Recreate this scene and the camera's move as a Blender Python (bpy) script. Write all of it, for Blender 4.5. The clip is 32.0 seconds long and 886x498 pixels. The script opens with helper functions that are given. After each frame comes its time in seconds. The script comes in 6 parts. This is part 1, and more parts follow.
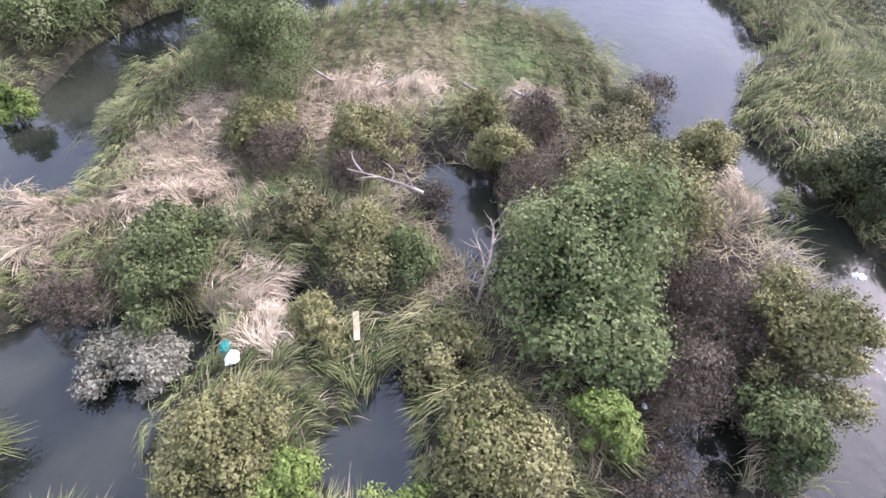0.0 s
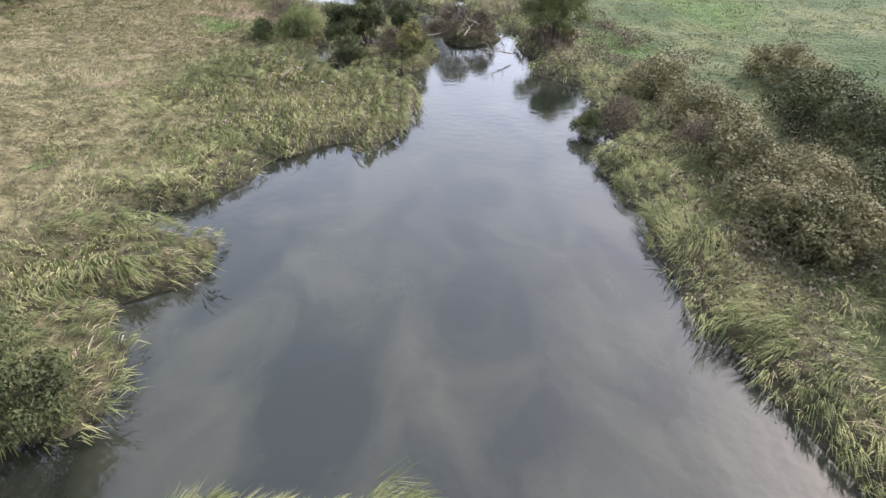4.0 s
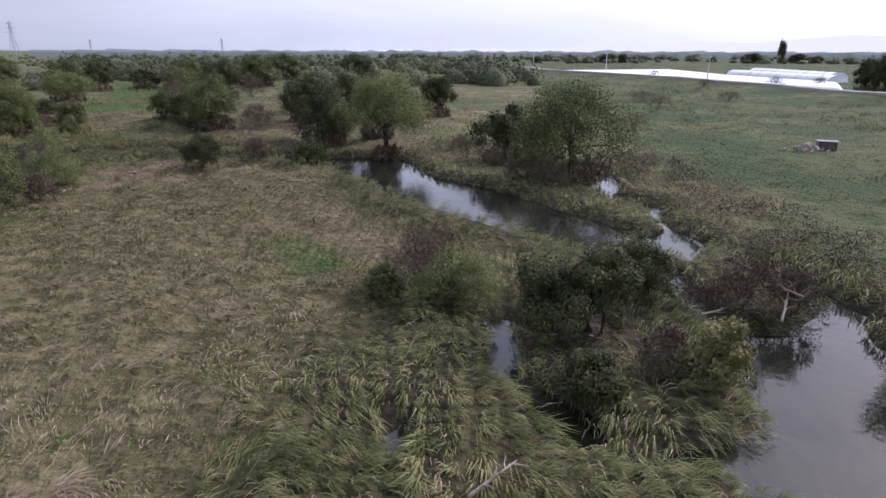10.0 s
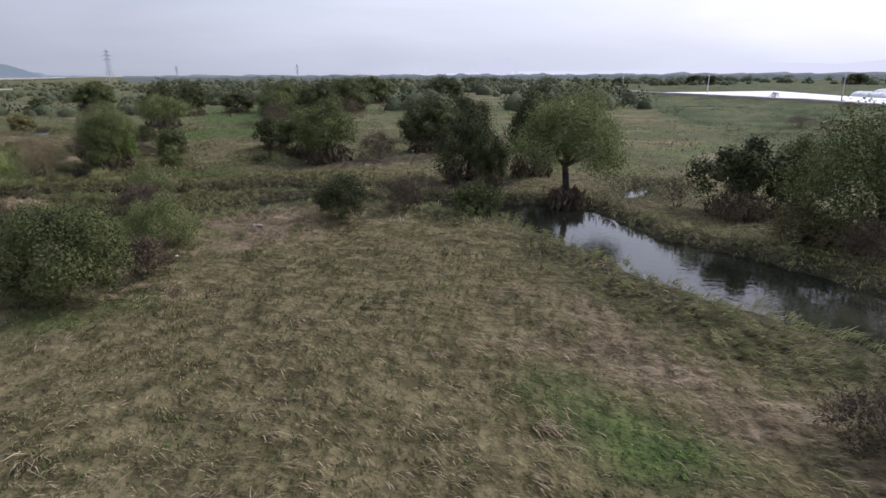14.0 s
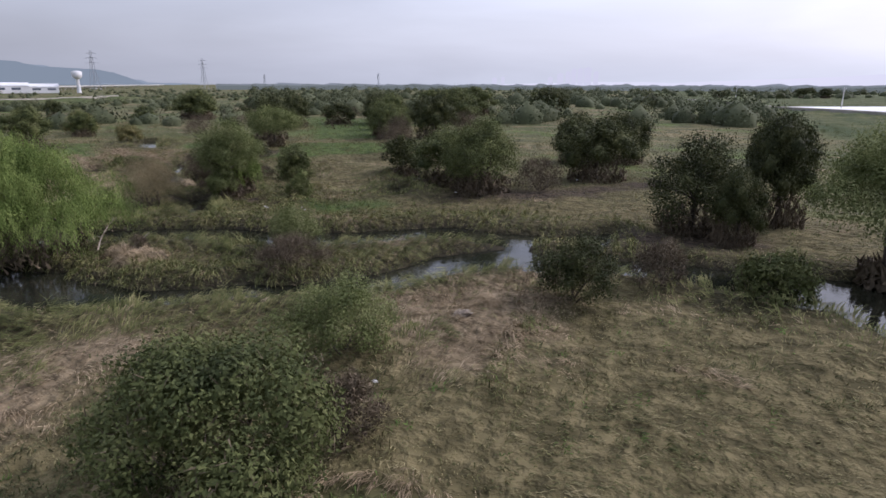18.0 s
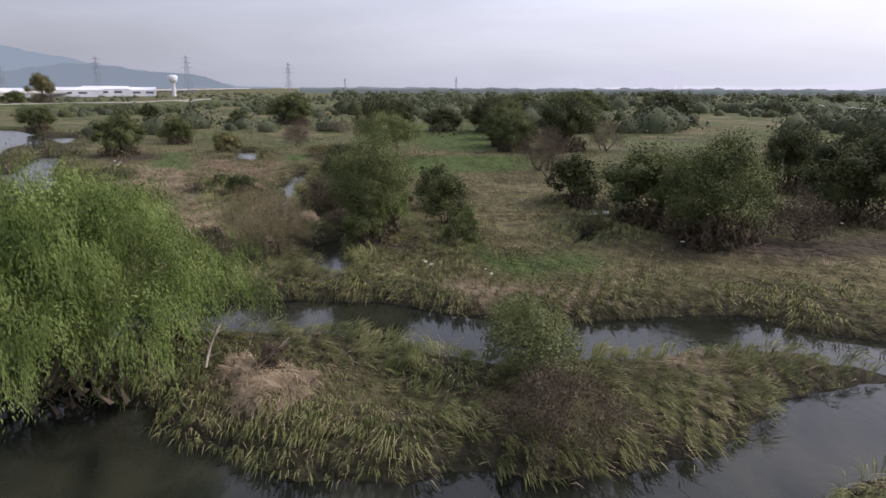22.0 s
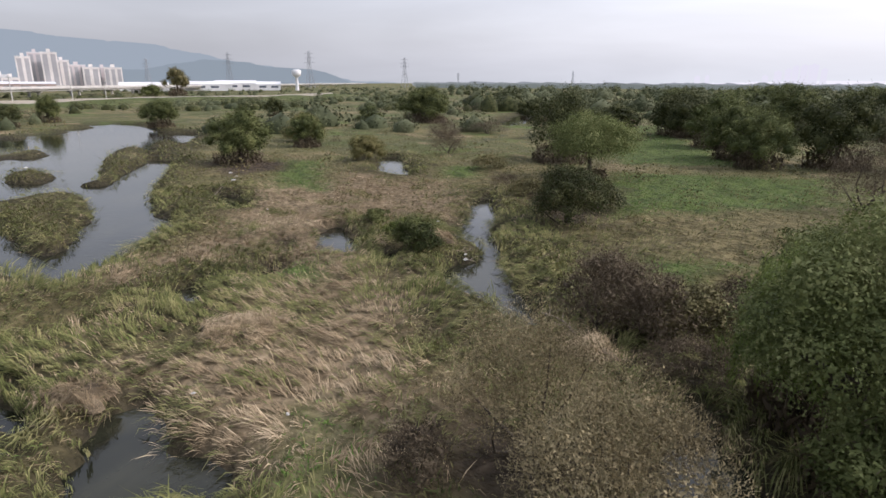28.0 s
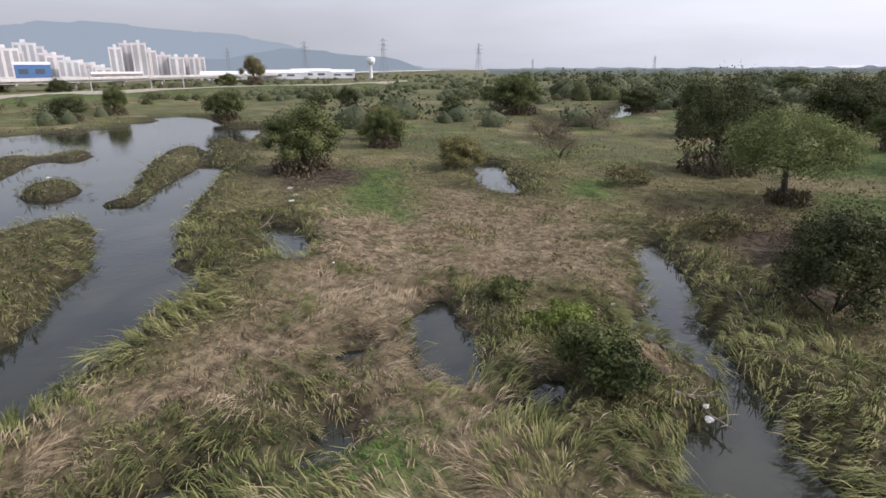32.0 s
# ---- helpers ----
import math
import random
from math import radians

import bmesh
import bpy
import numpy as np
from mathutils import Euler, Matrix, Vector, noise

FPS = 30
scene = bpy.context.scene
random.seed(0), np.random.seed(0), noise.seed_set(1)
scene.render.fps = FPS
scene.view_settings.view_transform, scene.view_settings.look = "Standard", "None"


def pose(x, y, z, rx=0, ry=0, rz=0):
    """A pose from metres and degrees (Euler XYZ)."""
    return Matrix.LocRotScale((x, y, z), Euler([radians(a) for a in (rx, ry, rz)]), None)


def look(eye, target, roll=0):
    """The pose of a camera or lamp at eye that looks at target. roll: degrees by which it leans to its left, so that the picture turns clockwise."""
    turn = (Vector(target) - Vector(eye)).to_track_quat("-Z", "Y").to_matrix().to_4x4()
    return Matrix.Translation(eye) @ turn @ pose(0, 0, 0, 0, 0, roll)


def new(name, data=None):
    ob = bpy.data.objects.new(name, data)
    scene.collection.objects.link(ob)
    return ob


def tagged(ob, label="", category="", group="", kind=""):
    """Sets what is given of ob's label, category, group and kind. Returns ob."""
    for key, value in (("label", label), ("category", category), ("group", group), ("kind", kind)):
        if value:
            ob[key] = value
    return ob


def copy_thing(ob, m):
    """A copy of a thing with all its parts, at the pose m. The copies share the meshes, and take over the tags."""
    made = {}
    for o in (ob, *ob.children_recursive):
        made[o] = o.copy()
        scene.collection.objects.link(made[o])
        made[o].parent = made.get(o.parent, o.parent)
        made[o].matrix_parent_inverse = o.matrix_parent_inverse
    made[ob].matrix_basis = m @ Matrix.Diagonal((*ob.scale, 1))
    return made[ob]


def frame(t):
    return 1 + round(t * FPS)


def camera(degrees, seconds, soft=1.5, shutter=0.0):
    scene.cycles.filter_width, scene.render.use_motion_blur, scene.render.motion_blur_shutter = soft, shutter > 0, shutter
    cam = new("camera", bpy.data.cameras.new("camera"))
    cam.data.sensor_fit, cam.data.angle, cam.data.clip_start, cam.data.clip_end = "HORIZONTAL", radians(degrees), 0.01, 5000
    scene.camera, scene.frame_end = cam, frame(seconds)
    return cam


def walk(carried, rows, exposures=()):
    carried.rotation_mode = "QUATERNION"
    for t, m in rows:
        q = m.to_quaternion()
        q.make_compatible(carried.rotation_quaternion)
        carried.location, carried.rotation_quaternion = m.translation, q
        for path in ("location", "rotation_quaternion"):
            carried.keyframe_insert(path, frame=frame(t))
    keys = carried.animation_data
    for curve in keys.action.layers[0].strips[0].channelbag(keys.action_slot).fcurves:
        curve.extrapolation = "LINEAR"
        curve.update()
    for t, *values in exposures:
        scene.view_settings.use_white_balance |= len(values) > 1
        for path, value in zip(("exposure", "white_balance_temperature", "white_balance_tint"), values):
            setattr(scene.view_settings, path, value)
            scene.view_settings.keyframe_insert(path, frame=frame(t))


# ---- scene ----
cam = camera(74.19, 32.0, soft=1.55)
ROWS = [
    # seconds, x, y, z, yaw, pitch, roll
    (0, -0.000, 0.004, 9.997, 0.21, -46.72, 0.11),
    (0.5, 0.424, 1.966, 9.923, -0.43, -44.83, 0.12),
    (1, 0.847, 3.919, 9.897, -1.07, -42.97, 0.09),
    (1.5, 1.237, 5.912, 9.906, -1.65, -41.12, 0.03),
    (2, 1.585, 7.834, 9.861, -2.09, -39.36, -0.03),
    (2.5, 1.938, 9.910, 9.864, -2.42, -37.56, -0.05),
    (3, 2.227, 12.017, 9.915, -2.65, -35.78, -0.03),
    (3.5, 2.452, 14.149, 9.963, -2.71, -34.00, 0.02),
    (4, 2.646, 16.254, 9.999, -2.70, -32.23, 0.10),
    (4.5, 2.729, 18.349, 10.039, -2.53, -30.48, 0.20),
    (6.5, 1.422, 26.959, 10.018, -1.47, -24.42, -0.07),
    (7, 0.761, 28.942, 10.011, -0.95, -23.23, -0.12),
    (7.5, 0.005, 30.878, 10.012, -0.36, -22.12, -0.13),
    (8, -0.842, 32.763, 9.996, 0.21, -21.16, -0.09),
    (8.5, -1.809, 34.617, 9.962, 0.75, -20.35, -0.06),
    (9, -2.904, 36.472, 9.913, 1.27, -19.68, -0.06),
    (9.5, -4.071, 38.355, 9.869, 1.73, -19.14, -0.09),
    (10, -5.350, 40.225, 9.796, 2.33, -18.71, -0.17),
    (10.5, -6.657, 42.049, 9.674, 2.90, -18.35, -0.27),
    (11, -8.004, 43.828, 9.536, 3.54, -18.00, -0.29),
    (11.5, -9.340, 45.571, 9.457, 4.23, -17.72, -0.25),
    (12, -10.627, 47.196, 9.385, 4.94, -17.45, -0.15),
    (12.5, -11.953, 48.764, 9.331, 5.68, -17.17, -0.04),
    (13, -13.306, 50.299, 9.289, 6.40, -16.95, 0.08),
    (13.5, -14.715, 51.808, 9.276, 7.39, -16.77, 0.18),
    (14, -16.127, 53.341, 9.263, 8.37, -16.60, 0.25),
    (14.5, -17.515, 54.884, 9.264, 9.24, -16.48, 0.28),
    (16.5, -23.098, 59.988, 9.475, 12.60, -15.95, 0.01),
    (17, -24.573, 61.497, 9.494, 13.53, -15.86, -0.05),
    (17.5, -26.113, 62.985, 9.511, 14.53, -15.78, -0.16),
    (18, -27.730, 64.513, 9.507, 15.44, -15.72, -0.17),
    (18.5, -29.363, 66.042, 9.505, 16.29, -15.68, -0.13),
    (19, -30.977, 67.551, 9.483, 17.18, -15.63, -0.09),
    (19.5, -32.589, 69.055, 9.478, 18.02, -15.58, -0.10),
    (20, -34.207, 70.542, 9.466, 18.97, -15.54, -0.17),
    (20.5, -35.860, 71.984, 9.414, 19.87, -15.49, -0.21),
    (21, -37.506, 73.453, 9.381, 20.73, -15.42, -0.25),
    (21.5, -39.163, 74.959, 9.369, 21.61, -15.38, -0.26),
    (22, -40.853, 76.549, 9.382, 22.45, -15.39, -0.21),
    (22.5, -42.567, 78.198, 9.404, 23.37, -15.46, -0.17),
    (23, -44.278, 79.855, 9.437, 24.26, -15.50, -0.16),
    (23.5, -45.997, 81.486, 9.490, 25.21, -15.61, -0.17),
    (24, -47.718, 83.089, 9.570, 26.08, -15.68, -0.16),
    (24.5, -49.488, 84.650, 9.640, 26.94, -15.74, -0.16),
    (25, -51.248, 86.137, 9.637, 27.80, -15.81, -0.20),
    (25.5, -53.032, 87.585, 9.606, 28.69, -15.90, -0.23),
    (27.5, -58.727, 92.102, 8.822, 31.94, -15.81, -0.25),
    (28, -60.140, 93.343, 8.771, 32.76, -15.88, -0.24),
    (28.5, -61.582, 94.595, 8.761, 33.64, -16.00, -0.21),
    (29, -63.030, 95.931, 8.767, 34.45, -16.15, -0.17),
    (29.5, -64.526, 97.292, 8.763, 35.35, -16.34, -0.13),
    (30, -66.035, 98.648, 8.754, 36.31, -16.50, -0.06),
    (30.5, -67.513, 99.982, 8.736, 37.25, -16.67, 0.03),
    (31, -68.956, 101.307, 8.713, 38.09, -16.81, 0.13),
    (31.5, -70.394, 102.601, 8.694, 38.85, -16.93, 0.23),
    (32, -71.842, 103.926, 8.698, 39.49, -17.08, 0.29),
]
EXPOSURES = [(0, 1.45, 5400, 33), (1.5, 1.68, 5750, 28), (3, 1.62, 5900, 23), (4.5, 1.13, 5900, 22), (7, 0.62, 5350, 34), (9, 0.15, 5550, 32), (13, 0.12, 5850, 24), (14, -0.08, 5850, 24), (17, -0.14, 5850, 26), (20, -0.09, 6000, 26), (25, -0.02, 6150, 25), (28, 0.14, 6300, 22), (32, 0.16, 6200, 22)]
walk(cam, [(t, pose(x, y, z, 90 + pitch, roll, yaw)) for t, x, y, z, yaw, pitch, roll in ROWS], EXPOSURES)

# ---- light ----
SUN_EL, SUN_AZ = 39.5, 56.0          # degrees; azimuth clockwise from +y
world = bpy.data.worlds.new("sky")
scene.world = world
world.use_nodes = True
wn, wl = world.node_tree.nodes, world.node_tree.links
wn.clear()
sky = wn.new("ShaderNodeTexSky")
sky.sky_type, sky.sun_disc = "NISHITA", False
sky.sun_elevation, sky.sun_rotation = radians(SUN_EL), radians(SUN_AZ)
sky.air_density, sky.dust_density, sky.ozone_density = 1.2, 6.0, 1.0
clear = wn.new("ShaderNodeBackground")
clear.inputs["Strength"].default_value = 0.05
# the high cloud veil: brightest towards the hidden sun, softly streaked
veil = wn.new("ShaderNodeBackground")
heading = wn.new("ShaderNodeTexCoord")
to_sun = wn.new("ShaderNodeVectorMath")
to_sun.operation = "DOT_PRODUCT"
to_sun.inputs[1].default_value = (math.sin(radians(SUN_AZ)) * math.cos(radians(SUN_EL)), math.cos(radians(SUN_AZ)) * math.cos(radians(SUN_EL)), math.sin(radians(SUN_EL)))
wl.new(heading.outputs["Generated"], to_sun.inputs[0])
glow = wn.new("ShaderNodeMapRange")
glow.interpolation_type = "SMOOTHSTEP"
for socket, value in (("From Min", -0.45), ("From Max", 1.0), ("To Min", 0.48), ("To Max", 1.02)):
    glow.inputs[socket].default_value = value
wl.new(to_sun.outputs["Value"], glow.inputs["Value"])
stretched, streaks = wn.new("ShaderNodeMapping"), wn.new("ShaderNodeTexNoise")
stretched.inputs["Scale"].default_value = (1.6, 1.6, 9.0)
streaks.inputs["Scale"].default_value, streaks.inputs["Detail"].default_value, streaks.inputs["Distortion"].default_value = 1.4, 5, 0.4
wl.new(heading.outputs["Generated"], stretched.inputs["Vector"])
wl.new(stretched.outputs["Vector"], streaks.inputs["Vector"])
thick = wn.new("ShaderNodeMapRange")
for socket, value in (("From Min", 0.3), ("From Max", 0.7), ("To Min", 0.90), ("To Max", 1.10)):
    thick.inputs[socket].default_value = value
wl.new(streaks.outputs["Fac"], thick.inputs["Value"])
amount = wn.new("ShaderNodeMath")
amount.operation = "MULTIPLY"
wl.new(glow.outputs[0], amount.inputs[0])
wl.new(thick.outputs[0], amount.inputs[1])
wl.new(amount.outputs[0], veil.inputs["Strength"])
veil.inputs["Color"].default_value = (0.84, 0.905, 0.93, 1)
both = wn.new("ShaderNodeAddShader")
out = wn.new("ShaderNodeOutputWorld")
wl.new(sky.outputs["Color"], clear.inputs["Color"])
wl.new(clear.outputs[0], both.inputs[0])
wl.new(veil.outputs[0], both.inputs[1])
wl.new(both.outputs[0], out.inputs["Surface"])
sun_data = bpy.data.lights.new("sun", "SUN")
sun_data.energy, sun_data.angle, sun_data.color = 2.3, radians(4), (1.0, 0.95, 0.87)
sun = new("sun", sun_data)
sun.matrix_world = look((0, 0, 0), (-math.sin(radians(SUN_AZ)) * math.cos(radians(SUN_EL)), -math.cos(radians(SUN_AZ)) * math.cos(radians(SUN_EL)), -math.sin(radians(SUN_EL))))
sun.location = (60, 60, 120)


# ---- materials ----
def grown(name, tones, fine=6.0, broad=0.25, rough=0.85, bump=0.4, island=0.35, thing=0.25, through_light=0.0, speckle=0.5):
    """A natural surface: tones are mixed by broad and fine noise, each island and each object a little lighter or darker."""
    m = bpy.data.materials.new(name)
    m.use_nodes = True
    nt, ln = m.node_tree.nodes, m.node_tree.links
    bsdf = nt["Principled BSDF"]
    geo = nt.new("ShaderNodeNewGeometry")
    n1, n2 = nt.new("ShaderNodeTexNoise"), nt.new("ShaderNodeTexNoise")
    n1.inputs["Scale"].default_value, n1.inputs["Detail"].default_value = broad, 3
    n2.inputs["Scale"].default_value, n2.inputs["Detail"].default_value = fine, 4
    for n in (n1, n2):
        ln.new(geo.outputs["Position"], n.inputs["Vector"])
    mix = nt.new("ShaderNodeMath")
    mix.operation = "MULTIPLY_ADD"
    ln.new(n1.outputs["Fac"], mix.inputs[0])
    mix.inputs[1].default_value = 0.75
    half = nt.new("ShaderNodeMath")
    half.operation = "MULTIPLY"
    half.inputs[1].default_value = 0.25
    ln.new(n2.outputs["Fac"], half.inputs[0])
    ln.new(half.outputs[0], mix.inputs[2])
    fac = mix.outputs[0]
    stretch = nt.new("ShaderNodeMapRange")
    stretch.inputs["From Min"].default_value, stretch.inputs["From Max"].default_value = 0.36, 0.64
    ln.new(fac, stretch.inputs["Value"])
    fac = stretch.outputs[0]
    if island:
        add = nt.new("ShaderNodeMath")
        add.operation = "MULTIPLY_ADD"
        ln.new(geo.outputs["Random Per Island"], add.inputs[0])
        add.inputs[1].default_value = speckle
        sub = nt.new("ShaderNodeMath")
        sub.operation = "SUBTRACT"
        ln.new(fac, sub.inputs[0])
        sub.inputs[1].default_value = speckle / 2
        ln.new(sub.outputs[0], add.inputs[2])
        fac = add.outputs[0]
    ramp = nt.new("ShaderNodeValToRGB")
    ramp.color_ramp.elements[0].color = (*tones[0], 1)
    ramp.color_ramp.elements[1].color = (*tones[-1], 1)
    for i, t in enumerate(tones[1:-1]):
        ramp.color_ramp.elements.new((i + 1) / (len(tones) - 1)).color = (*t, 1)
    ln.new(fac, ramp.inputs["Fac"])
    info = nt.new("ShaderNodeObjectInfo")
    hsv = nt.new("ShaderNodeHueSaturation")
    light = nt.new("ShaderNodeMath")
    light.operation = "MULTIPLY_ADD"
    src = info.outputs["Random"]
    if island:
        s = nt.new("ShaderNodeMath")
        s.operation = "ADD"
        ln.new(info.outputs["Random"], s.inputs[0])
        ln.new(geo.outputs["Random Per Island"], s.inputs[1])
        src = s.outputs[0]
    ln.new(src, light.inputs[0])
    light.inputs[1].default_value = thing
    light.inputs[2].default_value = 1 - thing * (1.0 if island else 0.5)
    ln.new(light.outputs[0], hsv.inputs["Value"])
    ln.new(ramp.outputs["Color"], hsv.inputs["Color"])
    ln.new(hsv.outputs["Color"], bsdf.inputs["Base Color"])
    bsdf.inputs["Roughness"].default_value = rough
    bsdf.inputs["Specular IOR Level"].default_value = 0.25
    if bump:
        b = nt.new("ShaderNodeBump")
        b.inputs["Strength"].default_value, b.inputs["Distance"].default_value = bump, 0.05
        ln.new(n2.outputs["Fac"], b.inputs["Height"])
        ln.new(b.outputs["Normal"], bsdf.inputs["Normal"])
    if through_light:
        tr, ms = nt.new("ShaderNodeBsdfTranslucent"), nt.new("ShaderNodeMixShader")
        ln.new(hsv.outputs["Color"], tr.inputs["Color"])
        ms.inputs["Fac"].default_value = through_light
        ln.new(bsdf.outputs[0], ms.inputs[1])
        ln.new(tr.outputs[0], ms.inputs[2])
        ln.new(ms.outputs[0], nt["Material Output"].inputs["Surface"])
    return m


def plain(name, color, rough=0.7, vary=0.12, scale=1.5, metal=0.0):
    a = tuple(c * (1 - vary) for c in color)
    b = tuple(min(1, c * (1 + vary)) for c in color)
    m = grown(name, (a, b), fine=scale * 6, broad=scale, rough=rough, bump=0.1, island=0, thing=0.05)
    m.node_tree.nodes["Principled BSDF"].inputs["Metallic"].default_value = metal
    return m


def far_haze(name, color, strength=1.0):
    """For the backdrop alone: haze of kilometres of air before distant hills, painted as flat glow."""
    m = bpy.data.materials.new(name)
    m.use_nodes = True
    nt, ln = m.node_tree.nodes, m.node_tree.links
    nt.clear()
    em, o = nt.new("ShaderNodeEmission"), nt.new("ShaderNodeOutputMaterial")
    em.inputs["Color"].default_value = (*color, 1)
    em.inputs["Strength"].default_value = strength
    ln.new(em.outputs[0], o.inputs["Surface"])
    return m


REED = grown("reed", ((0.060, 0.071, 0.022), (0.127, 0.138, 0.047), (0.228, 0.214, 0.095)), fine=4.0, broad=0.9, thing=0.4, through_light=0.1)
OLD_STRAW = grown("old matted straw", ((0.070, 0.054, 0.036), (0.13, 0.102, 0.066), (0.21, 0.168, 0.11)), fine=6.0, broad=1.2, thing=0.2, bump=0.8)
STRAW = grown("straw", ((0.20, 0.155, 0.095), (0.34, 0.265, 0.165), (0.46, 0.375, 0.25)), fine=3.0, broad=0.4, thing=0.35, through_light=0.1)
MEADOW = grown("meadow grass", ((0.077, 0.079, 0.029), (0.185, 0.172, 0.075), (0.311, 0.268, 0.144)), fine=3.0, broad=0.7, thing=0.4, through_light=0.08)
LUSH = grown("lush grass", ((0.055, 0.11, 0.022), (0.11, 0.19, 0.04), (0.18, 0.27, 0.075)), fine=2.5, broad=0.3, thing=0.3, through_light=0.25)
PASTURE = grown("pasture grass", ((0.041, 0.055, 0.018), (0.094, 0.113, 0.039), (0.180, 0.172, 0.074)), fine=1.6, broad=0.22, thing=0.3, through_light=0.2)
LEAF_DARK = grown("dark broad leaf", ((0.027, 0.034, 0.012), (0.055, 0.065, 0.022), (0.103, 0.109, 0.041)), fine=3.0, broad=0.7, rough=0.78, bump=0, thing=0.2, speckle=0.3, through_light=0.13)
LEAF_MID = grown("green leaf", ((0.046, 0.061, 0.021), (0.091, 0.110, 0.035), (0.164, 0.176, 0.066)), fine=3.0, broad=0.7, rough=0.78, bump=0, thing=0.2, speckle=0.3, through_light=0.17)
LEAF_WILLOW = grown("willow leaf", ((0.070, 0.106, 0.024), (0.140, 0.194, 0.046), (0.225, 0.284, 0.086)), fine=3.0, broad=0.7, rough=0.78, bump=0, thing=0.2, speckle=0.3, through_light=0.26)
LEAF_PALE = grown("pale leaf", ((0.085, 0.083, 0.029), (0.164, 0.155, 0.055), (0.262, 0.237, 0.099)), fine=3.0, broad=0.8, rough=0.78, bump=0, thing=0.2, speckle=0.3, through_light=0.15)
LEAF_FRESH = grown("fresh willow leaf", ((0.076, 0.098, 0.033), (0.142, 0.168, 0.058), (0.228, 0.250, 0.105)), fine=3.0, broad=0.8, rough=0.78, bump=0, thing=0.2, speckle=0.3, through_light=0.28)
LEAF_OLIVE = grown("olive brown leaf", ((0.071, 0.067, 0.029), (0.135, 0.123, 0.051), (0.229, 0.194, 0.093)), fine=3.0, broad=0.8, rough=0.7, bump=0, thing=0.2, speckle=0.3, through_light=0.09)
LEAF_GREY = grown("silver grey leaf", ((0.105, 0.098, 0.062), (0.20, 0.185, 0.122), (0.33, 0.30, 0.215)), fine=3.0, broad=0.8, rough=0.7, bump=0, thing=0.2, speckle=0.3, through_light=0.09)
LEAF_BRIGHT = grown("bright vine leaf", ((0.086, 0.117, 0.024), (0.151, 0.194, 0.041), (0.231, 0.270, 0.069)), fine=3.0, broad=0.8, rough=0.78, bump=0, thing=0.2, speckle=0.3, through_light=0.18)
LEAF_BROWN = grown("brown thicket", ((0.051, 0.038, 0.026), (0.098, 0.077, 0.050), (0.168, 0.133, 0.086)), fine=3.0, broad=0.8, rough=0.8, bump=0, thing=0.2, speckle=0.3, through_light=0.06)
# leaf for the far woods: distance haze is mixed into its greyed colour
LEAF_HAZED = grown("willow leaf greyed for haze", ((0.047, 0.058, 0.029), (0.072, 0.086, 0.043), (0.109, 0.121, 0.065)), fine=1.0, broad=0.05, rough=0.85, bump=0, thing=0.2, through_light=0.08, speckle=0.3)
LEAF_RUSSET = grown("russet twig leaf", ((0.120, 0.096, 0.052), (0.205, 0.170, 0.092), (0.31, 0.262, 0.150)), fine=3.0, broad=0.6, rough=0.8, bump=0, thing=0.2, through_light=0.08, speckle=0.35)
BARK = grown("bark", ((0.035, 0.028, 0.022), (0.085, 0.07, 0.055)), fine=14, broad=2, bump=0.8, island=0, thing=0.2)
DEAD_WOOD = grown("bleached dead wood", ((0.16, 0.13, 0.10), (0.36, 0.31, 0.25)), fine=14, broad=2, bump=0.6, island=0, thing=0.3)
LITTER_WHITE = plain("white plastic", (0.50, 0.50, 0.48), rough=0.45)
LITTER_TEAL = plain("teal plastic", (0.03, 0.20, 0.16), rough=0.5)
BOARD = plain("pale board", (0.42, 0.34, 0.21), scale=4)
CONCRETE = plain("pale concrete", (0.52, 0.51, 0.49), scale=0.3)
TRACK_DIRT = plain("pale dusty track", (0.30, 0.28, 0.24), scale=0.3)
ASPHALT = plain("asphalt", (0.07, 0.07, 0.07))
FILM = plain("greenhouse film", (0.80, 0.81, 0.83), rough=0.35, scale=0.2)
STEEL = plain("galvanised steel", (0.33, 0.35, 0.38), rough=0.5)
WALL_CREAM = plain("cream render", (0.74, 0.71, 0.69), scale=0.05)
WALL_ROSE = plain("rose grey render", (0.62, 0.57, 0.57), scale=0.05)
WALL_WHITE = plain("white cladding", (0.66, 0.67, 0.68), scale=0.05)
WALL_BLUE = plain("blue cladding", (0.10, 0.20, 0.40), scale=0.05)
ROOF_GREY = plain("grey roofing", (0.24, 0.25, 0.27), scale=0.1)
GLASS_DARK = plain("dark window glass", (0.10, 0.12, 0.15), rough=0.2)
BOARD_DARK = plain("weathered planks", (0.10, 0.085, 0.075), scale=3)
RUBBLE = plain("rubble", (0.42, 0.33, 0.30), scale=3, vary=0.3)

GROUND = bpy.data.materials.new("ground")
GROUND.use_nodes = True
gn, gl = GROUND.node_tree.nodes, GROUND.node_tree.links
gpos = gn.new("ShaderNodeNewGeometry")


def noise_fac(scale, detail=4, lo=0.38, hi=0.62):
    t, r = gn.new("ShaderNodeTexNoise"), gn.new("ShaderNodeMapRange")
    t.inputs["Scale"].default_value, t.inputs["Detail"].default_value = scale, detail
    r.inputs["From Min"].default_value, r.inputs["From Max"].default_value = lo, hi
    gl.new(gpos.outputs["Position"], t.inputs["Vector"])
    gl.new(t.outputs["Fac"], r.inputs["Value"])
    return r.outputs[0]


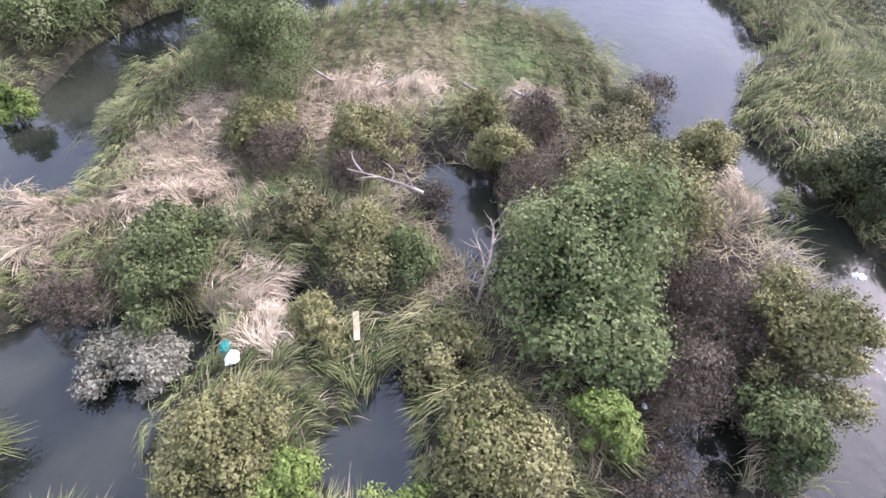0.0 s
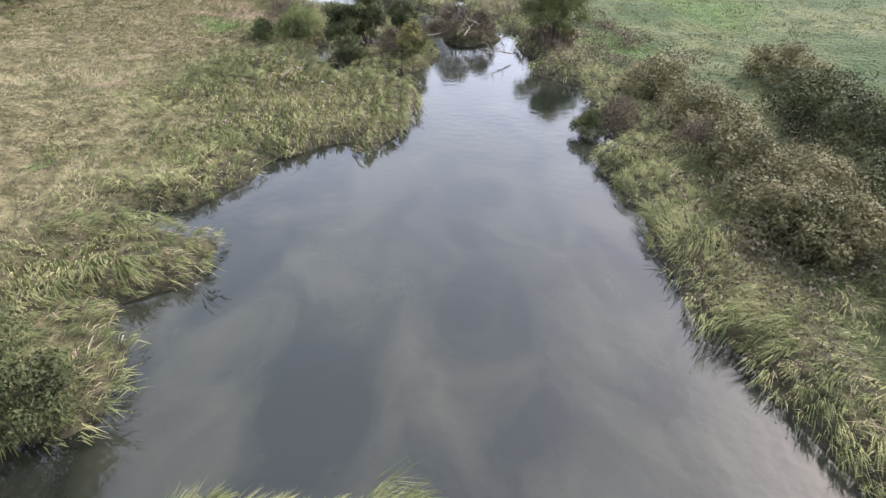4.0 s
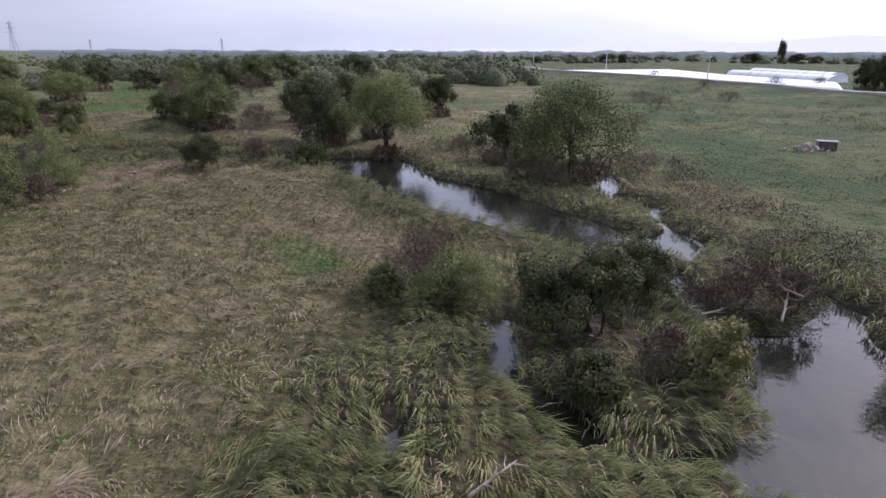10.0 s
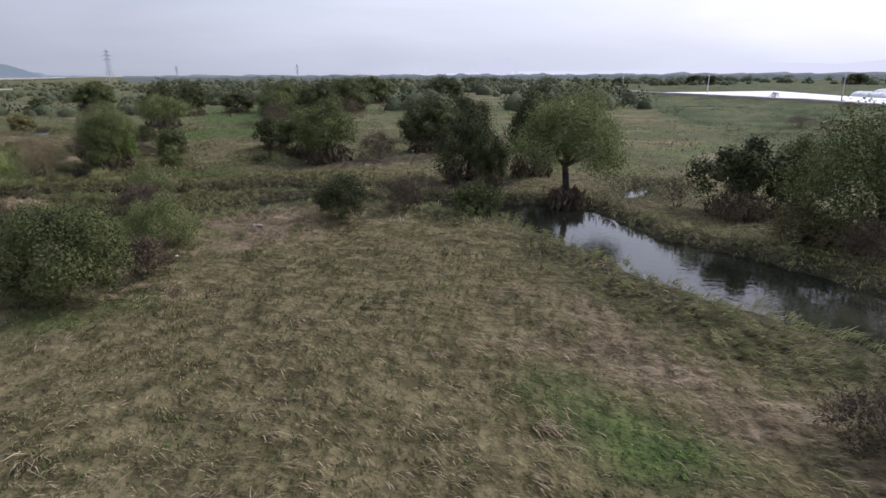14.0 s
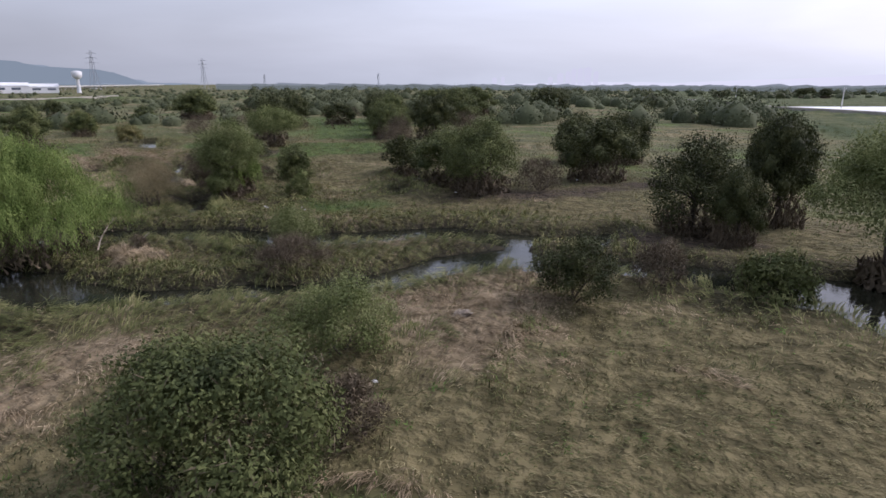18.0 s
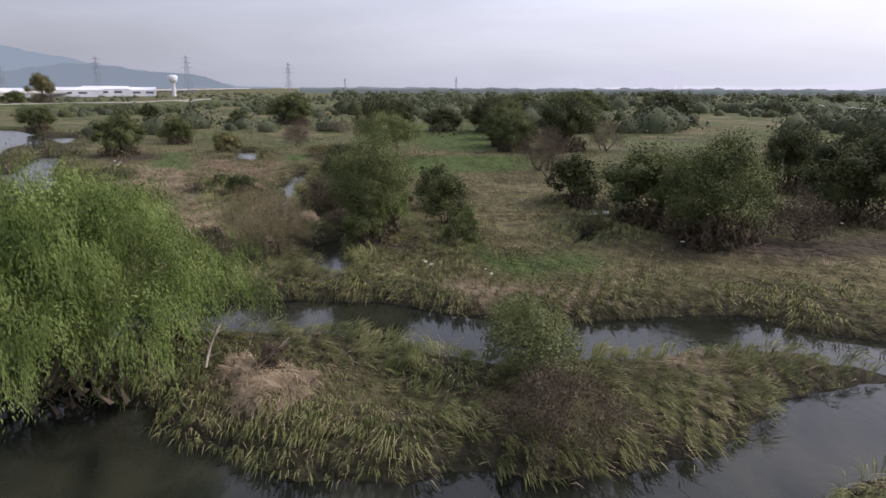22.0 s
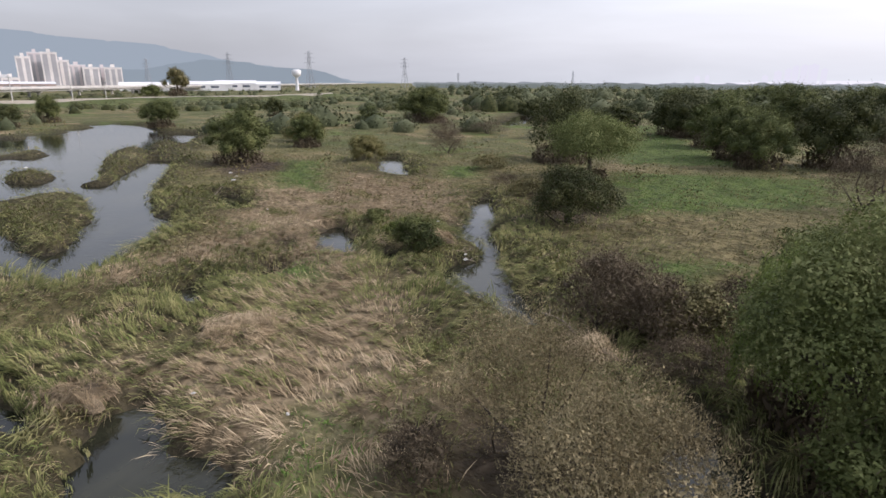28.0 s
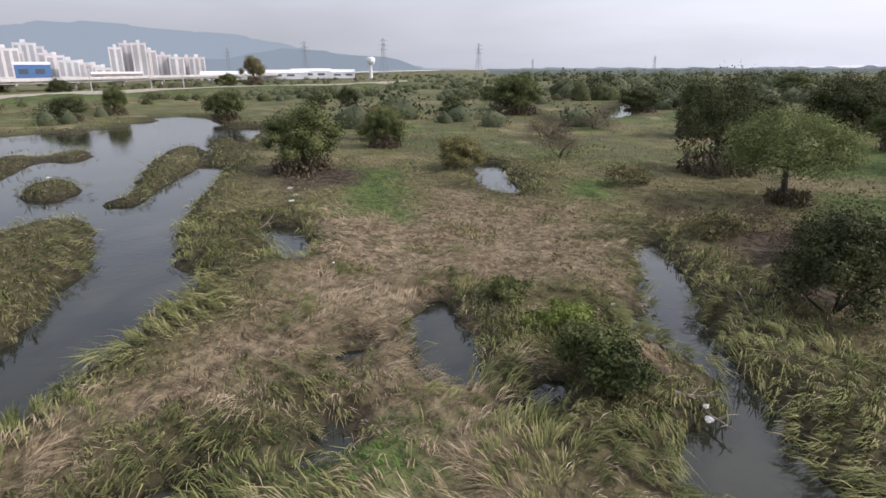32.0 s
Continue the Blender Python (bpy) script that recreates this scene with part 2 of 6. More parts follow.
def blend(fac, a, b):
    m = gn.new("ShaderNodeMix")
    m.data_type = "RGBA"
    gl.new(fac, m.inputs["Factor"])
    for v, socket in ((a, m.inputs["A"]), (b, m.inputs["B"])):
        if isinstance(v, tuple):
            socket.default_value = (*v, 1)
        else:
            gl.new(v, socket)
    return m.outputs["Result"]


def marked(name):
    a = gn.new("ShaderNodeAttribute")
    a.attribute_name = name
    return a.outputs["Fac"]


earth = blend(noise_fac(1.1), (0.070, 0.061, 0.028), (0.165, 0.140, 0.070))
field = blend(noise_fac(0.035), (0.075, 0.092, 0.034), (0.18, 0.155, 0.078))
field = blend(noise_fac(0.06, 4, 0.54, 0.64), field, (0.095, 0.135, 0.038))
field = blend(noise_fac(0.11, 5, 0.56, 0.66), field, (0.23, 0.185, 0.11))
field = blend(noise_fac(0.25, 5, 0.45, 0.65), field, (0.085, 0.088, 0.046))
green_field = blend(noise_fac(0.07), (0.050, 0.074, 0.026), (0.122, 0.126, 0.056))
green_field = blend(noise_fac(0.5, 5, 0.45, 0.7), green_field, (0.040, 0.060, 0.024))
field = blend(marked("east"), field, green_field)
base = blend(marked("near"), field, blend(marked("east"), earth, green_field))
base = blend(marked("reedy"), base, blend(noise_fac(2.4), (0.030, 0.029, 0.014), (0.088, 0.077, 0.038)))
base = blend(marked("dry"), base, blend(noise_fac(1.8), (0.11, 0.084, 0.050), (0.25, 0.195, 0.124)))
base = blend(marked("lush"), base, blend(noise_fac(0.8), (0.040, 0.066, 0.018), (0.090, 0.128, 0.036)))
# bare mud, whose dark colour also deepens the gaps below thickets and trees
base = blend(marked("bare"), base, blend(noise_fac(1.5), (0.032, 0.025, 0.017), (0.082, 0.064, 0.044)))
base = blend(marked("mud"), base, (0.036, 0.032, 0.023))
gl.new(base, gn["Principled BSDF"].inputs["Base Color"])
gn["Principled BSDF"].inputs["Roughness"].default_value = 0.95
gn["Principled BSDF"].inputs["Specular IOR Level"].default_value = 0.15
gb = gn.new("ShaderNodeBump")
gb.inputs["Strength"].default_value, gb.inputs["Distance"].default_value = 0.7, 0.25
gl.new(noise_fac(2.2, 6), gb.inputs["Height"])
gl.new(gb.outputs["Normal"], gn["Principled BSDF"].inputs["Normal"])

WATER = bpy.data.materials.new("river water")
WATER.use_nodes = True
wt, wk = WATER.node_tree.nodes, WATER.node_tree.links
wb = wt["Principled BSDF"]
wp, wmap = wt.new("ShaderNodeNewGeometry"), wt.new("ShaderNodeMapping")
wmap.inputs["Scale"].default_value = (1.0, 0.6, 1.0)
wk.new(wp.outputs["Position"], wmap.inputs["Vector"])
weed, weed_ramp = wt.new("ShaderNodeTexNoise"), wt.new("ShaderNodeValToRGB")
weed.inputs["Scale"].default_value, weed.inputs["Detail"].default_value, weed.inputs["Distortion"].default_value = 0.35, 5, 0.8
wk.new(wmap.outputs[0], weed.inputs["Vector"])
weed_ramp.color_ramp.elements[0].position, weed_ramp.color_ramp.elements[1].position = 0.38, 0.68
weed_ramp.color_ramp.elements[0].color = (0.010, 0.012, 0.0085, 1)
weed_ramp.color_ramp.elements[1].color = (0.034, 0.035, 0.022, 1)
wk.new(weed.outputs["Fac"], weed_ramp.inputs["Fac"])
wk.new(weed_ramp.outputs["Color"], wb.inputs["Base Color"])
wb.inputs["Roughness"].default_value, wb.inputs["IOR"].default_value = 0.04, 1.43
ripple, wbump = wt.new("ShaderNodeTexNoise"), wt.new("ShaderNodeBump")
ripple.inputs["Scale"].default_value, ripple.inputs["Detail"].default_value = 2.2, 3
wk.new(wp.outputs["Position"], ripple.inputs["Vector"])
wk.new(ripple.outputs["Fac"], wbump.inputs["Height"])
wbump.inputs["Strength"].default_value, wbump.inputs["Distance"].default_value = 0.18, 0.06
wk.new(wbump.outputs["Normal"], wb.inputs["Normal"])


# ---- meshes and parts ----
def raw_mesh(name, verts, faces_by_size, material):
    """A mesh from arrays: verts (n, 3), and faces as arrays of vertex numbers, one array for each number of corners."""
    me = bpy.data.meshes.new(name)
    me.vertices.add(len(verts))
    me.vertices.foreach_set("co", np.asarray(verts, dtype=np.float32).ravel())
    loops = np.concatenate([np.asarray(f, dtype=np.int32).ravel() for f in faces_by_size])
    sizes = np.concatenate([np.full(len(f), np.asarray(f).shape[1], dtype=np.int32) for f in faces_by_size])
    me.loops.add(len(loops))
    me.loops.foreach_set("vertex_index", loops)
    me.polygons.add(len(sizes))
    me.polygons.foreach_set("loop_start", np.concatenate([[0], np.cumsum(sizes)[:-1]]).astype(np.int32))
    me.update(calc_edges=True)
    me.materials.append(material)
    return me


def child(name, me, parent, label=""):
    ob = new(name, me)
    ob.parent = parent
    if label:
        ob["label"] = label
    return ob


def part(name, bm, material, parent, label="", smooth=False):
    me = bpy.data.meshes.new(name)
    bm.to_mesh(me)
    bm.free()
    me.materials.append(material)
    if smooth:
        me.polygons.foreach_set("use_smooth", [True] * len(me.polygons))
    return child(name, me, parent, label)


def thing(name, place, label, category, group="", turn=0.0):
    ob = new(name)
    ob.matrix_basis = pose(*place, 0, 0, turn)
    return tagged(ob, label, category, group)


def box(bm, x0, x1, y0, y1, z0, z1, bevel=0.0):
    made = bmesh.ops.create_cube(bm, size=1.0, matrix=Matrix.Translation(((x0 + x1) / 2, (y0 + y1) / 2, (z0 + z1) / 2)) @ Matrix.Diagonal((x1 - x0, y1 - y0, z1 - z0, 1)))
    if bevel:
        edges = {e for v in made["verts"] for e in v.link_edges}
        bmesh.ops.bevel(bm, geom=list(edges), offset=bevel, segments=1, affect="EDGES")
    return bm


def tube_arrays(path, radii, sides=6):
    path, radii = np.asarray(path, float), np.asarray(radii, float)
    d = np.gradient(path, axis=0)
    d /= np.linalg.norm(d, axis=1)[:, None] + 1e-9
    ref = np.where(np.abs(d[:, 2:3]) > 0.9, np.array([[1.0, 0, 0]]), np.array([[0, 0, 1.0]]))
    u = np.cross(d, ref)
    u /= np.linalg.norm(u, axis=1)[:, None] + 1e-9
    v = np.cross(d, u)
    a = np.arange(sides) * 2 * math.pi / sides
    ring = path[:, None] + radii[:, None, None] * (np.cos(a)[None, :, None] * u[:, None] + np.sin(a)[None, :, None] * v[:, None])
    n = len(path)
    i, j = np.meshgrid(np.arange(n - 1), np.arange(sides), indexing="ij")
    k = (j + 1) % sides
    quads = np.stack([i * sides + j, i * sides + k, (i + 1) * sides + k, (i + 1) * sides + j], -1).reshape(-1, 4)
    return ring.reshape(-1, 3), quads


def tube(name, path, radii, material, parent, sides=6, label=""):
    v, q = tube_arrays(path, radii, sides)
    return child(name, raw_mesh(name, v, [q], material), parent, label)


def waves(x, y, size, seed, n=7):
    """Smooth noise of about -1 to 1 over the plan, with bumps of about that size."""
    r = np.random.default_rng(seed)
    s = np.zeros(np.shape(x))
    for _ in range(n):
        a, f, p = r.uniform(0, 2 * math.pi), r.uniform(0.6, 1.7) * math.pi / size, r.uniform(0, 2 * math.pi)
        s = s + np.sin((x * math.cos(a) + y * math.sin(a)) * f + p)
    return s / math.sqrt(n) * 0.9


def shore(x, y, outline):
    """Signed distance to a closed outline of the plan: below zero inside."""
    p = np.asarray(outline, float)
    x, y = np.asarray(x, float), np.asarray(y, float)
    best, inside = np.full(x.shape, 1e9), np.zeros(x.shape, bool)
    for (ax, ay), (bx, by) in zip(p, np.roll(p, -1, axis=0)):
        ex, ey = bx - ax, by - ay
        h = np.clip(((x - ax) * ex + (y - ay) * ey) / (ex * ex + ey * ey + 1e-9), 0, 1)
        best = np.minimum(best, (x - ax - h * ex) ** 2 + (y - ay - h * ey) ** 2)
        cross = ((ay > y) != (by > y)) & (x < (bx - ax) * (y - ay) / (by - ay + 1e-12) + ax)
        inside ^= cross
    return np.where(inside, -1, 1) * np.sqrt(best)


# ---- plan of the river and its banks, in metres ----
WATERS = [
    [(5.4, 15.4), (6.2, 16.1), (6.2, 17.1), (5.8, 18.7), (4.5, 21.4), (2.4, 23.2), (-1.8, 23.4), (-3.6, 22.8), (-5.8, 21.6), (-8.4, 21.4), (-10.5, 15.5), (-9.7, 13.7), (-9.8, 11.7), (-11.5, 11.2), (-13.2, 10.5), (-16.3, 15.4), (-13.5, 15.1), (-13.3, 16.7), (-12.9, 19.7), (-11.9, 21.9), (-9, 24.7), (-4.9, 25.6), (-4.9, 26.6), (-4.8, 28), (-5.9, 29.1), (-6.4, 30.1), (-4.1, 31), (-4.2, 33.6), (-5.4, 34.3), (-8.4, 35.2), (-8.6, 36), (-6, 36), (-4.2, 38.6), (-4.2, 40.3), (-1.9, 41.6), (-1.9, 42.3), (-0.5, 42.6), (-0.4, 41), (0.5, 40.8), (1.2, 41.9), (2, 44.1), (2.7, 47.7), (2.9, 50.5), (1.5, 52.3), (-1.1, 53.7), (0.8, 53.8), (3.1, 54.6), (4.1, 58.3), (4, 62.7), (3.7, 63.9), (2.5, 66), (2.9, 70.7), (5.7, 73.8), (7.2, 73.8), (9, 71.3), (10.1, 68.1), (11, 63.5), (11.3, 62.3), (9.9, 61.1), (10.9, 56.8), (10, 53.1), (11.2, 51.6), (12.6, 51), (12.1, 48.9), (12.1, 44.9), (12, 43.2), (12.5, 42.5), (10.6, 40.1), (10.7, 33), (10.4, 28), (11.1, 25.4), (11.5, 23.6), (11.3, 20.6), (12.4, 20.1), (10.7, 18.3), (9.1, 15.8), (8.7, 14.5), (8.3, 13.1), (8.8, 12.9), (8.5, 11.2), (9.1, 10.5), (10.3, 9.1), (11.3, 8.3), (8.5, 3.6), (7.7, 4.1), (6.2, 4), (8.4, 8.3), (8.6, 9.8), (7.9, 11), (7.6, 12.4), (6.4, 13.5), (5.4, 13.9)],
    [(1.1, 70.1), (-0.9, 71.5), (-3.3, 74), (-6.2, 77), (-9.7, 80.7), (-13.3, 86.2), (-16.6, 91), (-17.6, 95.2), (-17.8, 92.7), (-20.4, 93.8), (-22.7, 95.1), (-26.7, 95.8), (-27.6, 96), (-27.9, 98.2), (-25, 99.7), (-21.2, 98.9), (-18.8, 98), (-16, 98.6), (-11.6, 97.8), (-7.9, 89.4), (-2.3, 84.2), (0.9, 79.4), (3.2, 76.1), (4.8, 73.7), (3.4, 72), (2.8, 65.1)],
    [(4.5, 86.6), (7.4, 92.3), (7.2, 87.3), (5.7, 83.3), (7.8, 81), (7.6, 76.4), (7.7, 72.8), (7.2, 69.5), (6.8, 71.7), (6.6, 75.3), (6.8, 79.9), (5, 81.8)],
    [(-26.9, 105.8), (-28.9, 104.3), (-31.3, 103.7), (-35, 103.5), (-37.7, 104.8), (-41.8, 102.7), (-44.9, 100.8), (-49.4, 99.7), (-53.5, 99.8), (-58.6, 97.8), (-61.9, 96.3), (-64.4, 94.3), (-65.5, 95.4), (-62.6, 90.5), (-64.5, 88.8), (-55.4, 82.4), (-52.2, 83.2), (-51.9, 82.9), (-49.2, 83.8), (-46.7, 85.2), (-44.1, 87.1), (-40.3, 88.4), (-38, 90), (-35.6, 92.8), (-32.7, 95.3), (-31.2, 94.8), (-29.9, 95.5), (-27.6, 96), (-27.9, 98.5)],
    [(-88.6, 105), (-89.4, 106.8), (-90.3, 108.9), (-92.1, 110.8), (-94.7, 114.8), (-98.6, 117.6), (-98.7, 116.3), (-105.9, 120.1), (-111.2, 123.9), (-124.2, 134.4), (-141.1, 147.9), (-159, 162.8), (-161.7, 157), (-187.9, 168.3), (-194.2, 163.8), (-177.2, 145.7), (-172.4, 138), (-176.8, 129.8), (-184, 115.6), (-94.5, 104.7)],
    [(-85.8, 118.7), (-86.5, 120.2), (-86.4, 121.4), (-84.7, 120.6), (-81.8, 117.6), (-80.9, 116.4), (-81.7, 116), (-82.8, 116), (-83.7, 116.5)],
    [(-107.3, 151.6), (-105.2, 153.2), (-95.9, 142.5), (-94.3, 139.6), (-99, 141.6)],
    [(-83.3, 134.1), (-82.6, 135.4), (-80.5, 132), (-78.9, 129.2), (-77.3, 125.8), (-75.6, 123), (-74.3, 121.4), (-73.5, 120.2), (-72.6, 118.5), (-69.5, 115.1), (-68, 113.1), (-68.8, 112.5), (-70.9, 114.1), (-71.8, 114.6), (-74, 115.5), (-74.8, 115.7), (-75.2, 117), (-75.1, 118.5), (-74.9, 120.5), (-75.8, 121.9), (-77.9, 122.8), (-80.5, 125), (-79.1, 125.4), (-80.8, 128.6)],
    [(-103.1, 123.5), (-100.1, 125.1), (-94.9, 121.3), (-95.5, 120.2)],
    [(-79.3, 116.1), (-80, 118.7), (-78.9, 118.2), (-78.5, 116.2)],
    [(-82.3, 110.9), (-83.2, 112.3), (-82.5, 113.3), (-81.6, 111.8), (-81.8, 110.8)],
    [(-84.9, 114.6), (-86.4, 116.7), (-85.6, 116.2), (-84.3, 114.6)],
    [(-83.9, 107.7), (-84, 109.2), (-81.3, 107.6), (-80.8, 106.5)],
    [(-72.8, 97.7), (-73.3, 98), (-75.1, 99.4), (-75.6, 100.3), (-76.5, 101.3), (-75.6, 101.9), (-74.6, 101), (-73.4, 100.5), (-72.7, 100.7), (-70.9, 100.6), (-70.6, 100.2), (-71.5, 99.6), (-71.9, 99.1), (-71.3, 98.6)],
    [(-80.8, 99.1), (-78.5, 99.4), (-76, 98.2), (-76.2, 97.6)],
    [(-62.4, 107), (-62.5, 110.1), (-60.7, 108.3), (-59.6, 105), (-60.7, 104.4)],
    [(-54.6, 111.2), (-53.8, 111.7), (-53.4, 109.2), (-54, 108.9)],
    [(-46.8, 117.7), (-45.8, 117.5), (-45.8, 113.6), (-46.6, 112.9), (-47.1, 113.9)],
    [(-48.7, 126.9), (-46.3, 128), (-46.1, 123.3), (-47.9, 122.1)],
    [(-49.8, 127.8), (-48.4, 127.9), (-47.2, 124.6), (-47.6, 123.2), (-49.2, 123.1)],
    [(-57.2, 86.6), (-57.5, 88.8), (-56.8, 89.7), (-55.3, 90), (-54.7, 90.2), (-53.8, 88.9), (-54.9, 88.2), (-55.3, 87.5)],
    [(-10.2, 7.1), (-9.6, 7.2), (-8.8, 7.9), (-5.7, 7.8), (-4.8, 7.5), (-3.5, 8.8), (-2.9, 9.3), (-2.9, 8.2), (-4, 7.8), (-4.3, 7.2), (-5.3, 6), (-5.6, 5.5), (-5.2, 4.4), (-5.3, 3.9), (-5.1, 3.5), (-7.8, 3.5)],
    [(-2.1, 3.5), (-2.4, 4.6), (-2.1, 5.6), (-1.1, 6.7), (-0.8, 6.5), (0.2, 6.7), (0.1, 5.9), (-0.5, 5.6), (-0.5, 4.4), (-0.2, 3.5)],
    [(-0.9, 12.8), (-0.1, 13.5), (0.9, 12.4), (1.3, 11.0), (1.5, 9.9), (1.6, 9.0), (0.8, 8.3), (0.2, 9.8), (-0.5, 11.5)],
    [(6.1, 16.5), (8.2, 17.6), (8.9, 15.6), (9.2, 13.2), (10.3, 11.6), (10.5, 9.0), (9.2, 8.5), (8.6, 10.5), (8.2, 12.5), (7.0, 14.2)],
    [(3, 3.5), (3.5, 3.9), (5, 5.6), (5.6, 6), (5.5, 5.2), (5.2, 4), (5.9, 3.8), (7.6, 4.2), (7.1, 3.3)],
    [(-4.7, 61), (-4.4, 62.4), (-3.6, 62.6), (-3.6, 57.3), (-4.3, 57)],
    [(-7.7, 52.7), (-8, 55.4), (-7.5, 55.6), (-6.8, 52.9)],
    [(-3.5, 56.6), (-1.9, 56.1), (-1.2, 53.1), (-2, 53.6), (-3, 54.1)],
    [(-121.6, 210.4), (-139.8, 259.1), (-136.4, 268.2), (-116.9, 213.7)],
    [(-61.7, 106), (-59.8, 106.6), (-56.7, 102), (-58.3, 101.9)],
    [(-7.3, 106.4), (-5.4, 107.7), (-7, 101.2), (-8.7, 100.1)],
]
ISLANDS = [
    [(5, 67), (6.5, 69.7), (8, 70.9), (9.6, 67.6), (9.4, 62.9), (6.4, 60.4), (5.1, 61.9)],
    [(3.8, 68.8), (5.4, 70), (5.8, 68.6), (4.9, 66.8), (3.7, 67.3)],
    [(-60.3, 91.5), (-58.9, 93.5), (-55.7, 94.4), (-52.3, 95.7), (-49, 95.2), (-46.4, 95.4), (-43.8, 96.8), (-40.9, 98.6), (-37.6, 100.3), (-33.4, 100.3), (-33, 99.8), (-37.4, 96.9), (-37.7, 94.8), (-40, 92.1), (-41.6, 90.6), (-42.3, 90.2), (-44.5, 89.5), (-45.3, 89.6), (-46.6, 88.1), (-49.6, 86.8), (-51.2, 87.3), (-54.5, 87.6), (-55.6, 88.6), (-57.9, 88.1)],
    [(-62.2, 86.9), (-59.6, 88.2), (-58.9, 89.4), (-60.4, 91.2), (-62.3, 90.8), (-64.7, 88.4)],
    [(-32, 101.1), (-29.8, 102.1), (-28.1, 101.8), (-26.8, 101.3), (-27.3, 100), (-28.7, 99.5), (-31.1, 98.7), (-32.3, 99)],
    [(-95.1, 106.8), (-95.1, 108.3), (-96.9, 110.1), (-98.1, 110.5), (-102.9, 114.1), (-109.9, 116.9), (-112.6, 117.5), (-113.6, 114.9), (-112.8, 113), (-112.5, 110.3)],
    [(-116.2, 119.9), (-117, 121.8), (-129.1, 128.5), (-139.7, 135.2), (-143.6, 142.1), (-129.4, 135), (-118.5, 124.6), (-114.3, 121.4)],
    [(-123.6, 116.5), (-128.2, 118.5), (-130.2, 120.8), (-127.6, 122.1), (-123.2, 121), (-120.5, 118.5)],
    [(-136.8, 116.8), (-136.1, 119.1), (-143.6, 124), (-143, 129.8), (-151, 131.7), (-151.7, 123.2)],
    [(-145.3, 144.7), (-149.9, 149.9), (-134.9, 143.8), (-124.2, 134.4), (-127.2, 134.3)],
]
DRY = [
    [(-77.9, 102.6), (-75.7, 106.7), (-76.1, 114), (-70.6, 107.4), (-68, 106.2), (-66.3, 102.5), (-70.1, 100), (-75.4, 101.3)],
    [(-101.3, 128.8), (-89.5, 140.5), (-81.3, 126), (-86.5, 121.5), (-89.6, 118.5)],
    [(-93.7, 118.3), (-95.6, 128.3), (-83.4, 132.1), (-80.9, 125.8), (-86.3, 123.3), (-87.9, 120.3), (-87.3, 117.8), (-85.2, 114.8), (-85.5, 111.9), (-86.2, 108.3), (-86, 105.9), (-88.1, 106.5), (-89.1, 111.2), (-90.5, 115.2)],
    [(-37.1, 88.7), (-30.6, 94.9), (-29.5, 90.6), (-29.6, 85.9), (-31.9, 82), (-34.9, 84.2)],
    [(-48.5, 78), (-45.7, 81.3), (-43.2, 83.7), (-44, 80.7), (-43.8, 78.3), (-43.4, 76.2), (-45.2, 75.7)],
    [(-14.3, 77.9), (-12.4, 75), (-9.1, 69.8), (-7.1, 66.3), (-8.2, 65.6), (-11.2, 68.7), (-14.3, 73.5)],
    [(-8.5, 12.2), (-5.5, 12), (-4.9, 10.4), (-6.9, 10.7), (-11.1, 10.5), (-11.7, 11.5)],
    [(-9.3, 12), (-7.6, 14.2), (-6.7, 17.4), (-5.1, 13.7), (-4.9, 12), (-7.4, 12.2)],
    [(4.4, 7.7), (6.7, 9), (7, 6.4), (5.2, 4.6), (3.8, 4.8)],
    [(-4.2, 17), (-0.7, 17.7), (-0.4, 14), (-2.8, 12), (-4, 13.7)],
    [(-100.6, 126.6), (-97.1, 133.4), (-74.2, 111.3), (-79, 109.1)],
    [(-41.1, 98.6), (-38.4, 100.2), (-39.1, 96.8), (-40.6, 97)],
    [(-51.9, 102.7), (-44.6, 104), (-45.5, 101.8), (-48.5, 100.5)],
    [(-100.6, 137.2), (-96.3, 137.9), (-88.3, 129.5), (-91.9, 128.1)],
]
GREEN = [
    [(-51.4, 108), (-45, 110.5), (-45.2, 106.5), (-49.3, 105.4)],
    [(-78.1, 152.7), (-58.7, 161.6), (-59.4, 145.2), (-72, 133.3)],
    [(-67.1, 123.7), (-62.6, 125.5), (-63.2, 123), (-66.1, 121.6)],
    [(-15.6, 70), (-11.9, 68.6), (-10.5, 66.6), (-12.1, 66.4), (-15, 68.3)],
    [(18.2, 65.8), (19.2, 63.3), (18.4, 54.8), (15.6, 54.1), (15.8, 61)],
    [(-4.8, 12.7), (-3.6, 12), (-3.4, 10.1), (-4.2, 10.1)],
    [(-1.8, 8), (-1, 7.7), (-1.1, 6.5), (-2.5, 5.7), (-2.2, 7.1)],
    [(1.1, 19.7), (2.9, 19.3), (2.6, 17), (1.4, 17)],
    [(-113.5, 222.6), (-92.2, 227.3), (-66.5, 164.8), (-79, 162)],
    [(-68.4, 101.1), (-69.3, 102.8), (-70.8, 103), (-68.9, 100.8)],
    [(-81, 110), (-81.9, 111.3), (-80.9, 113), (-78.9, 111.7)],
    [(-94.7, 147.7), (-90.9, 149.1), (-88.2, 143), (-90.7, 141.1)],
    [(-35.7, 72.5), (-33.2, 75), (-32.5, 74.1), (-34.3, 71.7)],
    [(-93.7, 205.9), (-82.6, 206.3), (-76.7, 178.1), (-83.7, 173.2)],
    [(-50.1, 108.4), (-46.5, 109.1), (-46, 105.8), (-49, 105.2)],
    [(-113.3, 140.6), (-109.9, 143.2), (-96, 129.7), (-98.7, 127.5)],
    [(26.1, 83.3), (36.2, 73.9), (27.7, 62), (25.7, 68.7)],
]
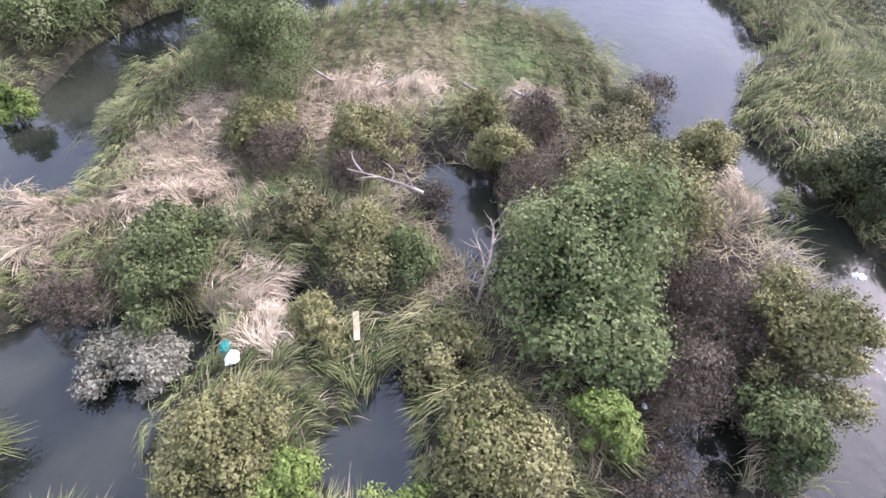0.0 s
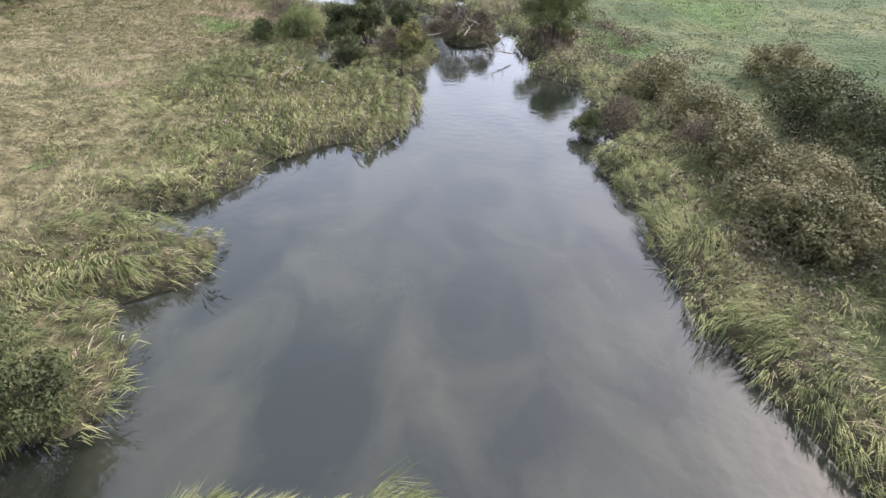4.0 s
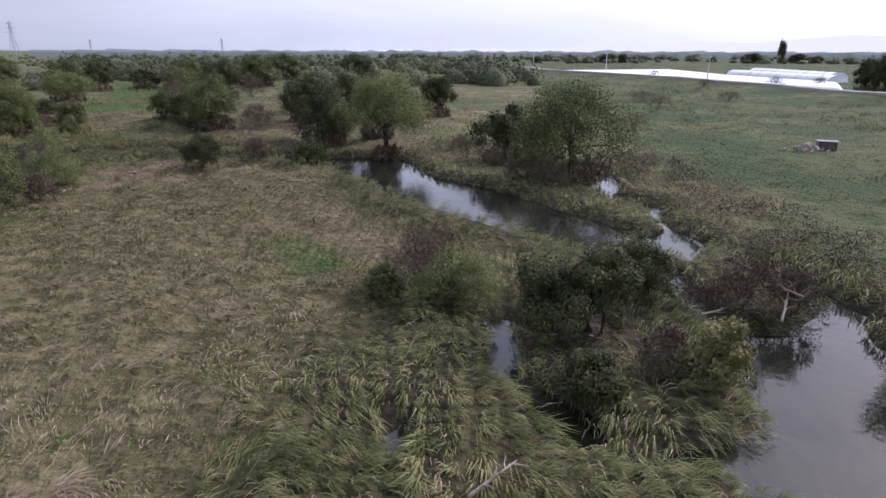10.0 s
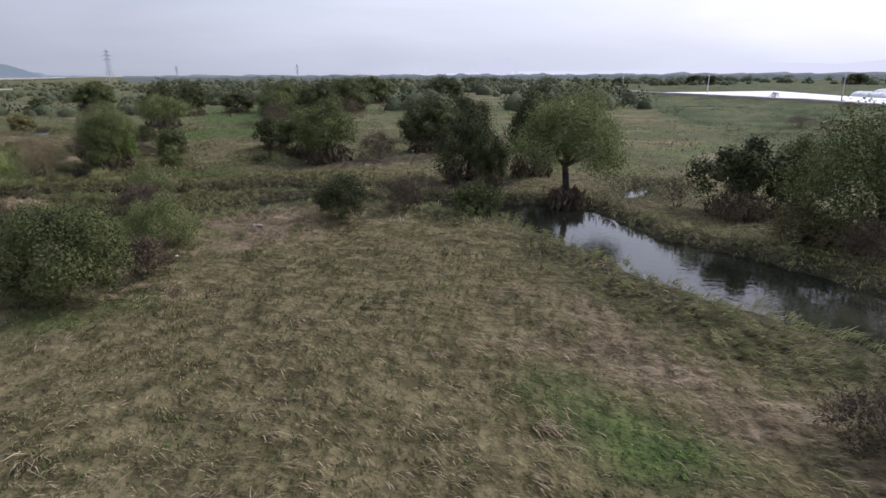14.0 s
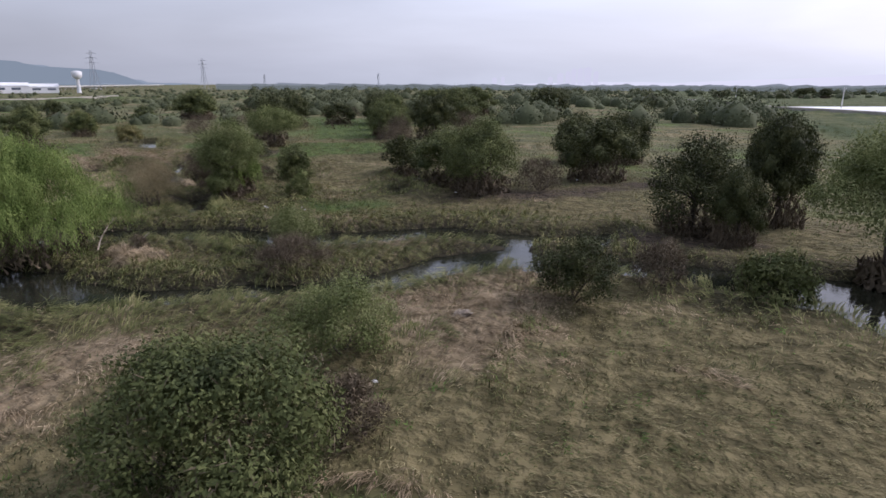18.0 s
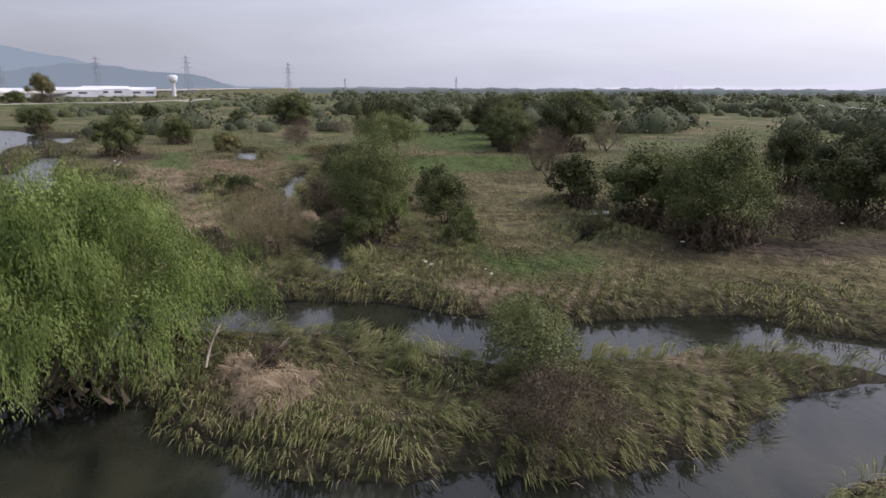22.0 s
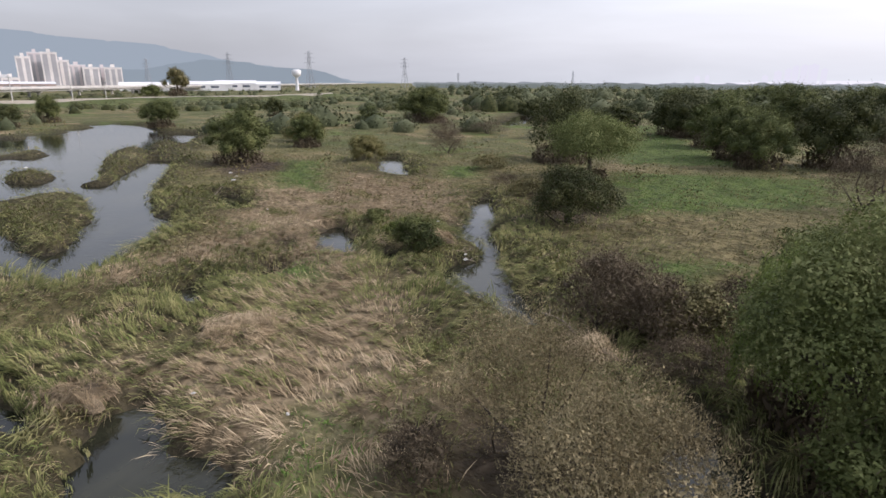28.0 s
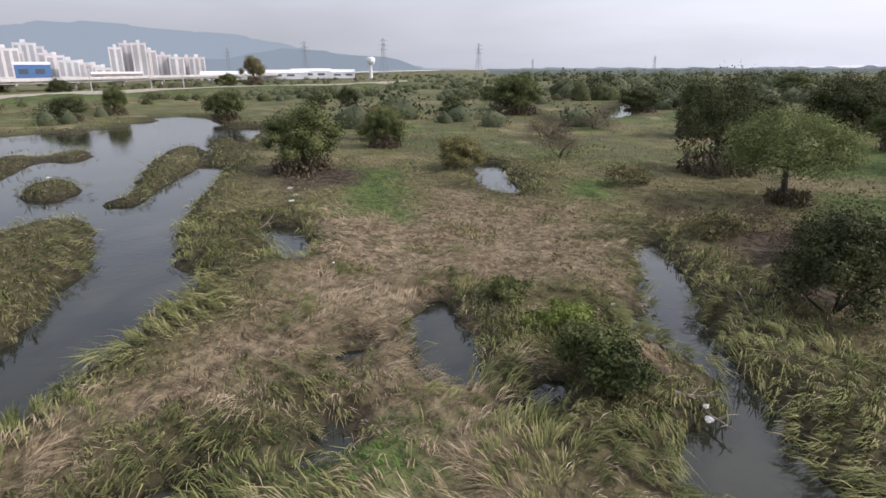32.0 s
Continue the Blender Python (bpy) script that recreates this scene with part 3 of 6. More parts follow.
# bladeless mud; patches below thickets and trees also paint their gaps dark
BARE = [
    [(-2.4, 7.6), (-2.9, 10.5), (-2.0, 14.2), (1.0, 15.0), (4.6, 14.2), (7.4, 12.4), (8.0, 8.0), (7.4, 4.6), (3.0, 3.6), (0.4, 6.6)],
    [(-4.1, 60.1), (-1.1, 62.1), (1.4, 62.3), (2.1, 60.2), (0.1, 57.4), (-3.3, 57.4)],
    [(-67.4, 102.7), (-68, 105.6), (-62.5, 107.4), (-57, 107.6), (-56.4, 110.7), (-55, 108.7), (-58.3, 104.7), (-62.5, 103.5)],
    [(-42, 111.5), (-40.3, 119.8), (-31.4, 119.4), (-20.4, 131.2), (-21, 124.3), (-31.5, 115.2)],
    [(-79.7, 137.7), (-77.2, 142.8), (-73.4, 142.7), (-72, 130), (-74.3, 128.1), (-77.1, 132.5)],
    [(-119, 133.8), (-118, 139.1), (-110.7, 140.1), (-107, 135.3), (-109.4, 130.1)],
    [(-27.6, 102.7), (-22.4, 106.9), (-17.8, 107), (-17.1, 103.7), (-22.3, 100.1)],
]
PALE = [
    [(-34, 60), (-20, 52), (-8, 49), (-6, 58), (-14, 72), (-26, 70)],
]
TRACK = [(-0.0, 12.0), (2.0, 19.8), (3.2, 28.2), (1.7, 39.0), (-3.2, 48.5), (-11.7, 59.2), (-19.4, 66.7), (-27.4, 73.2), (-38.1, 81.9), (-49.2, 90.8), (-60.4, 99.2), (-69.8, 105.8), (-79.5, 113.2)]
DIKE_EAST = [(15.7, 431.9), (33.7, 318.6), (59.3, 269.3), (74.7, 208.5), (82.4, 158.5), (88.6, 127.2)]
DIKE_WEST = [(-252.0, 128.5), (-268.0, 153.8), (-283.2, 180.5), (-296.3, 238.2), (-287.9, 291.0), (-315.8, 367.3)]


def wet(x, y):
    """Signed distance to the nearest water's edge, ragged as a reed bank is: below zero in the water."""
    x, y = np.asarray(x, float), np.asarray(y, float)
    d = np.full(x.shape, 1e9)
    for w in WATERS:
        p = np.asarray(w)
        reach = 14.0
        near = (x > p[:, 0].min() - reach) & (x < p[:, 0].max() + reach) & (y > p[:, 1].min() - reach) & (y < p[:, 1].max() + reach)
        if near.any():
            d[near] = np.minimum(d[near], shore(x[near], y[near], w))
    for w in ISLANDS:
        p = np.asarray(w)
        near = (x > p[:, 0].min() - 3) & (x < p[:, 0].max() + 3) & (y > p[:, 1].min() - 3) & (y < p[:, 1].max() + 3)
        if near.any():
            d[near] = np.maximum(d[near], -shore(x[near], y[near], w))
    return np.minimum(d, 14.0) + 0.16 * waves(x, y, 1.1, 5) + 0.14 * waves(x, y, 3.0, 6)


def patch(x, y, outlines, soft=1.2):
    """How far a point lies inside any of the outlines, 0 to 1, with a ragged soft rim."""
    x, y = np.asarray(x, float), np.asarray(y, float)
    f = np.zeros(x.shape)
    rag = 0.7 * waves(x, y, 2.2, 11) + 0.5 * waves(x, y, 0.9, 12)
    for o in outlines:
        p = np.asarray(o)
        near = (x > p[:, 0].min() - 4) & (x < p[:, 0].max() + 4) & (y > p[:, 1].min() - 4) & (y < p[:, 1].max() + 4)
        if near.any():
            f[near] = np.maximum(f[near], np.clip(0.5 - (shore(x[near], y[near], o) + rag[near]) / (2 * soft), 0, 1))
    return f


WATER_Z = -0.5


def relief(x, y, d=None):
    """Height of the ground over the plan."""
    x, y = np.asarray(x, float), np.asarray(y, float)
    d = wet(x, y) if d is None else d
    bank = np.clip(d / 0.6, -1, 1)
    z = WATER_Z + np.where(bank < 0, bank * 0.9, 0.06 + 0.34 * bank * bank * (3 - 2 * bank))
    dry_land = np.clip((d - 0.8) / 3, 0, 1)
    z = z + dry_land * (0.10 * waves(x, y, 9, 21) + 0.05 * waves(x, y, 2.5, 22))
    # hummocks of old litter, and the swell of root mats along the water
    z = z + dry_land * 0.13 * waves(x, y, 3.1, 23) * np.clip(1.4 - shore_line(x, y, TRACK) / 60.0, 0, 1)
    z = z + np.where(d > 0, 0.22 * np.exp(-((d - 1.6) / 1.1) ** 2), 0)
    # the flood bank that carries the field road, and the far one below the viaduct
    z = z + 1.6 * np.clip(1 - np.abs(shore_line(x, y, DIKE_EAST)) / 9.0, 0, 1)
    z = z + 2.4 * np.clip(1.25 - np.abs(shore_line(x, y, DIKE_WEST)) / 14.0, 0, 1)
    return z


def shore_line(x, y, line):
    best = np.full(np.shape(x), 1e9)
    for (ax, ay), (bx, by) in zip(line[:-1], line[1:]):
        ex, ey = bx - ax, by - ay
        h = np.clip(((x - ax) * ex + (y - ay) * ey) / (ex * ex + ey * ey), 0, 1)
        best = np.minimum(best, np.hypot(x - ax - h * ex, y - ay - h * ey))
    return best


def ground_z(x, y):
    return float(relief(np.array([x]), np.array([y]))[0])


# ---- ground and water ----
def REED_REACH(x, y):
    """How wide the reed belt along the water is, over the plan."""
    r = np.full(np.shape(x), 3.2)
    r = np.where((x > 9) & (y < 46), 4.5, r)
    r = np.where((x > -14) & (x < 4) & (y > 40) & (y < 60), 7.5, r)
    r = np.where((x > -16) & (x < 6) & (y >= 60) & (y < 88), 5.5, r)
    r = np.where(x < -60, 3.6, r)
    r = np.where((x < -58) & (x > -80) & (y > 104) & (y < 132), 8.0, r)
    r = np.where((x < -30) & (x > -62) & (y < 110), 5.0, r)
    return r


def stepped(lo, hi, step, reach_lo, reach_hi):
    """Grid lines: even between lo and hi, then ever wider out to the horizon."""
    core = np.arange(lo, hi + step / 2, step)
    up, down, s = [core[-1]], [core[0]], step
    while up[-1] < reach_hi:
        s *= 1.11
        up.append(up[-1] + s)
    s = step
    while down[-1] > reach_lo:
        s *= 1.11
        down.append(down[-1] - s)
    return np.concatenate([down[:0:-1], core, up[1:]])


gx = stepped(-118, 24, 0.88, -4200, 4200)
gy = stepped(-4, 160, 0.88, -3000, 4600)
GX, GY = np.meshgrid(gx, gy)
GD = wet(GX, GY)
GZ = relief(GX, GY, GD)
gcount = np.arange(GX.size).reshape(GX.shape)
gquads = np.stack([gcount[:-1, :-1], gcount[:-1, 1:], gcount[1:, 1:], gcount[1:, :-1]], -1).reshape(-1, 4)
ground_me = raw_mesh("ground", np.stack([GX, GY, GZ], -1).reshape(-1, 3), [gquads], GROUND)
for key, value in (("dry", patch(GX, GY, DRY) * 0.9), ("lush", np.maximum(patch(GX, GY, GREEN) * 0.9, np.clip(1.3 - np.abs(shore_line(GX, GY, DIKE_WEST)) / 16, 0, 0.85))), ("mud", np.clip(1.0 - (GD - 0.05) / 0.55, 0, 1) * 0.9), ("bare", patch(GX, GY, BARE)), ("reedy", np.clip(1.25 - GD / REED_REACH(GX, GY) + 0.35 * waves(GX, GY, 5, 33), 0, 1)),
                   ("east", np.clip((GX - 11 + 2 * waves(GX, GY, 7, 77)) / 5, 0, 1)), ("near", np.clip(1.6 - shore_line(GX, GY, TRACK) / 40.0, 0, 1))):
    ground_me.attributes.new(key, "FLOAT", "POINT").data.foreach_set("value", value.ravel().astype(np.float32))
ground_me.polygons.foreach_set("use_smooth", [True] * len(ground_me.polygons))
tagged(new("ground", ground_me), "marshy river flat of mud, turf and dead grass", "ground", kind="structure")
bm = bmesh.new()
bmesh.ops.create_grid(bm, x_segments=2, y_segments=2, size=1.0, matrix=Matrix.Translation((-110, 140, WATER_Z)) @ Matrix.Diagonal((260, 260, 1, 1)))
water_me = bpy.data.meshes.new("water")
bm.to_mesh(water_me)
bm.free()
water_me.materials.append(WATER)
tagged(new("water", water_me), "still grey-green river water mirroring the overcast sky", "water", kind="structure")


# ---- grass and reeds ----
def blade_mesh(name, rng, x, y, z, tall, wide, flow, lean, droop, material):
    """Arching blades, each widest at its bend, that lean along flow."""
    n = len(x)
    base = np.stack([x, y, z], 1)
    d = np.stack([np.cos(flow), np.sin(flow), np.zeros(n)], 1)
    up = np.array([[0, 0, 1.0]])
    s = np.stack([-np.sin(flow), np.cos(flow), rng.normal(0, 0.35, n)], 1) * (wide / 2)[:, None]
    p1 = base + up * (tall * 0.5 * np.cos(lean))[:, None] + d * (tall * 0.5 * np.sin(lean))[:, None]
    p2 = p1 + d * (tall * 0.5 * np.sin(lean + droop))[:, None] + up * (tall * 0.5 * np.cos(lean + droop))[:, None]
    v = np.stack([base, p1 + s, p2, p1 - s], 1).reshape(-1, 3)
    k = np.arange(n)[:, None] * 4
    return raw_mesh(name, v, [k + np.array([[0, 1, 3]]), k + np.array([[1, 2, 3]])], material)


def sow(rng, n, lo, hi):
    return rng.uniform(lo[0], hi[0], n), rng.uniform(lo[1], hi[1], n)


COVER = {"reed": [], "straw": [], "meadow": [], "lush": [], "pasture": []}


def scatter(seed, per_m2, x0, x1, y0, y1, nearest, farthest, grow):
    """Points over part of the plan between two distances from the camera's track, sorted by what grows there. grow: how coarse the blades are."""
    rng = np.random.default_rng(seed)
    n = int((x1 - x0) * (y1 - y0) * per_m2)
    x, y = sow(rng, n, (x0, y0), (x1, y1))
    off = shore_line(x, y, TRACK)
    first = ((y < 25) & (x > -16)) | ((y < 42) & (x > 6))
    keep = (off >= nearest) & (off < farthest) & (y > 1.0 - 0.02 * x) & (first if grow < 1 else ~first | (off > 14))
    x, y = x[keep], y[keep]
    d = wet(x, y)
    keep = (d > 0.02) & (patch(x, y, BARE) < rng.uniform(0.35, 0.95, len(x)))
    x, y, d = x[keep], y[keep], d[keep]
    dry, lush = patch(x, y, DRY), patch(x, y, GREEN)
    u = rng.uniform(0, 1, len(x))
    tuft = 0.5 + 0.5 * waves(x, y, 1.6, 31)
    reedy = np.clip(1.25 - d / REED_REACH(x, y) + 0.35 * waves(x, y, 5, 33), 0, 1)
    kind = np.where(u < reedy, 0, 2)
    kind = np.where((x > 13) & (kind == 2), 4, kind)
    kind = np.where(rng.uniform(0, 1, len(x)) < dry * 0.92, 1, kind)
    kind = np.where(rng.uniform(0, 1, len(x)) < lush * 0.9, 3, kind)
    kind = np.where((kind == 2) & (rng.uniform(0, 1, len(x)) < 0.16 * patch(x, y, PALE, 4.0)), 1, kind)
    kind = np.where((kind == 1) & (waves(x, y, 2.6, 45) > 0.55) & (rng.uniform(0, 1, len(x)) < 0.7), 0, kind)
    kind = np.where((kind == 0) & (waves(x, y, 3.4, 46) > 0.7) & (rng.uniform(0, 1, len(x)) < 0.5), 4, kind)
    kind = np.where((kind == 2) & (rng.uniform(0, 1, len(x)) < np.clip(0.25 + 0.45 * waves(x, y, 5.5, 44), 0, 0.7)), 4, kind)
    specks = (waves(x, y, 1.3, 41) > 1.05) & (kind == 2)
    kind = np.where(specks, 3, kind)
    kind = np.where((waves(x, y, 3.2, 42) > 0.95) & (kind == 2), 1, kind)
    kind = np.where((rng.uniform(0, 1, len(x)) < 0.14) & (kind == 0), 1, kind)
    thin = np.where(kind == 0, 0.85 + 0.4 * tuft, np.where(kind == 2, 0.34 + 0.42 * tuft, np.where(kind == 4, 0.34 + 0.5 * np.clip(0.5 + waves(x, y, 6, 36), 0, 1), 0.68)))
    keep = rng.uniform(0, 1, len(x)) < thin
    for i, name in enumerate(COVER):
        m = keep & (kind == i)
        COVER[name].append((x[m], y[m], d[m], np.full(m.sum(), grow)))


scatter(1, 138, -104, 20, 1, 136, 0, 14, 1.0)
scatter(5, 300, -16, 20, 1, 42, 0, 14, 0.62)
scatter(2, 60, -118, 30, 1, 150, 14, 28, 1.2)
scatter(3, 19, -150, 60, 1, 190, 28, 52, 1.7)
scatter(4, 3.2, -220, 110, 1, 260, 52, 110, 2.9)

TUFTS = {"reed": 0.75, "straw": 0.9, "meadow": 0.45, "lush": 0.4, "pasture": 0.7}


def tufted(x, y, flow, cell):
    """Draw blades together into tufts: each leans along the flow and away from its tuft's heart."""
    i, j = np.floor(x / cell), np.floor(y / cell)
    h1 = np.modf(np.abs(np.sin(i * 12.9898 + j * 78.233) * 43758.5453))[0]
    h2 = np.modf(np.abs(np.sin(i * 39.346 + j * 11.135) * 24634.6345))[0]
    cx, cy = (i + 0.2 + 0.6 * h1) * cell, (j + 0.2 + 0.6 * h2) * cell
    ox, oy = (x - cx) / cell, (y - cy) / cell
    fx, fy = np.cos(flow) * 0.9 + ox * 0.45, np.sin(flow) * 0.9 + oy * 0.45
    return cx + ox * cell * 0.55, cy + oy * cell * 0.55, np.arctan2(fy, fx), 0.5 + 0.7 * h1 * h2 + 0.35 * h2


# where the flood has combed the stalks: x, y, reach, heading
SWEPT = [(-2.5, 48.0, 8.0, -75), (-12.0, 70.0, 13.0, -40), (-22.0, 76.0, 9.0, -30), (-42.0, 93.0, 6.0, -20), (-54.0, 90.0, 5.0, -35), (-78.0, 106.0, 7.0, 200), (-47.0, 104.0, 7.0, -30), (-4.5, 20.5, 4.5, 20), (-0.5, 20.0, 4.0, -5), (3.0, 19.0, 3.5, -50), (4.6, 16.5, 2.5, -75)]
SHAPES = {
    # tall, wide, lean, spread of lean, droop, wander of the flow
    "reed": (0.74, 0.029, 0.72, 0.28, 1.05, 0.30),
    "straw": (0.62, 0.024, 1.05, 0.25, 0.62, 0.36),
    "meadow": (0.36, 0.031, 0.85, 0.33, 0.75, 0.45),
    "lush": (0.22, 0.036, 0.70, 0.40, 0.70, 2.0),
    "pasture": (0.32, 0.034, 0.80, 0.35, 0.80, 1.2),
}
NAMES = {"reed": ("reed_bed", REED, "arching pale green reeds along the water", "reeds"),
         "straw": ("dry_grass", STRAW, "flattened tan dead grass and straw", "dry grass"),
         "meadow": ("meadow_grass", MEADOW, "rough olive and tan meadow grass", "grass"),
         "lush": ("green_grass", LUSH, "fresh bright green low grass", "grass"),
         "pasture": ("pasture_grass", PASTURE, "uneven green pasture beyond the river", "grass")}
for key, lots in COVER.items():
    rng = np.random.default_rng(len(key) * 7)
    x, y, d, grow = (np.concatenate([lot[i] for lot in lots]) for i in range(4))
    tall, wide, lean, spread, droop, wander = SHAPES[key]
    n = len(x)
    flow = 2.4 * waves(x, y, 9, 51) + 1.1 * waves(x, y, 3.0, 52) + rng.normal(0, wander, n)
    for sx, sy, reach, heading_deg in SWEPT:
        w = np.clip(1.4 - np.hypot(x - sx, y - sy) / reach, 0, 1)
        a = radians(heading_deg)
        flow = np.arctan2(np.sin(flow) * (1 - w) + math.sin(a) * w, np.cos(flow) * (1 - w) + math.cos(a) * w) + rng.normal(0, 0.12, n) * w
    if key == "reed":
        # reeds hang out over the water they stand beside
        out_x, out_y = wet(x - 1.2, y) - wet(x + 1.2, y), wet(x, y - 1.2) - wet(x, y + 1.2)
        pull = np.clip(1.1 - d / 5.0, 0, 1) * 0.35
        flow = np.arctan2(np.sin(flow) * 0.7 + out_y * pull, np.cos(flow) * 0.7 + out_x * pull)
    x, y, flow, stand = tufted(x, y, flow, TUFTS[key] * np.sqrt(grow))
    z = relief(x, y, d) - 0.04
    z = np.maximum(z, WATER_Z - 0.1)
    high = tall * rng.uniform(0.65, 1.3, n) * (1 + 0.25 * waves(x, y, 2.4, 53)) * np.where(grow > 2, 1.15, 1.0) * stand
    me = blade_mesh(NAMES[key][0], rng, x, y, z, np.maximum(high, 0.12), wide * grow * rng.uniform(0.7, 1.3, n), flow,
                    np.clip(rng.normal(lean, spread, n), 0, 1.5), np.clip(rng.normal(droop, 0.3, n), 0, 1.7), NAMES[key][1])
    tagged(new(NAMES[key][0], me), NAMES[key][2], NAMES[key][3], kind="stuff")


# dead stalks washed in among the first thickets
rng = np.random.default_rng(58)
x, y = sow(rng, 16000, (-3.2, 3.4), (8.2, 15.2))
d = wet(x, y)
keep = (patch(x, y, BARE[:1]) > 0.3) & (d > 0.03)
x, y, d = x[keep], y[keep], d[keep]
n = len(x)
flow = 2.0 * waves(x, y, 1.4, 61) + rng.normal(0, 0.7, n)
me = blade_mesh("dead_stalks", rng, x, y, relief(x, y, d) - 0.02 + 0.1 * np.clip(waves(x, y, 0.8, 62), 0, 1), rng.uniform(0.25, 0.7, n), rng.uniform(0.012, 0.026, n), flow,
                np.clip(rng.normal(1.15, 0.3, n), 0.2, 1.5), np.clip(rng.normal(0.4, 0.3, n), 0, 1), LEAF_RUSSET)
tagged(new("dead_stalks", me), "brown dead stalks and drift on the muddy bank", "dead stalks", kind="stuff")


# ---- trees and shrubs ----
def leaf_quads(rng, c, axis, long, wide, material, name="crown", facing=None, core=None):
    """Leaves or leaf sprays, each a pointed blade at c along axis, its face turned roughly to facing, over a core of old growth."""
    n = len(c)
    if facing is None:
        facing = rng.normal(0, 1, (n, 3))
    facing = facing / (np.linalg.norm(facing, axis=1)[:, None] + 1e-9)
    axis = axis - facing * (0.75 * (axis * facing).sum(1))[:, None]
    axis = axis / (np.linalg.norm(axis, axis=1)[:, None] + 1e-9)
    s = np.cross(axis, facing)
    s /= np.linalg.norm(s, axis=1)[:, None] + 1e-9
    a, b = axis * (long / 2)[:, None], s * (wide / 2)[:, None]
    v = np.stack([c - a * 0.7 + b, c + a, c - a * 0.7 - b], 1).reshape(-1, 3)
    f = np.arange(n)[:, None] * 3 + np.arange(3)[None]
    if core is not None:
        f = np.vstack([f, core[1] + len(v)])
        v = np.vstack([v, core[0]])
    return raw_mesh(name, v, [f], material)


def joined_leaves(rng, outer, inner, material, core=None):
    """One crown of two layers of leaves round its core."""
    c, axis, long, wide, face = (np.concatenate([a, b]) for a, b in zip(outer, inner))
    return leaf_quads(rng, c, axis, long, wide, material, facing=face, core=core)


ball = bmesh.new()
bmesh.ops.create_icosphere(ball, subdivisions=1, radius=1.0)
BALL_V = np.array([v.co[:] for v in ball.verts])
BALL_F = np.array([[v.index for v in f.verts] for f in ball.faces])
ball.free()


def crown_core(rng, c, size, flat, share):
    """The shut inner growth of each clump: ragged lumps that hide behind the leaves."""
    k, m = len(c), len(BALL_V)
    ragged = rng.uniform(0.6, 1.2, (k, m, 1)) * share
    v = c[:, None] + BALL_V[None] * ragged * size[:, None, None] * np.array([1, 1, flat])
    v[:, :, 2] = np.maximum(v[:, :, 2], 0.05)
    f = (np.arange(k)[:, None, None] * m + BALL_F[None]).reshape(-1, 3)
    return v.reshape(-1, 3), f


def lobes_of(rng, h, r, foot, count):
    """Centres and radii of the clumps that make up a crown: a domed shell of them round a full heart."""
    a = np.arange(count) * 2.4 + rng.uniform(0, 6)
    t = (np.arange(count) + 0.5) / count
    out = r * 0.70 * np.sqrt(1 - t ** 2.2) * rng.uniform(0.72, 1.14, count)
    z = h * (foot + (1 - foot) * (0.13 + 0.62 * t) * rng.uniform(0.88, 1.10, count))
    size = r * rng.uniform(0.16, 0.40, count)
    flat = min(1.0, (1 - foot) * h / (1.3 * r))
    c = np.stack([out * np.cos(a), out * np.sin(a), z], 1)
    heart = np.array([[0.18 * r, 0.1 * r, 0.62], [-0.2 * r, 0.08 * r, 0.5], [0.02 * r, -0.2 * r, 0.38], [0, 0, 0.28]])
    heart[:, 2] = h * (foot + (1 - foot) * heart[:, 2])
    c = np.vstack([c, heart])
    return c, np.append(size, np.array([0.30, 0.34, 0.34, 0.32]) * r * min(1.0, h / r * 0.8)), flat


def crown_points(rng, c, size, flat, n):
    pick = rng.choice(len(c), n, p=size ** 2 / (size ** 2).sum())
    v = rng.normal(0, 1, (n, 3))
    v[:, 2] = v[:, 2] * 0.9 + 0.25
    v /= np.linalg.norm(v, axis=1)[:, None]
    depth = rng.uniform(0, 1, n) ** 0.3 * rng.uniform(0.80, 1.18, n)
    depth = np.where(rng.uniform(0, 1, n) < 0.06, depth * rng.uniform(1.02, 1.18, n), depth)
    p = c[pick] + v * (size[pick] * depth)[:, None] * np.array([[1, 1, flat]])
    return p, v


def shoots(rng, c, size, flat, count, leaf, steps=9):
    """Leafy shoots that stand out of the clumps and break the outline."""
    pick = rng.integers(0, len(c), count)
    v = rng.normal(0, 1, (count, 3))
    v[:, 2] = np.abs(v[:, 2]) * 0.9 + 0.1
    v /= np.linalg.norm(v, axis=1)[:, None]
    reach = size[pick] * rng.uniform(0.25, 0.7, count)
    t = np.linspace(0, 1, steps)
    bend = rng.normal(0, 0.18, (count, 3)) * reach[:, None]
    p = (c[pick] + v * size[pick][:, None] * 0.85 * np.array([[1, 1, flat]]))[:, None] + v[:, None] * (reach[:, None] * t)[:, :, None] + bend[:, None] * (t ** 2)[None, :, None]
    p = p.reshape(-1, 3) + rng.normal(0, leaf * 0.3, (count * steps, 3))
    axis = np.repeat(v, steps, axis=0) * 0.8 + rng.normal(0, 0.6, (count * steps, 3))
    long = leaf * rng.uniform(0.6, 1.2, count * steps) * np.tile(1.15 - 0.5 * t, count)
    return p, axis, long, long * 0.55, rng.normal(0, 0.7, (count * steps, 3)) + np.array([[0, 0, 0.6]])


def limb_path(rng, a, b, bend=0.12, n=5):
    a, b = np.asarray(a, float), np.asarray(b, float)
    t = np.linspace(0, 1, n)[:, None]
    mid = rng.normal(0, bend, 3) * np.linalg.norm(b - a)
    return a + (b - a) * t + np.sin(t * math.pi) * mid


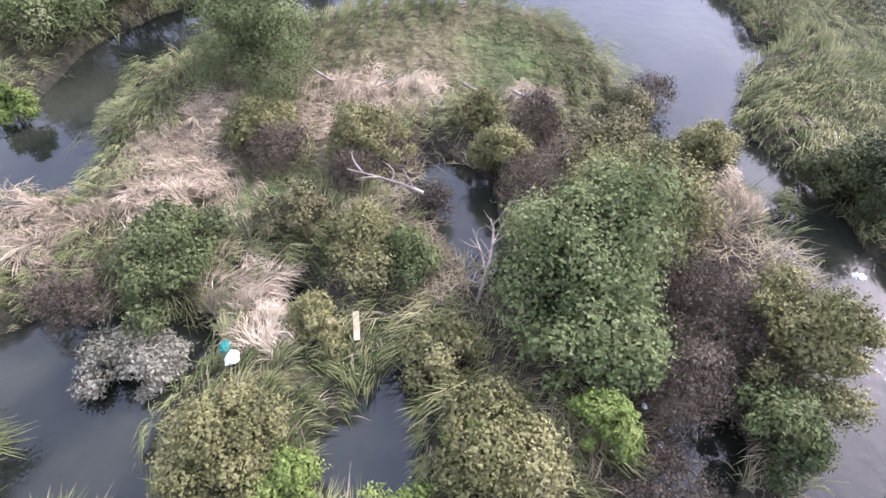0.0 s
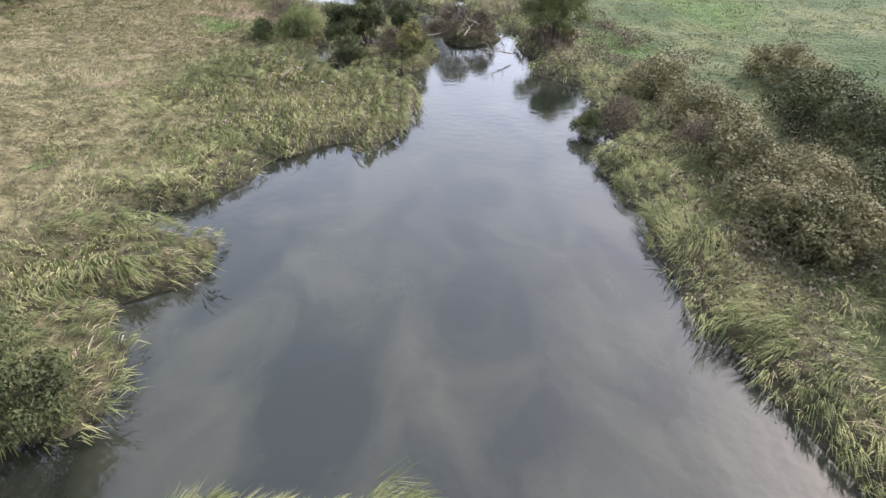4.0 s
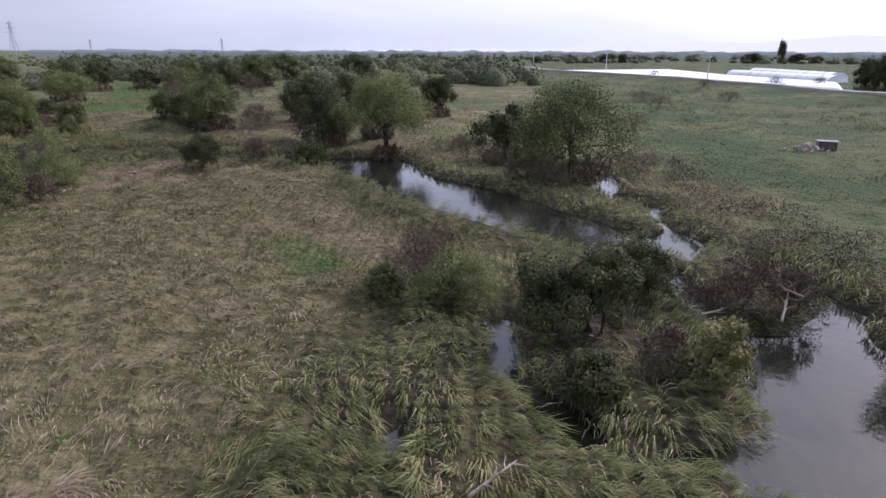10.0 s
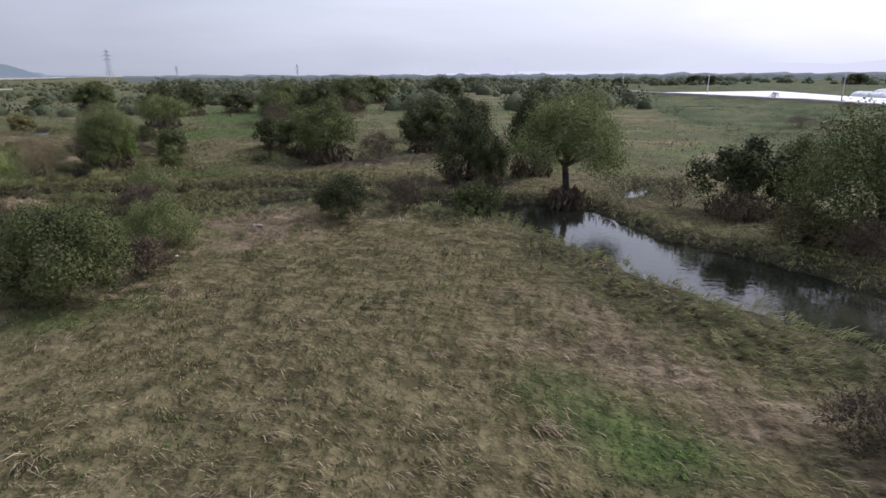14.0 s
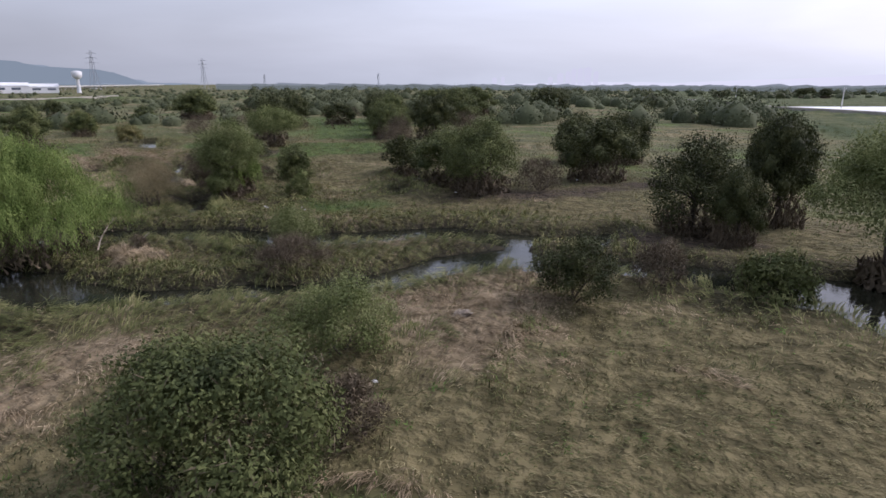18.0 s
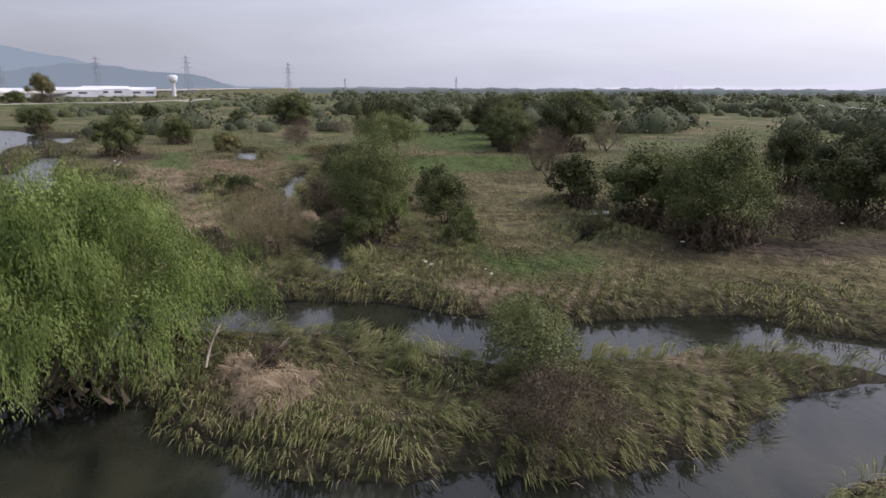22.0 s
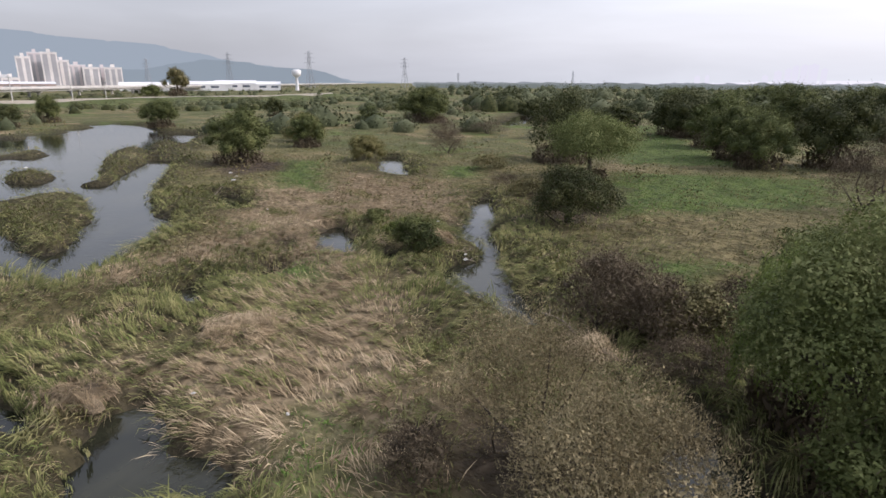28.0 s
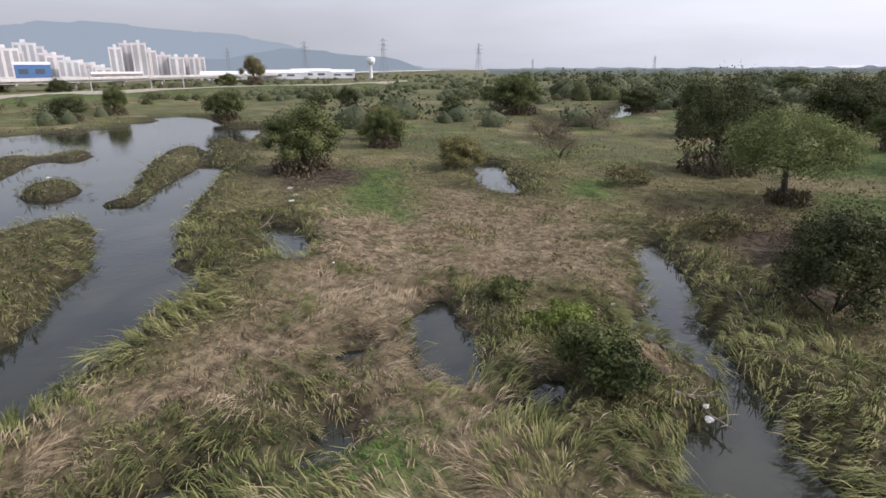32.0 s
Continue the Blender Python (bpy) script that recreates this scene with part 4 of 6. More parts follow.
def plant(style, place, h, r, seed, n, leaf, material, label, category, name, foot=0.12, group="", bark=None, count=9, turn=0.0, shut=False):
    """A tree or shrub: tapered trunk or stems, limbs into the clumps of its crown, and the crown of leaves."""
    rng = np.random.default_rng(seed)
    root = thing(name, place, label, category, group, turn)
    bark = bark or BARK
    c, size, flat = lobes_of(rng, h, r, foot, count)
    if style == "shrub":
        long_way, lie = rng.uniform(1.05, 1.32), rng.uniform(0, math.pi)
        spin = np.array([[math.cos(lie), -math.sin(lie)], [math.sin(lie), math.cos(lie)]])
        c[:, :2] = (c[:, :2] @ spin * np.array([long_way, 1 / long_way])) @ spin.T
        c[:, 2] *= rng.uniform(0.8, 1.08, len(c))
        stay = (rng.uniform(0, 1, len(c)) > (0.25 if r < 1.8 else 0.06)) | (np.arange(len(c)) >= count)
        c, size = c[stay], size[stay]
    if style in ("tree", "willow"):
        fork = np.array([rng.normal(0, 0.05) * r, rng.normal(0, 0.05) * r, h * (0.22 + foot * 0.4)])
        tube("trunk", np.vstack([limb_path(rng, (0, 0, -0.3), fork, 0.06), fork + [[0.02, 0, 0.12 * h]]]), h * 0.030 * np.array([1.5, 1.1, 1, 0.95, 0.85, 0.6]), bark, root, 8)
        starts = [fork] * 6
        ends = c[rng.permutation(len(c))[:6]]
        thick = h * 0.014
    else:
        starts = [np.array([rng.normal(0, 0.07) * r, rng.normal(0, 0.07) * r, -0.2]) for _ in range(5)]
        ends = c[rng.permutation(len(c))[:5]]
        thick = max(0.02, h * 0.012)
    for s, e in zip(starts, ends):
        tube("limb" if style in ("tree", "willow") else "stem", limb_path(rng, s, e), thick * np.array([1.2, 0.95, 0.7, 0.5, 0.25]), bark, root, 5)
    # the older, coarser foliage inside, which closes the crown
    ni = n // (9 if style == "twiggy" else 4)
    pi, vi = crown_points(rng, c, size * (0.78 if style != "twiggy" else 0.5), flat, ni)
    pi[:, 2] = np.maximum(pi[:, 2], 0.1)
    wide_leaf = leaf * (0.9 if style == "twiggy" else 1.6) * rng.uniform(0.7, 1.3, ni)
    inner = (pi, rng.normal(0, 1, (ni, 3)), wide_leaf, wide_leaf * 0.7, vi + rng.normal(0, 0.5, (ni, 3)))
    core = crown_core(rng, c, size, flat, 0.5 if style == "willow" else 0.56) if shut and style != "twiggy" else None
    if style == "willow":
        k = 9
        m = max(40, n // k)
        p, v = crown_points(rng, c, size * 1.05, flat, m)
        lead = rng.integers(0, m, max(30, m // 10))
        pick = lead[rng.integers(0, len(lead), m)]
        p, v = p[pick] + rng.normal(0, 0.13, (m, 3)) * size.mean(), v[pick]
        low = v[:, 2] < 0
        p[low, 2] += 2 * np.abs(v[low, 2]) * size.mean() * flat * 0.8
        v[:, 2] = np.abs(v[:, 2])
        drop = (0.35 + 0.65 * np.modf(pick * 0.618)[0]) * rng.uniform(0.6, 1.0, m) * min(1.9, 0.25 * h)
        step = np.linspace(0.0, 1.0, k)
        outward = np.stack([v[:, 0], v[:, 1], np.zeros(m)], 1)
        q = p[:, None] + outward[:, None] * (0.28 * np.sqrt(step)[None, :, None] * size.mean()) - np.array([0, 0, 1.0]) * (drop[:, None] * step[None] ** 1.3)[:, :, None]
        q = q.reshape(-1, 3) + rng.normal(0, 0.035, (m * k, 3))
        q[:, 2] = np.maximum(q[:, 2], 0.25)
        axis = np.stack([rng.normal(0, 0.13, m * k), rng.normal(0, 0.13, m * k), -np.ones(m * k)], 1)
        long = leaf * rng.uniform(0.8, 1.5, m * k) * 2.1
        face = np.repeat(v, k, axis=0) + np.array([[0, 0, 0.5]]) + rng.normal(0, 0.5, (m * k, 3))
        child("crown", joined_leaves(rng, (q, axis, long, long * 0.20, face), inner, material, core), root)
    elif style == "twiggy":
        n = int(n * 1.5)
        p, v = crown_points(rng, c, size, flat, n)
        twig = rng.uniform(0, 1, n) < 0.45
        axis = v + np.array([[0, 0, 0.7]]) + rng.normal(0, 0.45, (n, 3))
        long = np.where(twig, leaf * rng.uniform(1.0, 2.4, n), leaf * rng.uniform(0.35, 0.75, n))
        child("crown", joined_leaves(rng, (p, axis, long, np.where(twig, 0.05, 0.5) * long, v + rng.normal(0, 0.7, (n, 3)) + np.array([[0, 0, 0.4]])), inner, material), root)
    else:
        p, v = crown_points(rng, c, size, flat, n)
        axis = rng.normal(0, 1, (n, 3)) + 0.6 * v
        axis[:, 2] -= 0.25
        long = leaf * rng.uniform(0.7, 1.4, n)
        outer = (p, axis, long, long * rng.uniform(0.45, 0.75, n), v + rng.normal(0, 0.4, (n, 3)) + np.array([[0, 0, 0.3]]))
        spread = shoots(rng, c, size, flat, max(30, n // 60), leaf)
        child("crown", joined_leaves(rng, tuple(np.concatenate(both_kinds) for both_kinds in zip(outer, spread)), inner, material, core), root)
    if style == "shrub" and n > 3000:
        # bare dead twigs through the bush
        m = n // 9
        p, v = crown_points(rng, c, size * 1.04, flat, m)
        low = p[:, 2] < h * rng.uniform(0.3, 1.0, m)
        p, v = p[low], v[low]
        m = len(p)
        long = leaf * rng.uniform(1.6, 4.0, m)
        growth = child("dead_growth", leaf_quads(rng, p, v + rng.normal(0, 0.7, (m, 3)), long, long * 0.09, LEAF_BROWN, "dead_growth", facing=v + rng.normal(0, 0.5, (m, 3))), root)
        tagged(growth, "thin brown dead growth through the bush", kind="stuff")
    if style in ("tree", "willow") and h > 4.0:
        # dead stalks and flood debris hung in the lower limbs
        m = 900
        a, out = rng.uniform(0, 2 * math.pi, m), r * (0.62 if foot < 0.3 else 0.28) * np.sqrt(rng.uniform(0.02, 1, m))
        lift = h * (0.30 if foot < 0.3 else 0.14) * rng.uniform(0, 1, m) ** 1.4 * np.clip(1.2 - out / r, 0.2, 1)
        p = np.stack([out * np.cos(a), out * np.sin(a), lift], 1)
        ax = np.stack([rng.normal(0, 0.6, m), rng.normal(0, 0.6, m), np.ones(m)], 1)
        long = h * 0.085 * rng.uniform(0.6, 1.6, m)
        child("flood_debris", leaf_quads(rng, p, ax, long, long * 0.22, LEAF_BROWN, "flood_debris"), root, "brown dead stalks caught round the trunk")
    return root


KINDS = {
    # style, material, foot, label, category, name, clumps
    "dark": ("tree", LEAF_DARK, 0.17, "dark green broad-crowned tree on the river flat", "tree", "broadleaf_tree", 16),
    "mid": ("tree", LEAF_MID, 0.15, "full green round-crowned tree on the river flat", "tree", "round_tree", 16),
    "willow": ("willow", LEAF_WILLOW, 0.15, "willow with hanging light green foliage", "willow tree", "willow_tree", 28),
    "olive_willow": ("tree", LEAF_MID, 0.17, "dull green willow with hanging twigs over the water", "willow tree", "willow_tree", 26),
    "bank": ("tree", LEAF_MID, 0.33, "round grey-green willow on several trunks over the water", "willow tree", "willow_tree", 26),
    "shrub": ("shrub", LEAF_DARK, 0.05, "dense dark green leafy shrub", "shrub", "shrub", 22),
    "green": ("shrub", LEAF_MID, 0.05, "leafy green shrub on the bank", "shrub", "shrub", 22),
    "pale": ("shrub", LEAF_PALE, 0.04, "pale olive shrub with fine leaves", "shrub", "shrub", 22),
    "olive": ("shrub", LEAF_OLIVE, 0.04, "olive brown shrub of the overgrown bank", "shrub", "shrub", 22),
    "grey": ("shrub", LEAF_GREY, 0.04, "silver grey leaved shrub hanging over the water", "shrub", "shrub", 20),
    "bright": ("shrub", LEAF_BRIGHT, 0.02, "bright yellow-green climbing vine", "vine", "vine", 16),
    "brown": ("twiggy", LEAF_BROWN, 0.03, "brown half-bare thicket of thin twigs", "shrub", "thicket", 20),
    "tall": ("tree", LEAF_OLIVE, 0.28, "tall lone tree with a broad high crown before the viaduct", "tree", "poplar_tree", 14),
    "feather": ("shrub", LEAF_FRESH, 0.04, "feathery pale green young willow bush", "willow bush", "willow_bush", 24),
    "fresh": ("shrub", LEAF_FRESH, 0.04, "grey-green leafy bush of the overgrown bank", "shrub", "shrub", 26),
}
PROTOTYPES = {}
SOWN = [100]


def near_plant(kind, x, y, h, r, n=5000, leaf=0.13, label="", material=None):
    style, mat, foot, text, category, name, count = KINDS[kind]
    SOWN[0] += 1
    return plant(style, (x, y, max(ground_z(x, y), WATER_Z + 0.05)), h, r, SOWN[0], int(n * 1.0), leaf * 0.99, material or mat, label or text, category, name, foot, "", None, count)


def far_plant(kind, x, y, h, r):
    """A plant that stays far off: a copy of one of three of its kind, scaled and turned."""
    style, mat, foot, text, category, name, count = KINDS[kind]
    SOWN[0] += 1
    key = (kind, SOWN[0] % 3)
    m = pose(x, y, max(ground_z(x, y), WATER_Z + 0.05), 0, 0, SOWN[0] * 77 % 360) @ Matrix.Diagonal((r / 4.0, r / 4.0, h / 6.5, 1))
    if key not in PROTOTYPES:
        PROTOTYPES[key] = plant(style, (0, 0, 0), 6.5, 4.0, SOWN[0], 11000, 0.165, mat, text, category, name, foot, name.replace("_", " ") + "s on the flat", None, count, shut=True)
        PROTOTYPES[key].matrix_basis = m
        return PROTOTYPES[key]
    first = PROTOTYPES[key]
    keep = first.matrix_basis.copy()
    first.matrix_basis = Matrix.Identity(4)
    made = copy_thing(first, m)
    first.matrix_basis = keep
    return made


def straw_heap(x, y, r, h):
    """A mound of flood straw: long dead stalks lodged over a low hump."""
    SOWN[0] += 1
    rng = np.random.default_rng(SOWN[0])
    root = thing("straw_heap", (x, y, max(ground_z(x, y), WATER_Z)), "heap of washed-up dead reed straw on the bank", "straw heap", "straw heaps")
    n = 30
    a, t = np.meshgrid(np.linspace(0, 2 * math.pi, n, endpoint=False), np.linspace(0, 1, 8))
    bump = 1 + 0.45 * waves(np.cos(a) * 3, np.sin(a) * 3, 2.0, SOWN[0])
    v = np.stack([r * 0.9 * bump * np.sin(t * math.pi / 2) * np.cos(a), r * 0.9 * bump * np.sin(t * math.pi / 2) * np.sin(a), h * 0.58 * np.cos(t * math.pi / 2) * (1 + (bump - 1) * t) - 0.1], -1).reshape(-1, 3)
    i, j = np.meshgrid(np.arange(7), np.arange(n), indexing="ij")
    k = (j + 1) % n
    q = np.stack([i * n + j, (i + 1) * n + j, (i + 1) * n + k, i * n + k], -1).reshape(-1, 4)
    child("mound", raw_mesh("mound", v, [q], OLD_STRAW), root)
    m = int(1700 * r)
    aa, tt = rng.uniform(0, 2 * math.pi, m), np.sqrt(rng.uniform(0, 1, m))
    lobe = 1 + 0.45 * waves(np.cos(aa) * 3, np.sin(aa) * 3, 2.0, SOWN[0])
    px, py = r * tt * np.cos(aa) * lobe, r * tt * np.sin(aa) * lobe
    pz = h * 0.62 * np.sqrt(np.clip(1 - (tt * 0.98) ** 2, 0, 1)) + 0.22 * h * waves(px, py, 0.55, SOWN[0] + 2) + rng.uniform(-0.14, 0.05, m)
    flow = SOWN[0] * 1.7 + 1.8 * waves(px, py, 0.7, SOWN[0] + 1) + rng.normal(0, 0.5, m)
    fall = np.minimum(0.62 * h / r * tt / np.sqrt(1.02 - tt ** 2), 1.6)
    me = blade_mesh("straw_cover", rng, px, py, pz, rng.uniform(0.2, 0.62, m), np.full(m, 0.02), flow, np.clip(rng.normal(1.34, 0.26, m) + np.arctan(fall * np.cos(flow - aa)), 0.3, 2.5), np.clip(rng.normal(0.3, 0.2, m), 0, 0.8), STRAW)
    child("straw_cover", me, root)
    return root



# ---- trees and shrubs over the flat ----
near_plant('bank', -13.2, 98.3, 8.6, 5.0, 34000, 0.12, 'tall light green willow on dark trunks by the water', LEAF_FRESH)
near_plant('brown', -7.2, 63, 3.2, 1.7, 5000, 0.12)
near_plant('feather', -5.7, 62.1, 2.4, 2.0, 11000, 0.075)
near_plant('shrub', -28.7, 90.7, 3.6, 1.9, 10000, 0.10)
near_plant('brown', -24.7, 93.5, 2.7, 1.6, 2600, 0.22)
near_plant('green', -19.7, 93.1, 2.9, 2.1, 3500, 0.16)
near_plant('olive_willow', 3, 88.1, 8.3, 5.4, 19000, 0.14)
far_plant('dark', -19.6, 103.6, 5.2, 2.1)
far_plant('mid', -42, 121.5, 6, 5.5)
far_plant('dark', -10.1, 134.4, 7.2, 3.4)
near_plant('dark', -1.7, 95.6, 5.9, 3.6, 5000, 0.22)
far_plant('mid', 2.1, 96.1, 5.7, 2.2)
near_plant('shrub', -0.6, 59.5, 4.8, 1.7, 8000, 0.12)
near_plant('shrub', -2.3, 59.2, 3.6, 1.8, 7000, 0.12)
near_plant('shrub', -1.4, 55.6, 2.1, 1.2, 4500, 0.1)
near_plant('pale', 2.5, 56.4, 2.6, 1.2, 3500, 0.12)
near_plant('brown', 1.1, 57.1, 2.1, 1.1, 2200, 0.2)
near_plant('brown', 5.6, 61.9, 2.9, 1.8, 3000, 0.22)
near_plant('brown', 7.6, 62, 2.2, 1.3, 2200, 0.2)
near_plant('brown', -6.8, 67.7, 1.8, 1.7, 2500, 0.2)
near_plant('green', -8.8, 63, 1.6, 1.1, 2500, 0.12)
near_plant('mid', 12.6, 59.5, 4.8, 2.7, 22000, 0.085, 'round grey-green willow on several trunks over the water')
near_plant('shrub', -36.1, 74.6, 5.0, 3.4, 24000, 0.11, 'dense glossy green broad-leaved shrub in the meadow', LEAF_MID)
near_plant('brown', -34.1, 77.6, 2, 1.2, 2500, 0.2)
far_plant('mid', -64.8, 210.5, 9, 7.6)
near_plant('green', -59.8, 120.6, 4.3, 2.3, 3000, 0.2)
far_plant('dark', -28.5, 127.5, 7.2, 4.9)
near_plant('feather', -36.8, 82.6, 3.4, 2.3, 15000, 0.075)
near_plant('brown', -43.4, 91.1, 2.1, 2.2, 9000, 0.12)
near_plant('brown', -52.9, 90.9, 1.5, 0.7, 2500, 0.11)
near_plant('brown', -62.0, 115.5, 1.8, 2.2, 5000, 0.13)
near_plant('brown', -62.6, 111.3, 1.2, 1.8, 5000, 0.12)
near_plant('feather', -45.2, 94.7, 3.0, 2.2, 12000, 0.08)
near_plant('brown', -62.4, 103.2, 3.8, 3.0, 20000, 0.11, material=LEAF_RUSSET)
near_plant('bank', -58.5, 107.8, 6.9, 3.2, 30000, 0.085, 'young willow with light green foliage over bare limbs', LEAF_FRESH)
near_plant('green', -56.4, 115, 4.4, 2, 7000, 0.12)
near_plant('brown', -33.6, 119.5, 3.7, 2.7, 3000, 0.26)
far_plant('dark', -31.3, 140.9, 6.9, 3.7)
far_plant('dark', -25.5, 142.8, 6.9, 3.9)
near_plant('dark', -21.7, 106.9, 6.7, 4, 12000, 0.15)
far_plant('dark', -15.9, 110.2, 8.4, 3.3)
near_plant('dark', -49.3, 126, 5, 2.7, 3500, 0.22)
far_plant('brown', -54.1, 139, 6, 2.5)
far_plant('mid', -51.3, 290.8, 8.9, 8.2)
far_plant('mid', -76.8, 260.3, 9, 9.3)
far_plant('mid', -73.2, 186.2, 8.1, 5.4)
far_plant('dark', -96.3, 187, 7.9, 4.4)
far_plant('mid', -146.9, 218.3, 8.1, 7.6)
far_plant('brown', -111.4, 173.5, 3.5, 4.1)
far_plant('brown', -99.8, 225.2, 3.6, 4)
near_plant('olive_willow', -38.5, 117, 7.5, 4.3, 18000, 0.13)
near_plant('dark', -86.1, 159.2, 8.7, 5.1, 7000, 0.2)
far_plant('mid', -136.6, 205.8, 8.6, 7.2)
far_plant('mid', -115.7, 136.9, 6.5, 4.5)
far_plant('olive_willow', -68.6, 172.2, 7, 4.7)
far_plant('mid', -70, 253.5, 9.5, 9.2)
far_plant('dark', -46.8, 265.4, 9.6, 7.7)
far_plant('brown', -52.6, 171.1, 5.3, 4)
far_plant('olive_willow', -65.9, 165.5, 6.6, 4)
far_plant('dark', -58.7, 170.5, 8.9, 5.3)
far_plant('brown', -56.9, 145.3, 5.3, 3.7)
near_plant('willow', -59.5, 110.3, 5.6, 2.3, 17000, 0.085)
near_plant('brown', -66.1, 113.4, 3.3, 2, 4500, 0.2)
near_plant('brown', -64.3, 113.5, 3, 1.8, 3500, 0.2)
far_plant('pale', -104.7, 146.2, 3.4, 2.6)
far_plant('pale', -127.6, 158.7, 4.8, 3.7)
far_plant('dark', -82.5, 205.7, 8.8, 5.9)
far_plant('mid', -121.6, 153.4, 5, 3.2)
near_plant('bank', -78.6, 148.7, 6.8, 4.9, 22000, 0.14, 'light green willow with a broad domed crown', LEAF_FRESH)
far_plant('brown', -101.2, 158.6, 3.5, 2.9)
near_plant('green', -78, 118.5, 2, 1.6, 5500, 0.11)
near_plant('bright', -80.7, 121, 1.1, 1.5, 3500, 0.1)
near_plant('olive', -73.3, 128.8, 5.0, 2.8, 13000, 0.12, 'dark bushy tree hung with brown flood debris', LEAF_DARK)
near_plant('brown', -75.4, 134.7, 1.9, 1.9, 2500, 0.2)
far_plant('dark', -79.4, 201.8, 7.4, 5.7)
far_plant('dark', -195.5, 145.2, 5, 4.2)
far_plant('mid', -202.9, 156.8, 6.2, 3.5)
far_plant('olive_willow', -170.2, 162.1, 6, 4.3)
far_plant('mid', -140.3, 189.8, 4.7, 3.3)
far_plant('dark', -180.8, 191.1, 3.8, 3.2)
far_plant('dark', -184.3, 203.6, 5.4, 3.1)
near_plant('green', -83.2, 121.7, 1.1, 1.1, 2000, 0.11)
far_plant('brown', -111.4, 187.7, 2.5, 4.3)
far_plant('dark', -119.5, 225.7, 5.6, 5.3)
far_plant('dark', -160.2, 293.8, 7.6, 5.7)
far_plant('mid', -113.3, 350.9, 7.7, 8.1)
far_plant('dark', -92.6, 201.6, 5.7, 5.1)
near_plant('brown', -65.5, 105.5, 4.5, 2.8, 14000, 0.11, material=LEAF_RUSSET)
near_plant('brown', -66.9, 102.8, 1.7, 1, 2000, 0.16)
near_plant('brown', -5.5, 96.7, 2.7, 2, 2600, 0.15)
near_plant('brown', -2.7, 92.7, 2.7, 2.2, 3000, 0.14)
near_plant('olive', -0.3, 88.4, 2.7, 2.3, 3500, 0.13)
near_plant('brown', 0.9, 84.2, 2.5, 2, 3500, 0.13)
near_plant('brown', -66.1, 115.2, 2.8, 2.1, 5000, 0.12)
near_plant('olive', -63.3, 114.5, 2.4, 1.8, 4500, 0.11)
near_plant('brown', -61.9, 118.1, 1.6, 1.7, 3000, 0.14)
near_plant('shrub', -73.6, 135.1, 2.5, 2.2, 5000, 0.12)
near_plant('olive', -79.8, 136.7, 1.7, 1.8, 2500, 0.12)
near_plant('brown', -82.6, 138.3, 1.6, 1.7, 2000, 0.13)
near_plant('olive', -89.6, 148.3, 1.6, 2, 1800, 0.13)
near_plant('brown', -78.6, 139.1, 2.1, 1.9, 2500, 0.14)
near_plant('shrub', 1.9, 62.7, 3.3, 1.7, 8000, 0.1)
near_plant('brown', 4.1, 62.4, 1.7, 1.4, 3000, 0.13)
near_plant('feather', -53.3, 110.2, 2.9, 1.4, 5000, 0.1)
near_plant('feather', -58.3, 106.5, 4.1, 1.6, 7000, 0.1)
near_plant("willow", -59.3, 89.2, 7.2, 5.1, 90000, 0.068, "great willow with long hanging yellow-green foliage on the bank")

# the thickets of the first bank
near_plant('brown', 5.1, 7.5, 1.5, 1.2, 5200, 0.111)
near_plant('brown', 2.1, 11.3, 1.4, 1, 3900, 0.09)
near_plant('brown', -4.6, 12.8, 1.2, 1.1, 3900, 0.111)
near_plant('brown', -8, 8, 1, 1.2, 3900, 0.111)
near_plant('brown', 3.6, 3.8, 1, 1.2, 3900, 0.111)
near_plant('brown', 5.7, 5.9, 1.4, 1.2, 4550, 0.111)
near_plant('fresh', 3.1, 8.3, 3.4, 2.1, 17000, 0.09)
near_plant('pale', 4.2, 9.8, 3, 1.9, 9100, 0.089)
near_plant('fresh', 2.9, 6.6, 2.4, 1.7, 9100, 0.096)
near_plant('pale', -0.1, 6.5, 1.7, 1, 4550, 0.081)
near_plant('pale', 6.7, 6.2, 2.6, 1.5, 9100, 0.081)
near_plant('green', 5.8, 4.7, 1.7, 1, 4550, 0.081)
near_plant('pale', 0.9, 4.2, 1.2, 1.5, 7150, 0.081)
near_plant('bright', 2.8, 4.7, 1.6, 0.7, 3380, 0.074)
near_plant('bright', 0.4, 4.5, 1.2, 0.6, 2340, 0.074)
near_plant('green', -6.1, 8.7, 1.5, 1.6, 7800, 0.081)
near_plant('grey', -6.4, 6.4, 0.9, 1.2, 5460, 0.081)
near_plant('pale', -3.8, 4.3, 1.3, 1.4, 8450, 0.074)
near_plant('pale', -2, 12.8, 1.8, 1.3, 6500, 0.074)
near_plant('pale', -1.8, 9.1, 1.5, 1.2, 5850, 0.074)
near_plant('green', -0.8, 8.7, 1.3, 0.9, 3380, 0.074)
near_plant('pale', 1.5, 12.4, 1.6, 1.1, 5850, 0.074)
near_plant('olive', 4.3, 12.4, 1.8, 1.3, 7000, 0.075)
near_plant('pale', 6.7, 12.4, 1.5, 1.1, 5200, 0.075)
near_plant('olive', 5.2, 14.6, 1.5, 1.0, 5000, 0.075)
near_plant('pale', 1.0, 14.4, 1.1, 0.9, 3800, 0.074)
near_plant('olive', -3.6, 10.2, 1.1, 1.0, 4000, 0.075)
near_plant('brown', 2.6, 14.1, 1.2, 0.9, 2860, 0.111)
near_plant('brown', 6.3, 15.8, 1.5, 1, 2860, 0.111)
near_plant('brown', 7.3, 13, 1.2, 0.9, 2860, 0.111)
